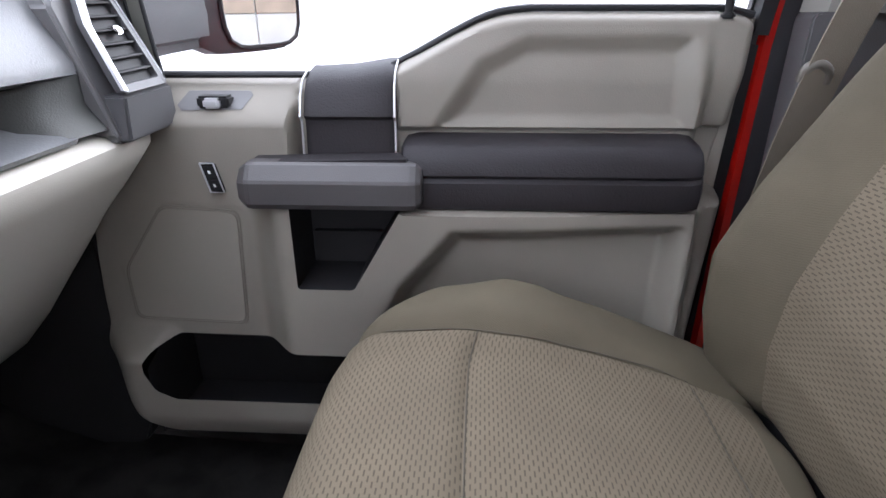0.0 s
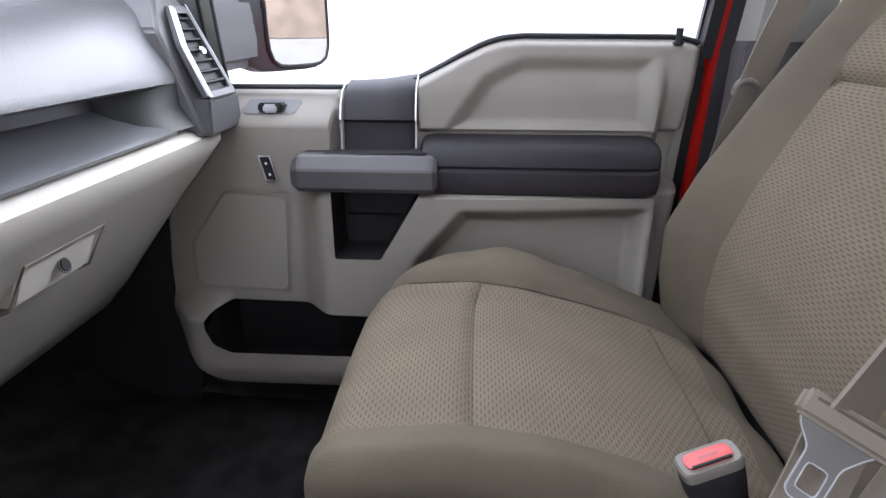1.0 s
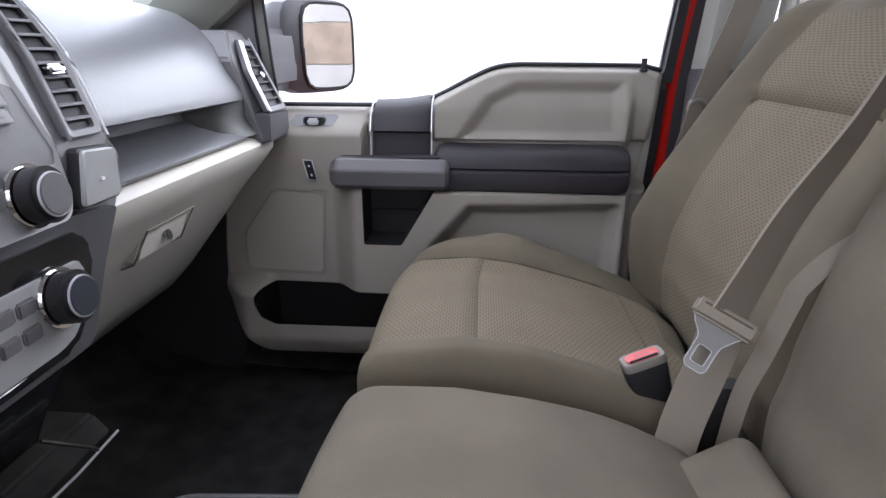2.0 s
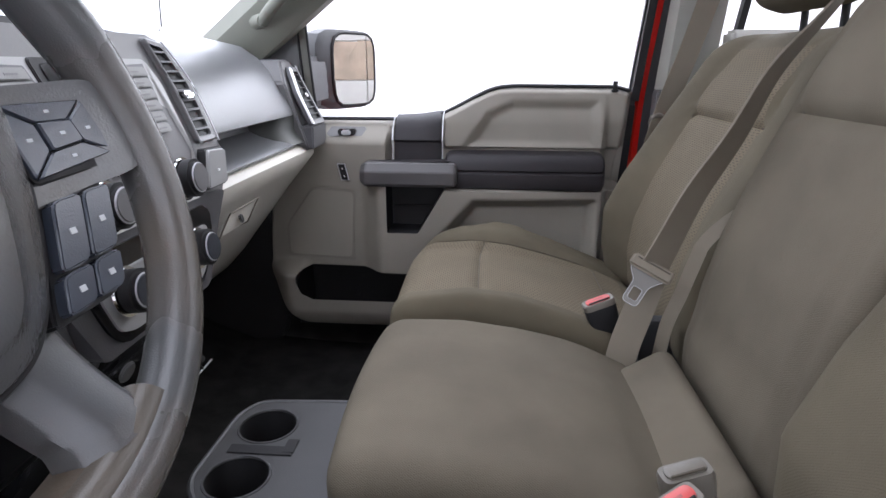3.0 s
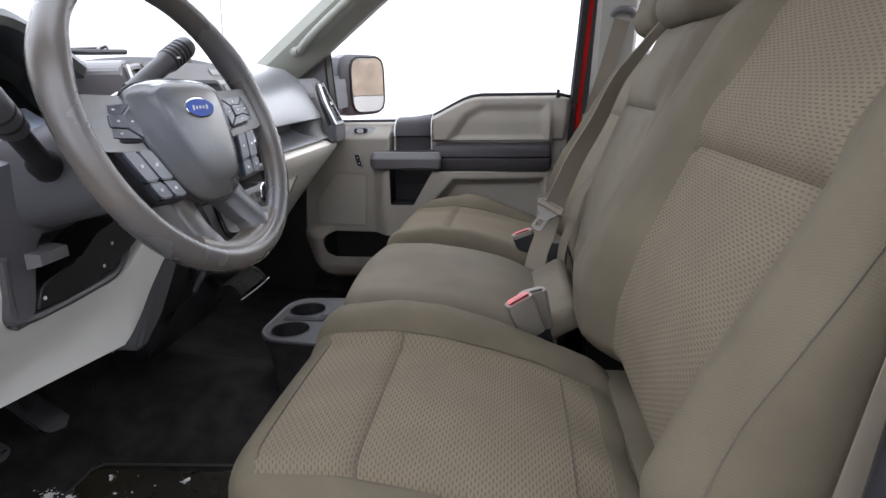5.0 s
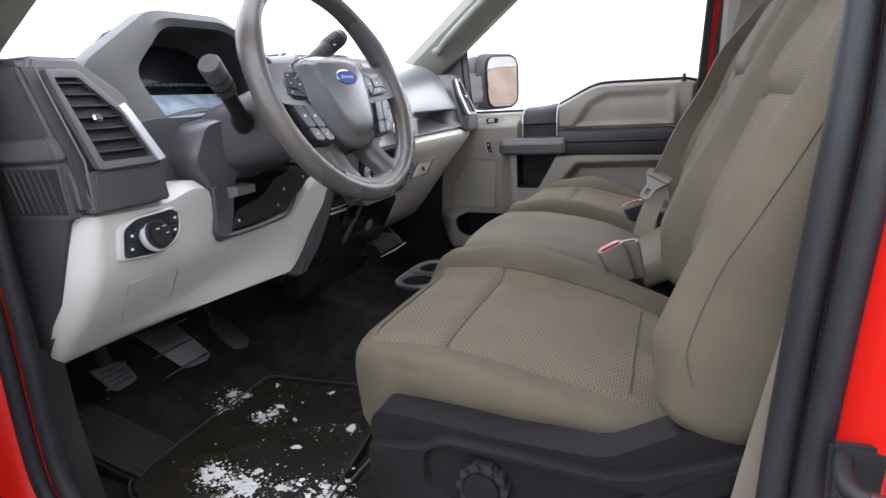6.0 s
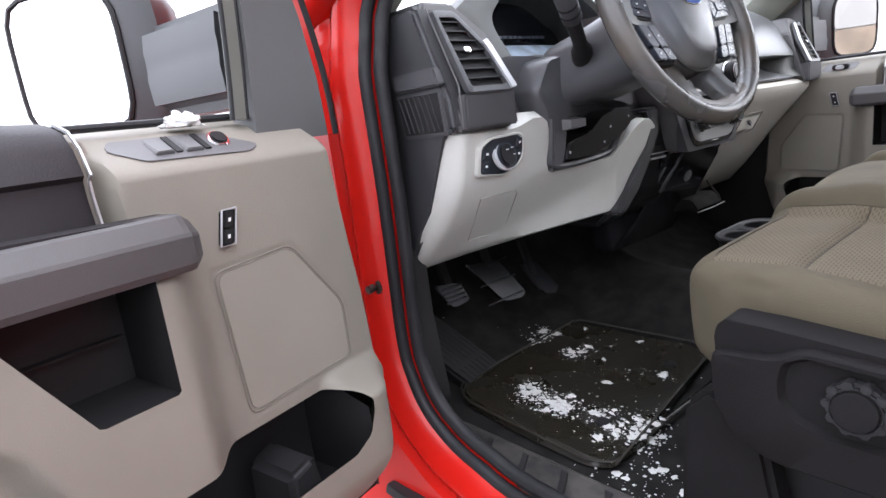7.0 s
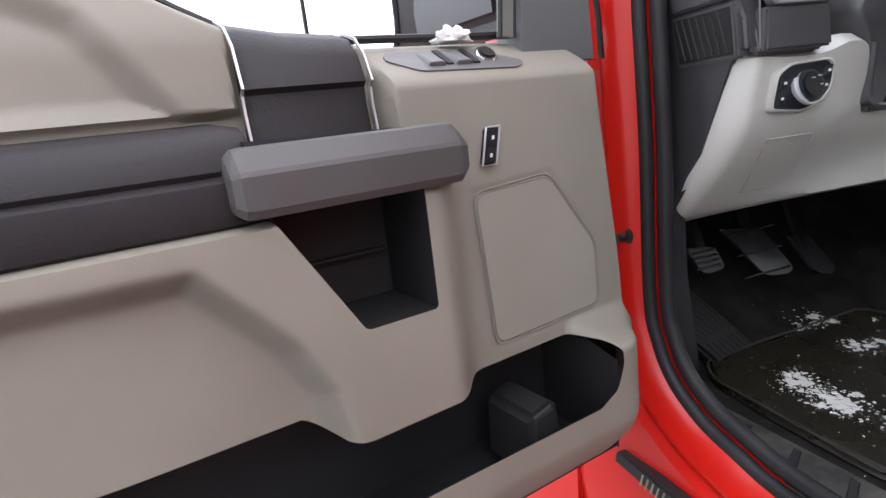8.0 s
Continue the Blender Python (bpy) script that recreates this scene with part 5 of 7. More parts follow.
        for i in range(6):
            z = 0.7285 - 0.0135 * i
            y0, y1 = 0.0765 - 0.0022 * i, 0.1265 - 0.0042 * i
            part("button", lean(box(-0.355, -0.3475, *sorted((Y(y0), Y(y1))), z - 0.0059, z + 0.0059, 0.0015)), BTN, st)
            part("marking", lean(box(-0.350, -0.3470, *sorted((Y(y0 + 0.014), Y(y0 + 0.030))), z - 0.001, z + 0.001, 0)), GREY, st, smooth=False)
    part("radio_frame", lean(prism(round_poly(both([(0.056, 0.744), (0.058, 0.655)]), 0.006), "x", -0.36, -0.3485, 0.002)), DARK, st, "dark radio frame")
    part("radio_screen", lean(prism(round_poly(both([(0.046, 0.738), (0.048, 0.664)]), 0.005), "x", -0.355, -0.3470, 0.001)), GLOSS, st, "dark radio display")
    for i in range(4):
        y = -0.052 + 0.024 * i
        part("radio_button", lean(box(-0.355, -0.3480, y, y + 0.021, 0.622, 0.634, 0.002)), BTN, st)
        part("radio_button", lean(box(-0.355, -0.3480, y, y + 0.021, 0.594, 0.612, 0.002)), BTN, st)
        part("climate_button", box(-0.350, -0.3425, y, y + 0.021, 0.506, 0.520, 0.002), GREY, st)
        part("climate_button", box(-0.350, -0.3425, y, y + 0.021, 0.482, 0.496, 0.002), GREY, st)
    part("bright_line", tube([(-0.352, -0.10, 0.456), (-0.350, 0.0, 0.454), (-0.352, 0.08, 0.456)], 0.002, 6), SILVER, st)
    part("outlet", disc((-0.405, -0.03, 0.375), (1, 0, -0.4), 0.014, 0.006, 20), GREY, st)
    part("hanging_plate", prism([(-0.50, 0.30), (-0.435, 0.30), (-0.415, 0.274), (-0.50, 0.266)], "y", 0.045, 0.19, 0.004), CARPET, st, "black plate below the console")
    part("plate_lip", tube([(-0.413, 0.040, 0.270), (-0.411, 0.12, 0.269), (-0.413, 0.195, 0.270)], 0.0016, 8), STACKM, st, "bright lip")
    part("pull_rod", tube([(-0.405, 0.075, 0.345), (-0.398, 0.125, 0.30), (-0.400, 0.140, 0.285)], 0.0022, 6), STEEL, st, "thin bright rod")
    for i in range(2):
        part("dash_switch", lean(box(-0.38, -0.366, -0.07 + 0.055 * i, -0.025 + 0.055 * i, 0.772, 0.784, 0.002)), DARK, st)


centre_stack()

# ---- steering wheel and column ----
STEELBLUE = material("slate_button", (0.034, 0.040, 0.054), 0.20, grain=0.2, stain=0.1)
WC = Vector((-0.200, -0.455, 0.694))
WN = Vector((math.cos(radians(21)) * math.cos(radians(-4)), math.cos(radians(21)) * math.sin(radians(-4)), math.sin(radians(21))))
WU = Vector((0, 0, 1)).cross(WN).normalized()
WV = WN.cross(WU)
STEER = radians(0.0)


def wheel_pt(u, v, n):
    """A place on the wheel: u to the driver's right, v up the wheel, n towards the driver."""
    c, s = math.cos(STEER), math.sin(STEER)
    return WC + WU * (u * c - v * s) + WV * (u * s + v * c) + WN * n


def on_wheel(bm):
    for v in bm.verts:
        v.co = wheel_pt(v.co.x, v.co.y, v.co.z)
    return bm


def steering_wheel():
    e = thing("steering_wheel", WC, "worn grey four-spoke steering wheel with oval blue badge", "steering wheel")
    n, m = 96, 16
    rings = []
    for i in range(n + 1):
        a = 2 * math.pi * i / n
        # thicker where the thumbs rest above the side spokes
        k = 0.0146 + 0.0024 * math.exp(-((math.degrees(a) % 360 - 24) / 13) ** 2) + 0.0024 * math.exp(-((math.degrees(a) % 360 - 156) / 13) ** 2)
        rings.append([((0.1728 + k * math.cos(t)) * math.cos(a), (0.1728 + k * math.cos(t)) * math.sin(a), 1.18 * k * math.sin(t)) for t in np.linspace(0, 2 * math.pi, m, endpoint=False)])
    rim = part("rim", on_wheel(loft(rings, caps=False)), LEATHER, e, "worn grey rim")
    # hub pad: sloping flanks round a domed middle field
    half = [(0.0, 0.0525), (0.035, 0.0515), (0.066, 0.047), (0.088, 0.038), (0.0945, 0.024), (0.086, -0.016), (0.072, -0.050), (0.058, -0.074), (0.042, -0.090), (0.018, -0.0975)]
    pad = round_poly(half + [(-u, v) for u, v in half[::-1] if u > 0], 0.014, 4)
    field = [(0.0, 0.043), (0.030, 0.042), (0.050, 0.038), (0.060, 0.030), (0.061, 0.018), (0.054, -0.016), (0.044, -0.046), (0.036, -0.064), (0.027, -0.074), (0.012, -0.079)]
    mid = round_poly(field + [(-u, v) for u, v in field[::-1] if u > 0], 0.014, 4)

    def between(k, c=1.0):
        return [((a[0] + (b[0] - a[0]) * k) * c, -0.015 + ((a[1] + (b[1] - a[1]) * k) + 0.015) * c) for a, b in zip(pad, mid)]
    rings = []
    for pts, h in ((between(0, 1.0), -0.045), (between(0, 1.0), -0.006), (between(0.05), 0.0005), (between(0.15), 0.0035), (between(0.55), 0.0085), (between(0.9), 0.0135), (between(1.0), 0.0165), (between(1.0, 0.96), 0.0182), (between(1.0, 0.8), 0.0200), (between(1.0, 0.5), 0.0218), (between(1.0, 0.2), 0.0226), (between(1.0, 0.03), 0.0228)):
        rings.append([(u, v, h) for u, v in pts])
    part("hub_pad", on_wheel(loft(rings)), HUBM, e, "grained grey hub pad")
    part("pad_gap", on_wheel(tube([(u * 1.008, v * 1.008, -0.0025) for u, v in (*pad, pad[0])], 0.0016, 6)), BLACK, e)
    oval = lambda ku, kv, h: [(ku * math.cos(a), 0.0085 + kv * math.sin(a), h) for a in np.linspace(0, 2 * math.pi, 40, endpoint=False)]
    bd = part("badge", on_wheel(loft([oval(0.0275, 0.0122, 0.012), oval(0.0275, 0.0122, 0.0232), oval(0.0258, 0.0106, 0.0242)])), CHROME, e, "oval badge with silver rim")
    part("badge_field", on_wheel(loft([oval(0.0262, 0.0110, 0.0236), oval(0.0258, 0.0106, 0.0248)])), BLUE, bd, "blue oval field")
    for u, w_, h_ in ((-0.0145, 0.0035, 0.0070), (-0.0080, 0.0040, 0.0042), (-0.0015, 0.0040, 0.0042), (0.0050, 0.0035, 0.0042), (0.0120, 0.0040, 0.0066)):
        part("badge_mark", on_wheel(loft([[(u + w_ / 2 * math.cos(a) + 0.15 * h_ * math.sin(a), 0.0085 + h_ / 2 * math.sin(a), h) for a in np.linspace(0, 2 * math.pi, 14, endpoint=False)] for h in (0.0246, 0.0252)])), DIMMARK, bd, "plain pale mark")
    part("pad_mark", on_wheel(box(-0.010, 0.010, -0.044, -0.039, 0.0195, 0.0216, 0.0005)), DARK, e)
    part("pad_mark", on_wheel(box(-0.004, 0.004, -0.057, -0.052, 0.0185, 0.0208, 0.0005)), DARK, e)
    # spokes
    for s in (-1, 1):
        sp = prism(round_poly([(s * 0.06, 0.036), (s * 0.150, 0.037), (s * 0.172, 0.026), (s * 0.172, -0.014), (s * 0.150, -0.021), (s * 0.120, -0.022), (s * 0.06, -0.030)], 0.010, 4), "z", -0.020, -0.002, 0.004, 2)
        for v in sp.verts:
            v.co.z += 0.010 * max(0.0, (abs(v.co.x) - 0.12) / 0.05)
        part("spoke", on_wheel(sp), HUBM, e, "side spoke")
        # lower spoke, rising to the face of the rim at its foot
        rings = []
        for v, a, b, h in [tuple(p) + (q,) for p, q in zip(smooth_line([(-0.066, 0.026, 0.070), (-0.095, 0.029, 0.073), (-0.120, 0.034, 0.076), (-0.136, 0.036, 0.078), (-0.146, 0.034, 0.076)], 4), np.interp(np.linspace(0, 4, 17), [0, 1, 2, 3, 4], [-0.016, -0.011, -0.002, 0.007, 0.010]))]:
            rings.append([(s * a, v, h - 0.030), (s * b, v, h - 0.030), (s * b, v, h - 0.006), (s * (b - 0.002), v, h - 0.002), (s * (b - 0.006), v, h), (s * (a + 0.016), v, h + 0.0005), (s * (a + 0.012), v, h - 0.001), (s * (a + 0.002), v, h - 0.010), (s * a, v, h - 0.013)])
        part("spoke", on_wheel(loft(rings)), SPOKEM, e, "lower spoke")
        pod = round_poly([(s * 0.081, 0.0275), (s * 0.143, 0.0275), (s * 0.153, -0.004), (s * 0.143, -0.012), (s * 0.085, -0.0165)], 0.005, 3)
        bp = part("button_pod", on_wheel(prism(pod, "z", -0.008, 0.0005, 0.002)), BLACK, e, "dark button pod")
        oq = [np.array(p) for p in ((s * 0.0835, 0.0255), (s * 0.142, 0.0255), (s * 0.149, -0.0065), (s * 0.0875, -0.0140))]
        c0 = sum(oq) / 4
        iq = [c0 + (p - c0) * 0.40 for p in oq]
        petals = [[oq[k], oq[(k + 1) % 4], iq[(k + 1) % 4], iq[k]] for k in range(4)] + [iq]
        for quad in petals:
            c = sum(quad) / 4
            pts = round_poly([tuple(c + (p - c) * 0.965) for p in quad], 0.0015, 3)
            up = 0.0045 if quad is iq else 0.0030
            part("button", on_wheel(loft([[(u, v, -0.002) for u, v in pts], [(u, v, up - 0.0008) for u, v in pts], [(c[0] + (u - c[0]) * 0.9, c[1] + (v - c[1]) * 0.9, up) for u, v in pts]])), STEELBLUE, bp, smooth=False)
            part("marking", on_wheel(box(c[0] - 0.0018, c[0] + 0.0018, c[1] - 0.0009, c[1] + 0.0009, up - 0.0004, up + 0.0004, 0)), DIMMARK, bp, smooth=False)
        A, B, D, E = (np.array(p) for p in ((0.088, -0.025), (0.131, -0.023), (0.108, -0.078), (0.064, -0.081)))

        def tg(a, b):
            p = (A * (1 - a) + B * a) * (1 - b) + (E * (1 - a) + D * a) * b
            return (s * p[0], p[1])
        tp = part("toggle_pod", on_wheel(prism(round_poly([tg(-0.08, -0.06), tg(1.08, -0.06), tg(1.08, 1.06), tg(-0.08, 1.06)], 0.005, 3), "z", -0.020, -0.004, 0.003)), BLACK, e, "dark toggle pod")
        for a0, a1, b0, b1 in ((0.0, 0.49, 0.0, 0.63), (0.51, 1.0, 0.0, 0.63), (0.0, 0.49, 0.65, 1.0), (0.51, 1.0, 0.65, 1.0)):
            part("toggle", on_wheel(prism(round_poly([tg(a0, b0), tg(a1, b0), tg(a1, b1), tg(a0, b1)], 0.004, 3), "z", -0.008, 0.0035, 0.003, 3)), STEELBLUE, tp)
            c = tg((a0 + a1) / 2, (b0 + b1) / 2)
            part("marking", on_wheel(box(c[0] - 0.0020, c[0] + 0.0020, c[1] - 0.0016, c[1] + 0.0016, 0.0030, 0.0040, 0)), DIMMARK, tp, smooth=False)
    # curved foot that joins the lower spokes along the inside of the rim
    rings = []
    for a in np.linspace(radians(-122), radians(-58), 25):
        ca, sa = math.cos(a), math.sin(a)
        rings.append([(r * ca, r * sa, h) for r, h in ((0.150, -0.014), (0.1495, 0.000), (0.151, 0.006), (0.155, 0.0095), (0.160, 0.0112), (0.165, 0.0112), (0.170, 0.008), (0.172, -0.010))])
    part("lower_bridge", on_wheel(loft(rings)), WORNG, e, "grey foot joining the lower spokes")
    worn = []
    for a in np.linspace(radians(-121), radians(-59), 25):
        ca, sa = math.cos(a), math.sin(a)
        worn.append([(r * ca, r * sa, h) for r, h in ((0.1485, -0.024), (0.1485, -0.004), (0.1525, 0.0045), (0.154, -0.024))])
    part("worn_edge", on_wheel(loft(worn)), WORN, e, "worn brown inner edge")
    return e


steering_wheel()


def column():
    e = thing("steering_column", WC - WN * 0.2, "charcoal steering column shroud with stalks", "steering column")
    rings = []
    for n, ru, rv, dv in ((-0.035, 0.050, 0.050, -0.005), (-0.05, 0.066, 0.062, -0.008), (-0.10, 0.072, 0.062, -0.006), (-0.15, 0.080, 0.060, -0.002), (-0.205, 0.092, 0.058, 0.004)):
        rings.append([wheel_pt(ru * math.cos(a) * (abs(math.cos(a)) ** 4 + abs(math.sin(a)) ** 4) ** -0.25, dv + rv * math.sin(a) * (abs(math.cos(a)) ** 4 + abs(math.sin(a)) ** 4) ** -0.25, n) for a in np.linspace(0, 2 * math.pi, 28, endpoint=False)])
    part("shroud", loft(rings), COLM, e, "charcoal column shroud")
    part("key_barrel", disc(wheel_pt(0.07, -0.03, -0.12), WU, 0.017, 0.02, 24), BLACK, e)
    part("lever_recess", prism(round_poly([(-0.560, 0.470), (-0.53, 0.575), (-0.40, 0.572), (-0.335, 0.535), (-0.345, 0.470)], 0.012, 3), "x", -0.455, -0.428, 0.004), BLACK, e)
    lv = part("tilt_lever", loft([[(-0.425, -0.515 + 0.03 * i, 0.538 + 0.012 * j) for i, j in ((-1, -1), (1, -1), (1, 1), (-1, 1))], [(-0.385, -0.512 + 0.027 * i, 0.540 + 0.011 * j) for i, j in ((-1, -1), (1, -1), (1, 1), (-1, 1))], [(-0.362, -0.508 + 0.022 * i, 0.541 + 0.007 * j) for i, j in ((-1, -1), (1, -1), (1, 1), (-1, 1))]]), GREY, e, "small grey tilt lever", smooth=False)
    part("lever_pivot", tube(smooth_line([(-0.395, -0.512, 0.552), (-0.385, -0.505, 0.566), (-0.40, -0.492, 0.572)], 4), 0.006, 8), SHROUD, lv)
    part("lower_cover", prism(round_poly([(-0.540, 0.478), (-0.525, 0.508), (-0.46, 0.520), (-0.42, 0.545), (-0.37, 0.556), (-0.325, 0.552), (-0.305, 0.535), (-0.345, 0.512), (-0.40, 0.492), (-0.46, 0.480)], 0.008, 3), "x", -0.43, -0.372, 0.012, 3), GLOSSY, e, "black lower column cover")
    part("notch_frame", tube(smooth_line([(-0.372, -0.572, 0.555), (-0.380, -0.566, 0.50), (-0.384, -0.556, 0.474), (-0.385, -0.50, 0.469), (-0.386, -0.42, 0.471), (-0.384, -0.378, 0.479), (-0.378, -0.356, 0.510)], 5), 0.006, 8), SHROUD, e, "charcoal frame of the column opening")
    part("notch_tray", loft([[(-0.44, y, 0.478 + 0.03 * (y + 0.56)), (-0.388, y, 0.470 + 0.03 * (y + 0.56)), (-0.388, y, 0.462 + 0.03 * (y + 0.56)), (-0.44, y, 0.465 + 0.03 * (y + 0.56))] for y in (-0.556, -0.46, -0.37)]), GREY, e, "grey floor of the column opening", smooth=False)
    # bell of the shroud, running down one side of the opening
    bell = round_poly([(-0.602, 0.600), (-0.570, 0.652), (-0.47, 0.668), (-0.36, 0.668), (-0.300, 0.630), (-0.292, 0.552), (-0.345, 0.566), (-0.40, 0.575), (-0.455, 0.580), (-0.500, 0.572), (-0.525, 0.548), (-0.538, 0.472), (-0.572, 0.470), (-0.582, 0.560)], 0.014, 4)
    mid = np.array((-0.44, 0.612))
    rings = []
    for k, x in ((1.0, -0.45), (1.0, -0.400), (0.985, -0.388), (0.955, -0.380), (0.93, -0.377)):
        rings.append([(x, *(mid + (np.array(p) - mid) * (k if p[1] > 0.53 else 1 - (1 - k) * 0.25))) for p in bell])
    part("column_skirt", loft(rings), COLM, e, "charcoal skirt round the column")
    for y, z in ((-0.394, 0.524), (-0.330, 0.538), (-0.417, 0.498), (-0.525, 0.492)):
        part("screw", disc((-0.373, y, z), (1, 0, 0), 0.0026, 0.0025, 12, 0.0008), SILVER, e)
    part("column_well", box(-0.47, -0.43, -0.575, -0.25, 0.44, 0.60, 0.004), BLACK, e)
    st = part("turn_stalk", tube(smooth_line([(-0.345, -0.510, 0.645), (-0.315, -0.556, 0.664), (-0.290, -0.612, 0.704)], 4), [0.017] * 4 + [0.0115] * 5, 14), DARK, e, "black turn signal stalk")
    part("stalk_end", tube([(-0.294, -0.601, 0.696), (-0.293, -0.604, 0.699), (-0.275, -0.648, 0.730), (-0.274, -0.651, 0.732)], [0.013, 0.0150, 0.0160, 0.0140], 18), SHROUD, st, "grey stalk end")
    for k in (0.25, 0.55):
        part("stalk_ring", tube([(-0.293 + 0.018 * (k + d), -0.604 - 0.044 * (k + d), 0.699 + 0.031 * (k + d)) for d in (0, 0.05)], 0.0162, 18), BLACK, st)
    sh = part("shift_lever", tube(smooth_line([(-0.314, -0.455, 0.698), (-0.298, -0.408, 0.729), (-0.280, -0.356, 0.762)], 4), [0.009] * 9, 14), BLACK, e, "black shift lever")
    part("lever_grip", tube([(-0.298, -0.408, 0.729), (-0.281, -0.358, 0.761), (-0.279, -0.352, 0.765), (-0.268, -0.318, 0.786), (-0.266, -0.312, 0.790)], [0.011, 0.0125, 0.0145, 0.0150, 0.012], 18), SHROUD, sh, "grey ribbed lever end")
    for k in range(5):
        u = 0.10 + 0.17 * k
        part("lever_rib", tube([(-0.279 + 0.011 * (u + d), -0.352 + 0.034 * (u + d), 0.765 + 0.021 * (u + d)) for d in (0, 0.05)], 0.0156, 18), BLACK, sh)
    for k in range(3):
        part("marking", box(-0.262, -0.2598, -0.352 + 0.012 * k, -0.347 + 0.012 * k, 0.770 + 0.006 * k, 0.7725 + 0.006 * k, 0), WHITE, sh, smooth=False)


column()

# ---- body pillars, seals, sills ----
OPEN = [(0.0, 1.20), (-0.22, 1.03), (-0.42, 0.86), (-0.490, 0.76), (-0.498, 0.70), (-0.498, 0.655), (-0.493, 0.458), (-0.497, 0.232), (-0.482, 0.16), (-0.452, 0.109), (-0.40, 0.072), (-0.341, 0.052), (-0.246, 0.032), (0.0, 0.025), (0.32, 0.03), (0.378, 0.10), (0.392, 0.30), (0.401, 0.50), (0.415, 0.75), (0.42, 1.0), (0.40, 1.20)]


def body_side(s, kind):
    def Y(d):
        return C + s * d
    line = [(x + (0.010 + 0.02 * max(0, z - 0.40) if x > 0.36 and s < 0 else 0), z) for x, z, *_ in [tuple(p) for p in smooth_line([(x, z, 0) for x, z in OPEN], 5)]]
    # painted frame round the door opening: a skin outside the opening line
    rows = []
    inw = []
    for i, p in enumerate(line):
        a, b = np.array(line[max(i - 1, 0)]), np.array(line[min(i + 1, len(line) - 1)])
        t = (b - a) / np.linalg.norm(b - a)
        inw.append(np.array((-t[1], t[0])))
    for off, d in ((-0.004, 0.815), (0.0, 0.840), (0.02, 0.872), (0.035, 0.878), (0.05, 0.872), (0.06, 0.885), (0.10, 0.895), (0.16, 0.905), (0.26, 0.915), (0.36, 0.90), (0.37, 0.80)):
        rows.append([(p[0] - n[0] * off, Y(d - 0.20 * max(0, p[1] - 0.65)), p[1] - n[1] * off) for p, n in zip(line, inw)])
    if s > 0:
        post = [(0.384, Y(0.838), 0.10), (0.392, Y(0.838), 0.50), (0.397, Y(0.832), 0.68), (0.408, Y(0.795), 0.88), (0.423, Y(0.74), 1.20)]
        back = [(p[0] + 0.020, p[1] + 0.014, p[2]) for p in post]
        setting(part("trim_pillar_seal", strap(smooth_line(back, 4), 0.10, 0.01, (1, 0, 0)), ENDM), "charcoal seal behind the painted pillar", "trim")
        fr = setting(part("trim_pillar_paint", strap(smooth_line([(p[0] - 0.002, p[1] + 0.008, p[2]) for p in post], 4), 0.016, 0.012, (1, 0.5, 0)), RED), "red painted door pillar", "trim")
    else:
        bm = bmesh.new()
        vs = [[bm.verts.new(p) for p in r] for r in rows]
        for a, b in zip(vs, vs[1:]):
            for i in range(len(line) - 1):
                bm.faces.new((a[i], a[i + 1], b[i + 1], b[i]))
        fr = setting(part("trim_door_frame", bm, RED), "glossy red painted door opening frame", "door frame")
    ORG[fr.name] = Vector((0, 0, 0))
    for off, d, r, nm in ((0.004, 0.838, 0.011, "inner_seal"), (-0.016, 0.822, 0.0115, "outer_seal"), (-0.006, 0.821, 0.0035, "seal_lip")):
        if s > 0:
            continue
        part(nm, tube([(p[0] - n[0] * off - (0.008 if s < 0 and p[0] > 0.36 else 0), Y(d - 0.20 * max(0, p[1] - 0.65)), p[1] - n[1] * off) for p, n in zip(line, inw)], r, 10, up=(0, 1, 0)), RUBBER if r > 0.005 else SHROUD, fr, "black rubber door seal")
    # inner trim: kick panel, sill plate, pillar covers
    kick = prism(round_poly([(-1.0, 0.0), (-0.50, 0.03), (-0.485, 0.10), (-0.507, 0.25), (-0.505, 0.45), (-1.0, 0.45)], 0.02), "y", Y(0.76), Y(0.822), 0.006)
    setting(part("trim_kick_panel", kick, DARK), "charcoal kick panel beside the footwell", "trim")
    zt = 0.0 if s < 0 else -0.05
    plate = [(Y(0.835), 0.020), (Y(0.825), 0.042), (Y(0.76), 0.050), (Y(0.735), 0.030), (Y(0.735), 0.0), (Y(0.835), 0.0)]
    plate = [(a_, b_ + zt) for a_, b_ in plate]
    sp = setting(part("trim_sill_plate", prism(plate, "x", -0.47, 0.42, 0.004), SILLM), "charcoal ribbed sill plate, dusty", "trim")
    ORG[sp.name] = Vector((0, 0, 0))
    for k in range(9):
        x = -0.36 + 0.075 * k
        part("rib", prism([(x, Y(0.822)), (x + 0.012, Y(0.822)), (x - 0.018, Y(0.768)), (x - 0.030, Y(0.768))], "z", 0.044 + zt, 0.0505 + zt, 0.001, 1), DARK, sp)
    x0 = 0.412 if s > 0 else 0.435
    low = prism(round_poly([(x0, 0.02), (0.80, 0.02), (0.80, 0.685), (x0 + 0.008, 0.685)], 0.01), "y", Y(0.79), Y(0.835), 0.008)
    setting(part("trim_sill_wall", box(-0.55, 0.45, *sorted((Y(0.80), Y(0.835))), -0.06, 0.035 if s < 0 else 0.09, 0.004), DARK if s < 0 else CARPET), "charcoal inner sill", "trim")
    setting(part("trim_pillar_lower", low, GREY), "grey lower pillar trim", "trim")
    rows = []
    x1 = 0.552 if s > 0 else 0.80
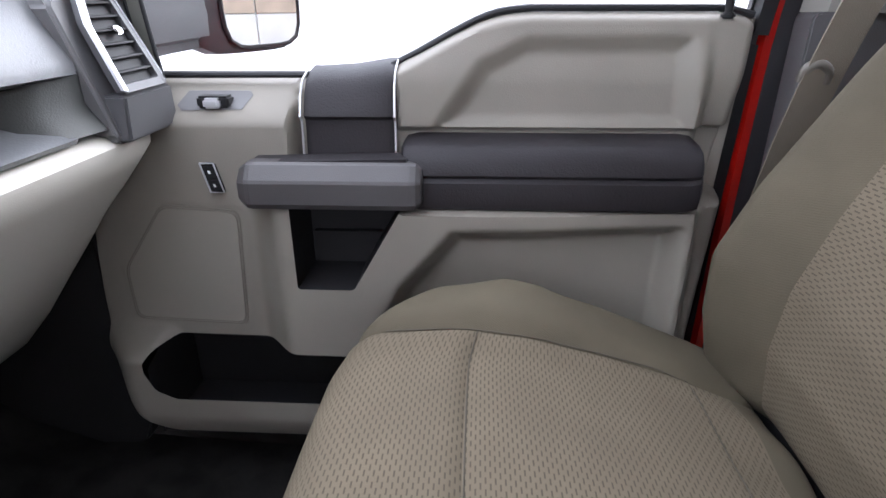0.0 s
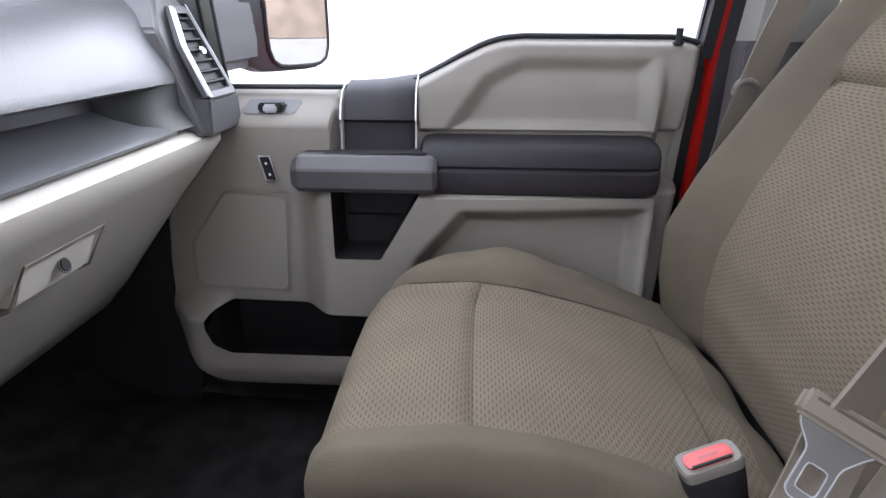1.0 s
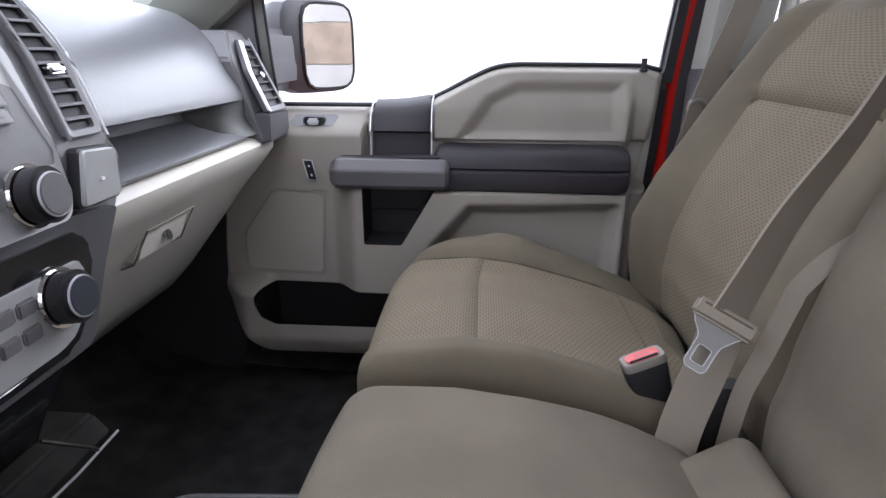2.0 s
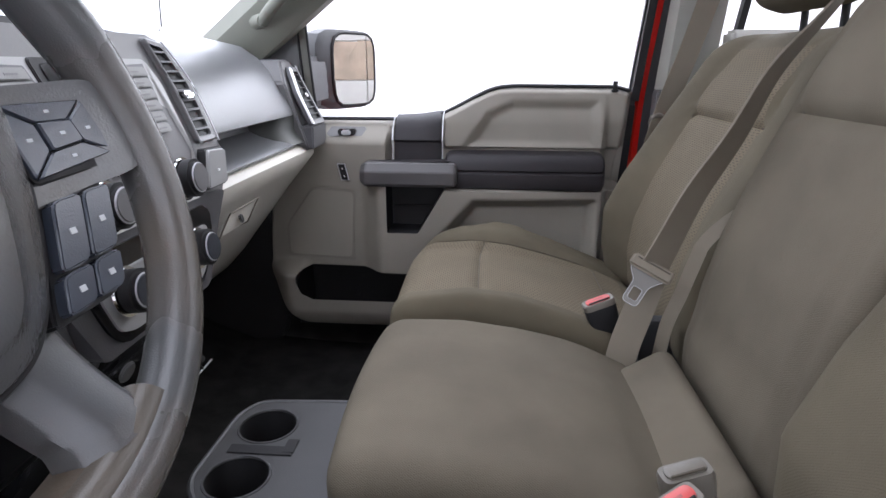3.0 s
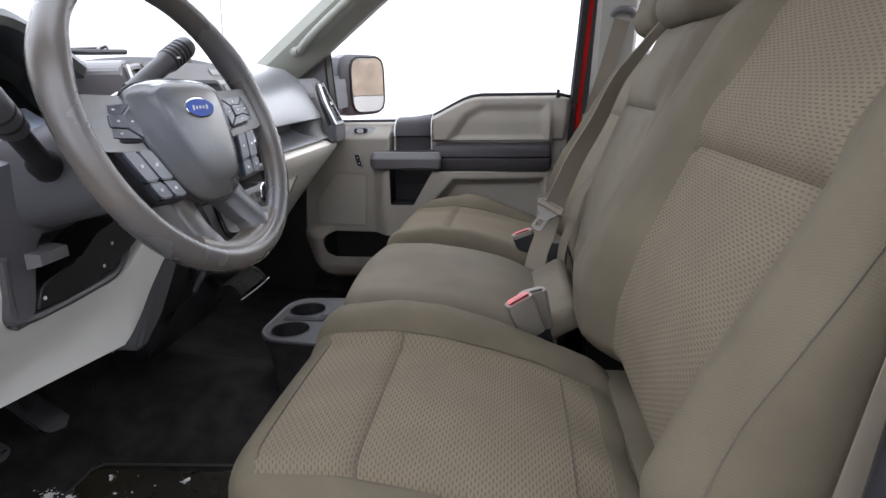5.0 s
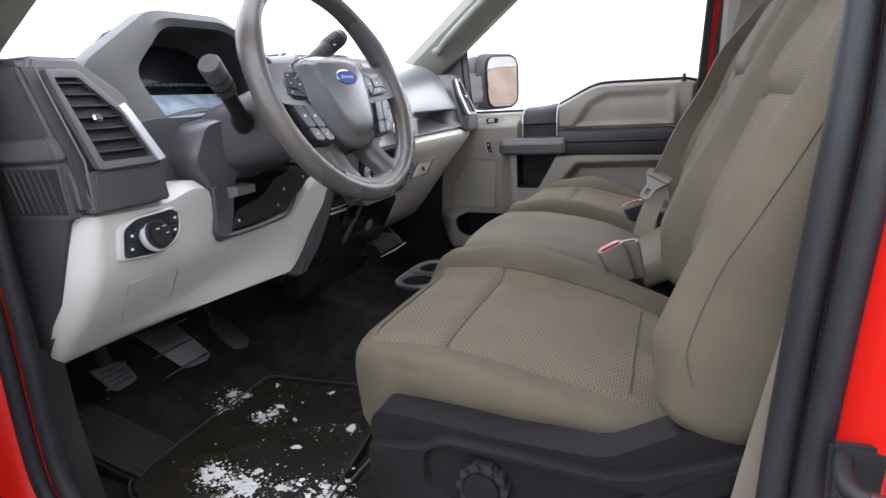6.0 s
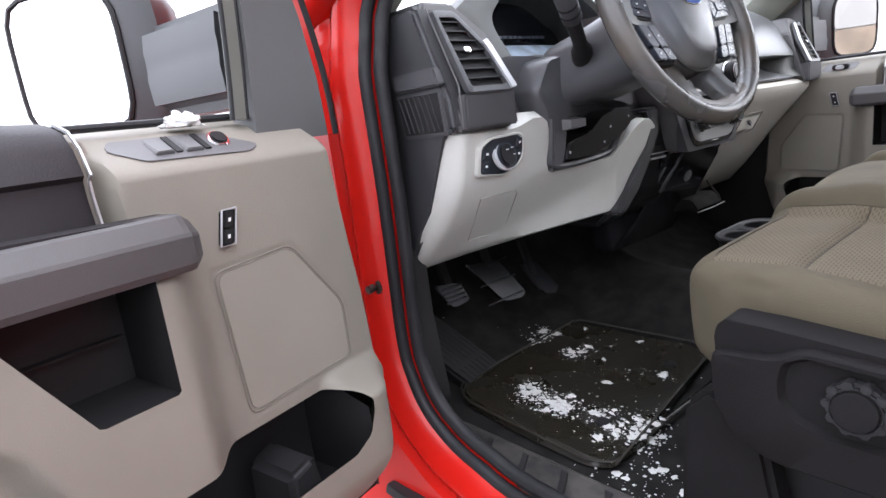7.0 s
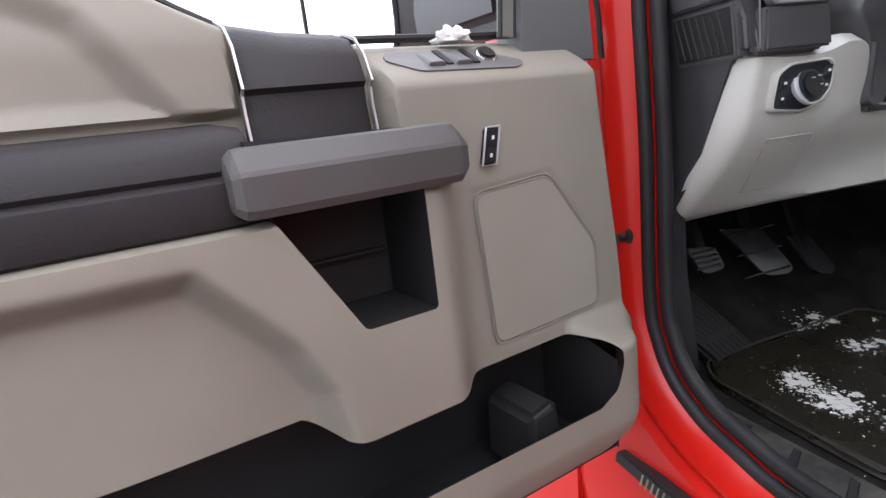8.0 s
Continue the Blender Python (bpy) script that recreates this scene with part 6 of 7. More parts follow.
    for z, d in ((0.684, 0.80), (0.80, 0.775), (0.95, 0.74), (1.10, 0.705), (1.27, 0.68)):
        rows.append([(x0 + 0.01 + 0.02 * (z - 0.68), Y(d + 0.03), z), (x0 + 0.025, Y(d - 0.005), z), (0.50, Y(d - 0.02), z), (x1 - 0.02, Y(d - 0.02), z), (x1, Y(d + 0.04), z)])
    setting(part("trim_pillar_upper", loft(rows), PILLAR), "pale upper pillar trim", "trim")
    if s > 0:
        setting(part("trim_rear_quarter", box(0.55, 0.86, Y(0.74), Y(0.80), 0.685, 0.812, 0.008), PALE), "pale trim below the rear side window", "trim")
        setting(part("trim_rear_window_post", strap([(0.572, Y(0.775), 0.80), (0.585, Y(0.73), 1.02), (0.60, Y(0.68), 1.26)], 0.014, 0.02, (1, 0, 0)), BLACK), "black rear side window post", "trim")
    # windscreen pillar with its inner cover
    ap = smooth_line([(-0.86, Y(0.79), 0.56), (-0.60, Y(0.775), 0.755), (-0.29, Y(0.735), 0.985), (0.03, Y(0.69), 1.22)], 6)
    rings = []
    for p in ap:
        rings.append([p + Vector(o) for o in ((-0.105, s * 0.02, -0.01), (-0.085, -s * 0.02, 0.0), (-0.03, -s * 0.045, 0.0), (0.04, -s * 0.04, -0.01), (0.085, -s * 0.01, -0.02), (0.085, s * 0.03, -0.02), (-0.06, s * 0.05, 0.02))])
    setting(part("trim_windscreen_pillar", loft(rings), APIL), "pale grey windscreen pillar cover", "trim")
    if s < 0:
        setting(part("trim_pillar_paint", tube([(p[0] + 0.01, p[1] + s * 0.085, p[2]) for p in ap], 0.035, 10), RED), "red painted windscreen pillar", "trim")
    if s > 0:
        h = thing("grab_handle", ap[8], "pale grey grab handle on the windscreen pillar", "grab handle")
        part("grip", tube(smooth_line([ap[8] + Vector((0.03, -0.045, 0.0)), ap[9] + Vector((0.04, -0.075, 0.01)), ap[13] + Vector((0.04, -0.075, 0.01)), ap[15] + Vector((0.03, -0.045, 0.0))], 5), 0.013, 10), APIL, h)
        part("foot", tube([ap[8] + Vector((0.0, -0.02, 0)), ap[8] + Vector((0.032, -0.05, 0.0))], [0.022, 0.014], 10), APIL, h)


body_side(-1, "driver")
body_side(1, "passenger")
bm = bmesh.new()
a = [bm.verts.new(p) for p in ((-1.04, -0.80, 0.62), (-1.04, 0.78, 0.62), (-0.03, 0.69, 1.27), (-0.03, -0.71, 1.27))]
bm.faces.new(a)
ws = setting(part("window_windscreen", bm, GLASS, smooth=False), "clear windscreen", "window")
ws.visible_shadow = False
setting(part("trim_rear_window_post", box(0.86, 0.92, 0.36, 0.42, 0.80, 1.30, 0.01), DARK), "dark rear window post", "trim")
setting(part("trim_rear_window_post", box(0.86, 0.92, -0.44, -0.38, 0.80, 1.30, 0.01), DARK), "dark rear window post", "trim")

# ---- console tray, belts, buckles ----
def console_tray():
    e = thing("cup_holder_console", (-0.22, C, 0.03), "grey console tray with two round cup holders on the floor", "cup holder")
    z = 0.243
    out = round_poly([(-0.300, 0.122), (-0.15, 0.132), (-0.13, 0.132), (-0.13, -0.125), (-0.15, -0.118), (-0.300, -0.100), (-0.325, -0.060), (-0.322, 0.085)], 0.025, 5)
    bm = bmesh.new()
    ring = [bm.verts.new((x, y, z)) for x, y in out]
    es = [bm.edges.new((ring[i], ring[(i + 1) % len(ring)])) for i in range(len(ring))]
    cups = []
    for cx, cy in ((-0.268, 0.060), (-0.268, -0.050)):
        c = [bm.verts.new((cx + 0.041 * math.cos(t), cy + 0.041 * math.sin(t), z)) for t in np.linspace(0, 2 * math.pi, 32, endpoint=False)]
        es += [bm.edges.new((c[i], c[(i + 1) % 32])) for i in range(32)]
        cups.append(c)
    bmesh.ops.triangle_fill(bm, edges=es, use_beauty=True)
    part("tray", bm, TRAYM, e, "grey tray top", smooth=False)
    part("body", loft([[(x, y, z - 0.003) for x, y in out], [(x + 0.01, y * 0.97, z - 0.05) for x, y in out], [(x + 0.03, y * 0.9, 0.03) for x, y in out]], caps=False), CARPET, e, "black console body")
    for cx, cy in ((-0.268, 0.060), (-0.268, -0.050)):
        T = np.linspace(0, 2 * math.pi, 32, endpoint=False)
        cup = loft([[(cx + r * math.cos(t), cy + r * math.sin(t), zz) for t in T] for r, zz in ((0.0405, z), (0.037, z - 0.07), (0.005, z - 0.071))], caps=False)
        part("cup_well", cup, BLACK, e, "black cup well")
        part("cup_rim", tube([(cx + 0.041 * math.cos(t), cy + 0.041 * math.sin(t), z - 0.0004) for t in np.linspace(0, 2 * math.pi, 33)], 0.0022, 6), TRAYM, e)
    part("rim", tube([(x, y, z - 0.002) for x, y in (*out, out[0])], 0.0042, 8), TRAYM, e)
    part("slot", box(-0.302, -0.213, -0.005, 0.014, z - 0.004, z + 0.0016, 0.001), BLACK, e)
    part("slot", box(-0.228, -0.212, 0.0, 0.030, z - 0.004, z + 0.0022, 0.001), BLACK, e)


console_tray()


def buckle(name, at, rx, yaw, mat, label, key=None):
    e = thing(name, at, label, "seat belt buckle", "seat belt buckles")
    m = pose(*at, rx, 0, yaw)

    def put(bm):
        bm.transform(m)
        return bm

    def ring(k, z, w=0.0125, h=0.0245):
        return [(x * k, y * k, z) for x, y in round_poly([(-w, -h), (w, -h), (w, h), (-w, h)], 0.008, 4)]
    b = part("body", put(loft([ring(0.80, -0.062), ring(0.88, -0.055), ring(1.0, -0.005), ring(1.0, 0.004), ring(0.94, 0.009)])), mat, e)
    part("release_button", put(loft([ring(1, 0.004, 0.0080, 0.0190), ring(1, 0.0115, 0.0080, 0.0190), ring(0.9, 0.0125, 0.0080, 0.0190)])), key or BUTTON, e, "" if key else "red release button")
    if mat is BLACK:
        part("bezel", put(loft([ring(1.01, 0.0005), ring(1.02, 0.0085), ring(0.95, 0.0105), ring(0.80, 0.0100)])), BUCKLE, b, "beige bezel")
    part("slot", put(box(-0.0082, -0.0058, -0.016, 0.016, 0.0105, 0.0130, 0.0005, 1)), SEAM if key else BLACK, b)
    if not key:
        part("marking", put(box(-0.002, 0.001, -0.008, 0.008, 0.0122, 0.0127, 0)), DIMRED, b, smooth=False)
    part("stalk", put(box(-0.006, 0.006, -0.016, 0.016, -0.15, -0.055, 0.003)), BLACK, e)
    return e


buckle("belt_buckle", (0.214, 0.210, 0.383), -20, 98, BLACK, "black buckle with red button beside the passenger cushion")
buckle("belt_buckle", (0.202, -0.226, 0.384), -24, 112, BUCKLE, "beige buckle with red button between driver and centre cushions")
buckle("belt_buckle", (0.224, -0.180, 0.380), -14, 100, BUCKLE, "beige buckle behind the driver buckle beside the hinge flap", BUCKLE)


def belts():
    e = thing("centre_belt", (0.25, 0.14, 0.30), "taupe lap and shoulder belt with steel tongue lying on the seatbacks", "seat belt", "seat belts")
    part("webbing", strap(smooth_line([(0.57, 0.186, 0.93), (0.502, 0.184, 0.860), (0.447, 0.182, 0.790), (0.402, 0.180, 0.729), (0.366, 0.178, 0.648), (0.324, 0.176, 0.571), (0.295, 0.173, 0.502), (0.280, 0.170, 0.466)], 6), 0.046, 0.0028, (0.40, 0.917, -0.01), side2=(0.82, 0.25, -0.46)), WEB, e, "taupe upper webbing")
    part("webbing", strap(smooth_line([(0.276, 0.170, 0.458), (0.264, 0.164, 0.41), (0.242, 0.152, 0.340), (0.232, 0.143, 0.27)], 5), 0.043, 0.0028, (1, -0.2, 0)), WEB, e, "taupe lower webbing")
    # the tongue lies on the webbing, its face turned to the driver
    ex = Vector((0.051, -0.023, -0.024)).normalized()
    ez = Vector((0.020, 0.030, 0.052))
    ez = (ez - ex * ez.dot(ex)).normalized()
    face = Matrix.Translation((0.272, 0.164, 0.462)) @ Matrix((ex, ez.cross(ex), ez)).transposed().to_4x4()

    def tilted(bm):
        bm.transform(face)
        return bm
    tg = part("tongue", tilted(box(-0.031, 0.033, -0.007, 0.005, -0.010, 0.010, 0.0035, 3)), WEB, e, "taupe tongue sleeve")
    part("sleeve_slot", tilted(box(-0.024, 0.026, -0.0074, -0.004, 0.0035, 0.006, 0.0005, 1)), SEAM, tg)
    plate = round_poly([(-0.027, -0.006), (-0.024, -0.014), (-0.0125, -0.026), (-0.0125, -0.056), (-0.009, -0.060), (0.007, -0.060), (0.0105, -0.056), (0.011, -0.028), (0.020, -0.014), (0.027, -0.006)], 0.004, 4)
    slot = round_poly([(-0.0080, -0.034), (-0.0080, -0.053), (0.0062, -0.053), (0.0062, -0.034)], 0.003, 3)
    bm = bmesh.new()
    loops = [[[bm.verts.new((x, y, z)) for x, z in pts] for y in (-0.0012, 0.0012)] for pts in (plate, slot)]
    for pts in loops:
        for i in range(len(pts[0])):
            k = (i + 1) % len(pts[0])
            bm.faces.new((pts[0][i], pts[0][k], pts[1][k], pts[1][i]))
    for side in (0, 1):
        es = [bm.edges.get((pts[side][i], pts[side][(i + 1) % len(pts[side])])) for pts in loops for i in range(len(pts[side]))]
        bmesh.ops.triangle_fill(bm, edges=es, use_beauty=True)
    part("latch_plate", tilted(bm), STEEL, tg, "steel latch plate", smooth=False)
    for pts in (plate, slot):
        part("plate_edge", tilted(tube([(x, -0.0012, z) for x, z in (*pts, pts[0])], 0.0006, 6, up=(0, 1, 0))), STACKM, tg, "bright thin edge")
    part("buckle_cover", loft([[(0.292 + a * k, 0.186 + b * k, z) for a, b in ((-0.022, -0.014), (0.022, -0.014), (0.022, 0.014), (-0.022, 0.014))] for z, k in ((0.25, 0.8), (0.33, 1.0), (0.368, 1.0), (0.376, 0.8))]), BLACK, e, "black buckle beside the middle cushion")
    part("webbing", strap(smooth_line([(0.405, 0.168, 0.560), (0.365, 0.166, 0.530), (0.340, 0.165, 0.500), (0.333, 0.165, 0.480), (0.318, 0.165, 0.424), (0.303, 0.164, 0.374), (0.296, 0.164, 0.30)], 5), 0.019, 0.003, (0.8, -0.5, 0)), WEB, e, "taupe strap edge")
    for s, y, lab in ((1, 0.70, "taupe belt on the passenger pillar"), (-1, -0.745, "taupe belt on the driver pillar")):
        b = thing("shoulder_belt", (0.5, C + s * 0.78, 0.1), lab, "seat belt", "seat belts")
        if s > 0:
            part("webbing", strap(smooth_line([(0.493, 0.715, 0.895), (0.463, 0.725, 0.77), (0.428, 0.735, 0.64), (0.405, 0.75, 0.50), (0.385, 0.76, 0.30)], 6), 0.046, 0.0025, (1, 0.1, 0)), WEB, b, "taupe webbing")
            part("upper_guide", tube(smooth_line([(0.462, 0.705, 0.905), (0.47, 0.70, 0.918), (0.493, 0.70, 0.922), (0.518, 0.70, 0.916), (0.524, 0.705, 0.902)], 4), 0.010, 10), GREY, b, "grey belt guide")
            part("tongue", tube(smooth_line([(0.402, 0.742, 0.612), (0.404, 0.738, 0.626), (0.416, 0.736, 0.632), (0.428, 0.738, 0.624), (0.429, 0.742, 0.610)], 4), 0.006, 10), BUCKLE, b, "beige belt stop")
            continue
        part("webbing", strap(smooth_line([(0.545, C + s * 0.70, 0.945), (0.49, C + s * 0.752, 0.80), (0.432, C + s * 0.782, 0.62), (0.402, C + s * 0.79, 0.46), (0.375, C + s * 0.79, 0.30), (0.35, C + s * 0.785, 0.10)], 6), 0.044, 0.0025, (0.9, s * 0.5, 0), side2=(1, 0, 0)), WEB, b, "taupe webbing")
        part("upper_guide", box(0.515, 0.575, *sorted((C + s * 0.70, C + s * 0.725)), 0.925, 0.955, 0.008), GREY, b, "grey belt guide")
        part("tongue", box(0.435, 0.485, *sorted((C + s * 0.742, C + s * 0.765)), 0.635, 0.665, 0.006), DOORB, b, "beige belt stop")


belts()


def shield():
    e = thing("seat_side_shield", (0.15, -0.76, 0.08), "charcoal driver seat side shield with round recliner knob", "seat trim")
    poly = round_poly([(-0.020, 0.312), (-0.010, 0.327), (0.045, 0.324), (0.14, 0.315), (0.245, 0.312), (0.29, 0.337), (0.33, 0.362), (0.37, 0.378), (0.42, 0.385), (0.42, 0.17), (0.05, 0.178), (0.008, 0.192), (-0.014, 0.23)], 0.010, 3)
    part("panel", prism(poly, "y", -0.760, -0.715, 0.005, 3), SHIELDM, e)
    # proud outer shell with a stepped ledge, dished round the knob
    outer = round_poly([(-0.020, 0.292), (0.045, 0.297), (0.072, 0.313), (0.255, 0.301), (0.290, 0.309), (0.42, 0.375), (0.42, 0.17), (0.05, 0.176), (0.006, 0.190), (-0.016, 0.232)], 0.012, 4)
    inner = round_poly([(0.056, 0.272), (0.060, 0.292), (0.080, 0.302), (0.246, 0.290), (0.270, 0.287), (0.284, 0.290), (0.200, 0.228), (0.105, 0.226), (0.072, 0.236), (0.058, 0.252)], 0.006, 4)
    wide = [(x + (0.16 - x) * -0.05, z + (0.262 - z) * -0.10) for x, z in inner]
    def soft(k):
        return [(x + (0.2 - x) * k, z + (0.25 - z) * k * 2) for x, z in outer]
    rings = [[(x, y, z) for x, z in ring] for ring, y in ((outer, -0.756), (outer, -0.768), (soft(0.010), -0.7735), (soft(0.022), -0.775), (wide, -0.775), (inner, -0.766))]
    part("shell", loft(rings), SHIELDM, e)
    part("flank", prism(round_poly([(0.296, 0.292), (0.34, 0.322), (0.42, 0.362), (0.42, 0.345), (0.315, 0.290)], 0.004, 3), "y", -0.782, -0.770, 0.002, 2), SHIELDM, e)
    k = part("knob", disc((0.122, -0.766, 0.266), (0, -1, 0.1), 0.026, 0.020, 36, 0.004), BLACK, e, "black round knob")
    part("knob_face", disc((0.122, -0.785, 0.2675), (0, -1, 0.1), 0.021, 0.004, 30, 0.002), SHIELDM, k)
    for i in range(10):
        a = 2 * math.pi * i / 10
        part("knob_tooth", disc((0.122 + 0.0240 * math.cos(a), -0.767, 0.266 + 0.0240 * math.sin(a)), (0, -1, 0.1), 0.0050, 0.018, 10, 0.001), BLACK, k)
    part("front_foot", prism([(-0.075, 0.02), (-0.065, 0.20), (-0.04, 0.225), (0.02, 0.22), (0.06, 0.02)], "y", -0.745, -0.70, 0.008), SHIELDM, e, "charcoal seat rail cover")


shield()

# ---- footwell: mat, pedals, snow ----
def footwell():
    e = thing("floor_mat", (-0.42, -0.46, 0.02), "wet dirty black rubber floor mat in the driver footwell", "floor mat")
    def fz(x):
        return float(np.interp(x, [-1.05, -0.95, -0.82, -0.70, -0.58, -0.40, -0.2, 0.1], [0.42, 0.30, 0.17, 0.075, 0.03, 0.015, 0.01, 0.01]))
    out = round_poly([(-0.580, -0.665), (-0.53, -0.702), (-0.245, -0.708), (-0.205, -0.685), (-0.255, -0.26), (-0.295, -0.235), (-0.580, -0.270)], 0.035, 5)
    xs = np.linspace(-0.580, -0.205, 40)
    rows = []
    for x in xs:
        hits = []
        for (ax, ay), (bx, by) in zip(out, out[1:] + out[:1]):
            if (ax - x) * (bx - x) <= 0 and ax != bx:
                hits.append(ay + (by - ay) * (x - ax) / (bx - ax))
        lo, hi = (min(hits), max(hits)) if hits else (-0.6, -0.3)
        rows.append([(x, lo + (hi - lo) * t, fz(x) + 0.015 + 0.01 * (max(0, abs(t - 0.5) - 0.47) / 0.03) - (0.02 if t in (0, 1) else 0) + 0.12 * float(bump(lo + (hi - lo) * t, C, 0.17)) * 0.9) for t in np.linspace(0, 1, 40)])
    bm = bmesh.new()
    vs = [[bm.verts.new(p) for p in r_] for r_ in rows]
    for p, q in zip(vs, vs[1:]):
        for i in range(39):
            bm.faces.new((p[i], p[i + 1], q[i + 1], q[i]))
    part("mat", bm, MAT, e)
    edge = [(x, y, fz(x) + 0.017 + 0.108 * float(bump(y, C, 0.17))) for x, y in out]
    part("mat_edge", tube(smooth_line([*edge, edge[0]], 2), 0.0026, 8, flat=0.7), MATEDGE, e, "raised dirty brown edge")
    for x, y in ((-0.30, -0.335), (-0.285, -0.60)):
        part("fastener", disc((x, y, fz(x) + 0.014 + 0.108 * float(bump(y, C, 0.17))), (0, 0, 1), 0.014, 0.006, 20), BLACK, e)
    rnd = random.Random(4)
    # trodden snow: each patch is a spread of flat, broken lumps with crumbs round it
    patches = [(-0.600, -0.405, 0.014, 0.010, 9), (-0.592, -0.372, 0.010, 0.012, 7), (-0.612, -0.350, 0.006, 0.006, 8), (-0.575, -0.352, 0.006, 0.008, 4), (-0.490, -0.412, 0.012, 0.012, 10), (-0.478, -0.382, 0.008, 0.016, 12),
               (-0.468, -0.588, 0.010, 0.014, 14), (-0.440, -0.600, 0.014, 0.018, 18), (-0.405, -0.598, 0.020, 0.014, 18), (-0.372, -0.612, 0.020, 0.014, 18), (-0.385, -0.570, 0.016, 0.016, 8), (-0.300, -0.585, 0.018, 0.016, 12),
               (-0.255, -0.610, 0.018, 0.018, 14), (-0.226, -0.598, 0.016, 0.020, 20), (-0.212, -0.560, 0.010, 0.022, 14), (-0.245, -0.555, 0.018, 0.014, 7), (-0.289, -0.386, 0.006, 0.006, 7), (-0.336, -0.401, 0.010, 0.010, 3),
               (-0.397, -0.280, 0.003, 0.003, 2), (-0.531, -0.296, 0.003, 0.003, 2), (-0.180, -0.700, 0.016, 0.016, 5), (-0.155, -0.648, 0.014, 0.014, 6), (-0.110, -0.676, 0.016, 0.018, 3), (-0.136, -0.738, 0.020, 0.012, 6), (-0.42, -0.46, 0.10, 0.08, 8)]
    V, F = [], []
    ico = bmesh.new()
    bmesh.ops.create_icosphere(ico, subdivisions=2, radius=1)
    iv, fi = [v.co.copy() for v in ico.verts], [[v.index for v in p.verts] for p in ico.faces]
    ico.free()

    def flake(x, y, r0):
        if y < -0.755 or x > -0.085:
            return
        o = len(V)
        sx, sy, ca = 0.8 + 0.9 * rnd.random(), 0.6 + 0.6 * rnd.random(), rnd.random() * 6.28
        seed = Vector((rnd.random() * 50, rnd.random() * 50, 0))
        on_mat = -0.58 < x < -0.21 and -0.70 < y < -0.25
        z0 = fz(x) + (0.017 if on_mat else 0.003) + 0.108 * float(bump(y, C, 0.17))
        for c in iv:
            k = max(0.25, 1 + 0.9 * noise.noise(c * 1.7 + seed) + 0.45 * noise.noise(c * 4.5 + seed))
            a, b = c.x * r0 * k * sx, c.y * r0 * k * sy
            V.append((x + a * math.cos(ca) - b * math.sin(ca), y + a * math.sin(ca) + b * math.cos(ca), z0 + max(c.z, -0.3) * r0 * k * 0.32))
        F.extend([[q + o for q in p] for p in fi])

    for cx, cy, wx, wy, n in patches:
        for _ in range(n):
            flake(cx + rnd.gauss(0, wx * 0.7), cy + rnd.gauss(0, wy * 0.7), 0.0016 + 0.0056 * rnd.random() ** 2)
        for _ in range(6 * n):
            flake(cx + rnd.gauss(0, wx * 1.5), cy + rnd.gauss(0, wy * 1.5), 0.0006 + 0.0018 * rnd.random() ** 3)
    tagged(raw("snow_lumps", V, F, SNOW), "small white lumps of trodden snow on the mat", "snow", kind="stuff")
    # pedals
    def pedal(name, label, pts, x, t, arm, mat=RUBBER, ribs=0):
        p = thing(name, (x, np.mean([q[0] for q in pts]), np.mean([q[1] for q in pts])), label, "pedal")
        pad = prism(round_poly(pts, 0.012, 4), "x", x - 0.012, x, 0.003)
        zc = np.mean([q[1] for q in pts])
        for v in pad.verts:
            v.co.x -= t * (v.co.z - zc)
        part("pad", pad, mat, p, "worn rubber pad")
        for k in range(ribs):
            y0, y1 = min(q[0] for q in pts) + 0.012, max(q[0] for q in pts) - 0.012
            z = min(q[1] for q in pts) + 0.012 + k * (max(q[1] for q in pts) - min(q[1] for q in pts) - 0.024) / max(ribs - 1, 1)
            part("rib", box(x - t * (z - zc) - 0.002, x - t * (z - zc) + 0.003, y0, y1, z - 0.002, z + 0.002, 0.001, 1), mat, p)
        part("arm", strap([(x - 0.01, arm[0], zc), (x - 0.06, arm[0], zc + 0.12), (x - 0.10, arm[1], zc + 0.25)], 0.02, 0.012, (0, 1, 0)), BLACK, p)
    pedal("brake_pedal", "worn black brake pedal with bright edge", [(-0.490, 0.236), (-0.393, 0.228), (-0.346, 0.138), (-0.366, 0.130), (-0.425, 0.136)], -0.68, 0.5, (-0.42, -0.44), WETRUB, 3)
    pedal("accelerator_pedal", "plain black rubber accelerator pedal", [(-0.278, 0.182), (-0.222, 0.176), (-0.188, 0.098), (-0.200, 0.090), (-0.252, 0.102)], -0.70, 0.6, (-0.25, -0.27), WETRUB, 0)
    pedal("parking_brake_pedal", "black ribbed parking brake pedal", [(-0.640, 0.236), (-0.574, 0.228), (-0.560, 0.186), (-0.615, 0.184)], -0.64, 0.4, (-0.60, -0.61), WETRUB, 4)
    d = thing("foot_rest", (-0.60, -0.65, 0.10), "black ribbed foot rest against the kick panel", "foot rest")
    A, B, C_, D_ = Vector((-0.680, -0.742, 0.178)), Vector((-0.680, -0.630, 0.173)), Vector((-0.575, -0.548, 0.050)), Vector((-0.560, -0.655, 0.040))
    nrm = (B - A).cross(D_ - A).normalized()
    nrm = nrm if nrm.z > 0 else -nrm
    part("plate", bevelled(loft([[p - nrm * 0.03 for p in (A, B, C_, D_)], [A, B, C_, D_]]), 0.006), RESTM, d)
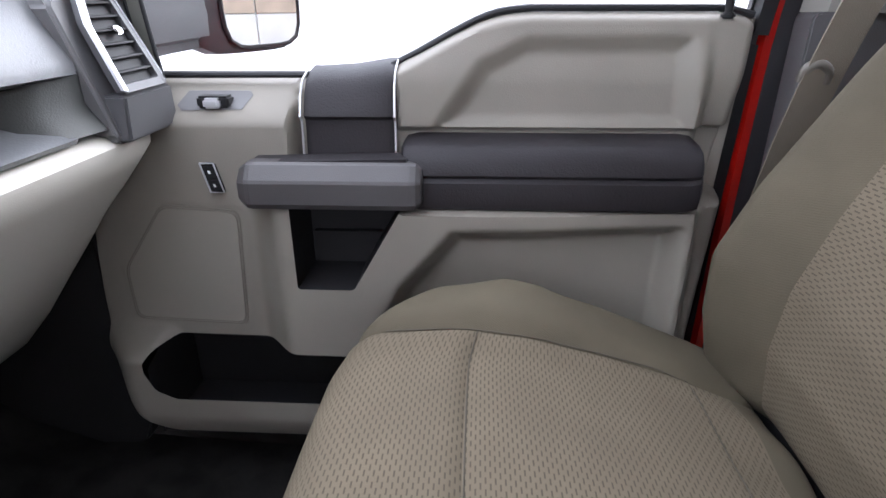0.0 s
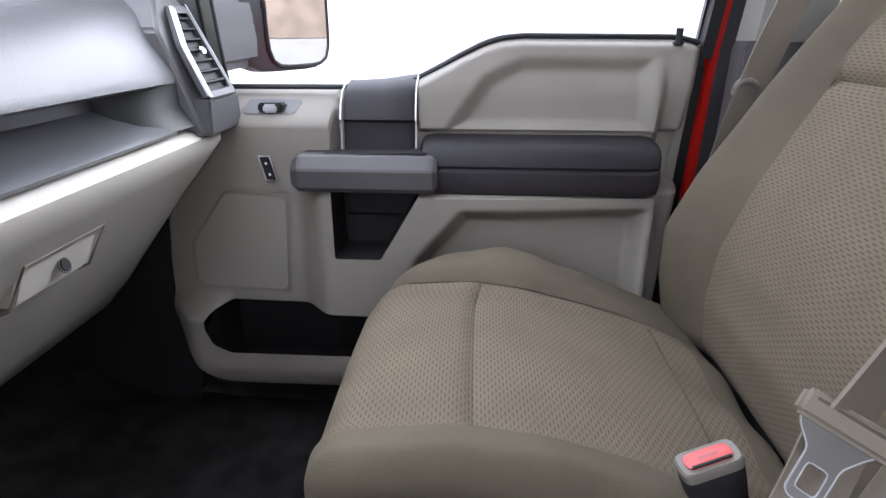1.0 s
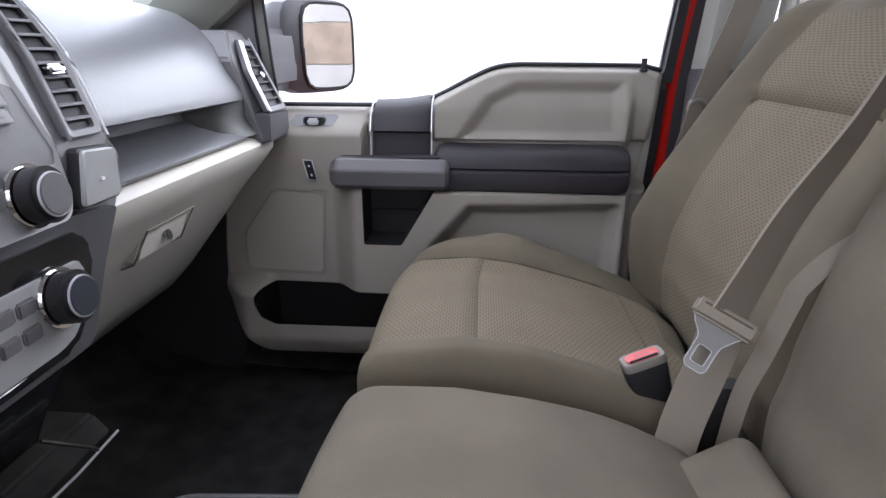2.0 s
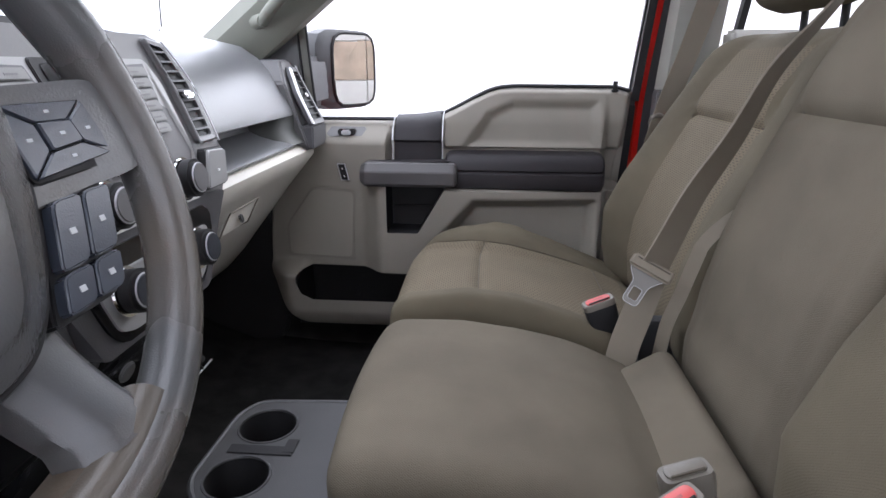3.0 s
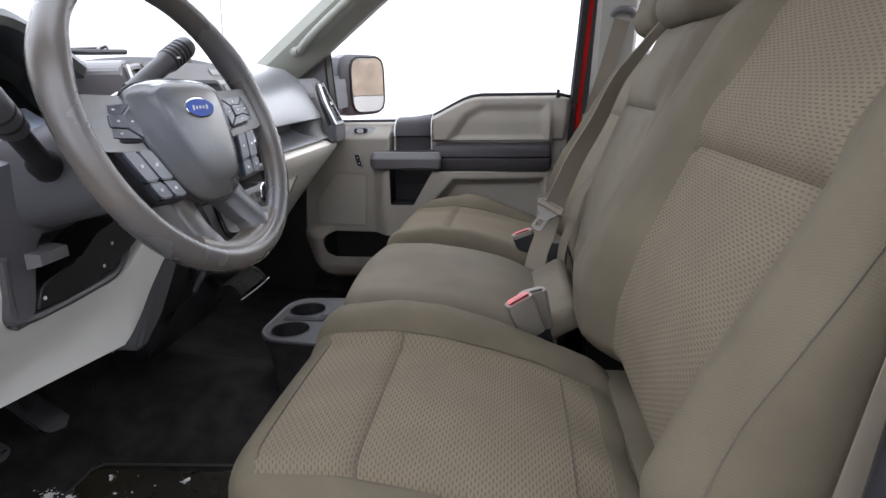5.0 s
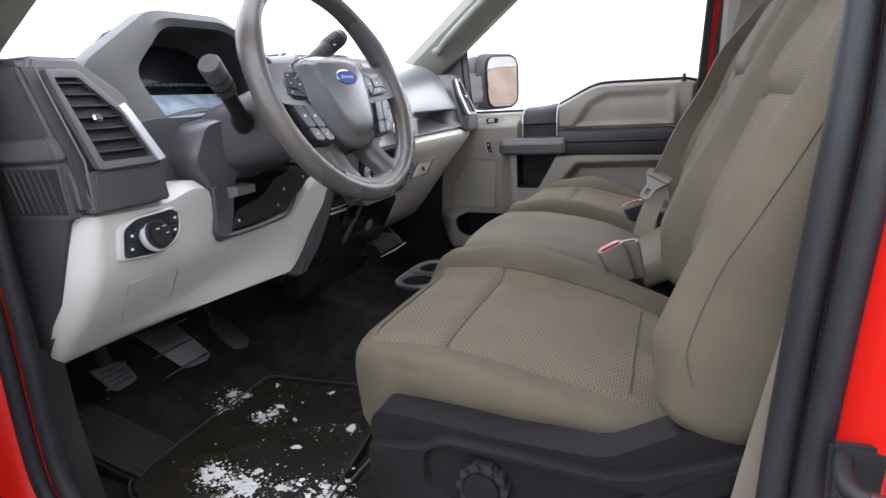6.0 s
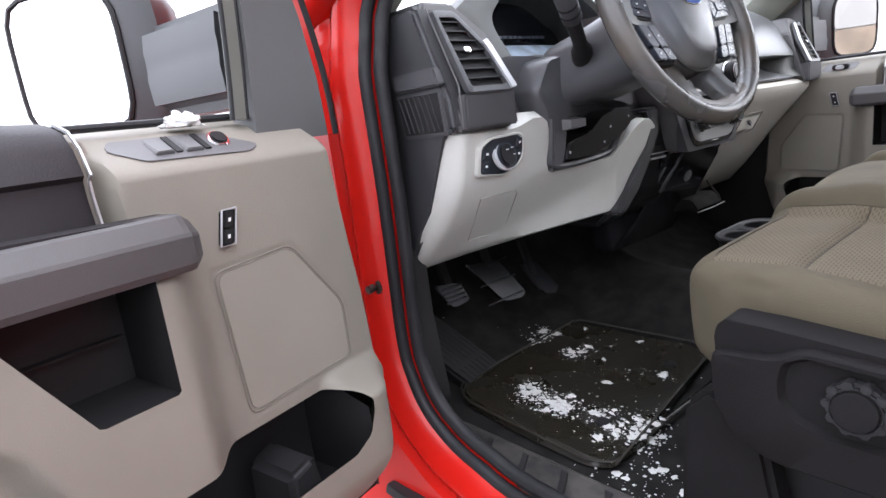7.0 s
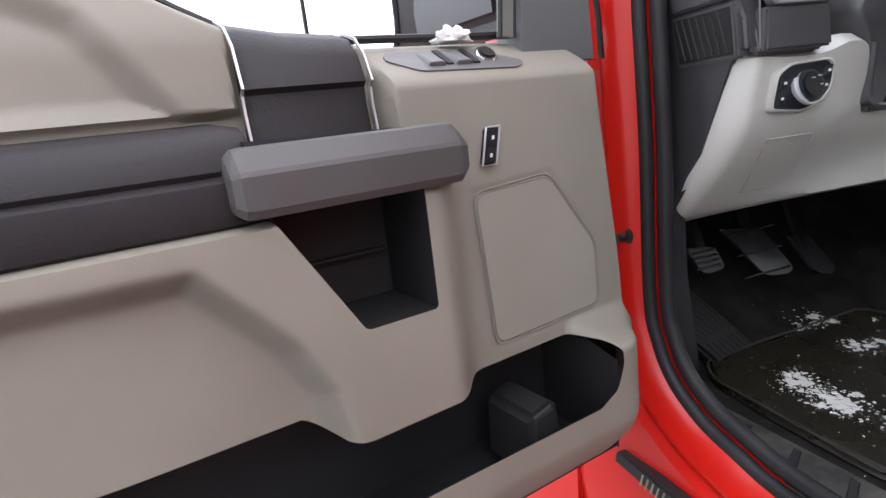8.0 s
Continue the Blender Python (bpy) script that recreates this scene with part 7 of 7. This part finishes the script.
    for k in range(8):
        t = (k + 0.7) / 8.6
        p0, p1 = A.lerp(B, t), D_.lerp(C_, t)
        part("rib", tube([p0.lerp(p1, 0.06), p0.lerp(p1, 0.72)], 0.0022, 6), RESTM, d)
        part("rib", tube([p0.lerp(p1, 0.78), p0.lerp(p1, 0.96)], 0.0022, 6), RESTM, d)


WETRUB = material("worn_wet_rubber", (0.040, 0.041, 0.045), 0.22, grain=0.5, grain_size=260, stain=0.3, wander=0.12)
MATEDGE = material("dirty_mat_edge", (0.022, 0.018, 0.012), 0.6, grain=0.5, grain_size=200, stain=0.3)
MAT = material("wet_black_rubber", (0.017, 0.0155, 0.012), 0.28, spec=0.5, grain=0.8, grain_size=160, stain=0.0, stain_size=9, dark=(0.019, 0.016, 0.011), wander=0.14)
footwell()

# lump of snow lying on the driver door's switch ledge, and the striker on the pillar
bm = bmesh.new()
rnd = random.Random(9)
sn = dd_.matrix_basis @ (Vector((-0.322, C - 0.812, 0.606)) - Vector((-0.5, C - 0.85, 0)))
bmesh.ops.create_icosphere(bm, subdivisions=4, radius=1)
for v in bm.verts:
    k = 1 + 0.55 * noise.noise(v.co * 2.2) + 0.25 * noise.noise(v.co * 6)
    v.co = sn + Vector((v.co.x * 0.012, v.co.y * 0.020, max(v.co.z, -0.2) * 0.012)) * k
tagged(part("snow_lump", bm, SNOW), "white lump of snow on the driver door ledge", "snow")
ck = thing("door_check", (-0.516, -0.88, 0.32), "small bright metal stud on the red pillar", "door hardware")
part("plate", disc((-0.518, -0.872, 0.323), (0.3, -1, 0), 0.014, 0.006, 20), STEEL, ck)
part("stud", disc((-0.516, -0.878, 0.323), (0.3, -1, 0), 0.007, 0.016, 14), STEEL, ck)

sk = thing("door_striker", (0.425, -0.885, 0.41), "black door striker loop with worn bright bar on the red pillar", "door hardware")
part("base", box(0.402, 0.445, -0.884, -0.874, 0.385, 0.435, 0.003), BLACK, sk)
part("loop", tube(smooth_line([(0.41, -0.88, 0.425), (0.405, -0.915, 0.425), (0.42, -0.925, 0.422), (0.44, -0.92, 0.42), (0.44, -0.88, 0.42)], 5), 0.006, 10), BLACK, sk)
part("worn_bar", tube([(0.413, -0.9245, 0.4235), (0.432, -0.924, 0.421)], 0.0064, 10), STEEL, sk, "worn bright bar")

wp = thing("windscreen_wiper", (-0.87, 0.37, 0.82), "black wiper arm with pale hinge below the windscreen", "wiper")
part("blade", tube([(-0.87, 0.16, 0.822), (-0.87, 0.30, 0.826), (-0.86, 0.42, 0.832)], 0.008, 8), BLACK, wp)
part("arm", tube([(-0.88, 0.20, 0.828), (-0.875, 0.33, 0.838), (-0.87, 0.352, 0.842)], 0.004, 8), BLACK, wp)
part("hinge", tube(smooth_line([(-0.872, 0.325, 0.834), (-0.87, 0.338, 0.843), (-0.868, 0.352, 0.846), (-0.868, 0.362, 0.838)], 4), 0.004, 8), STACKM, wp, "pale hinge")
fender = prism(round_poly([(-0.53, -0.25), (-0.53, 0.58), (-1.0, 0.56), (-1.9, 0.50), (-2.0, 0.30), (-2.0, -0.25)], 0.05, 4), "y", C + 0.84, C + 1.0, 0.03, 3)
setting(part("trim_fender", fender, RED), "glossy red front fender", "body panel")
an = thing("antenna", (-0.85, 0.955, 0.565), "thin black whip antenna on the far fender", "antenna")
part("base", disc((-0.85, 0.955, 0.555), (0, 0, 1), 0.02, 0.03, 16), BLACK, an)
part("rod", tube([(-0.85, 0.955, 0.58), (-0.85, 0.955, 1.25)], [0.0022, 0.0014], 6), BLACK, an)
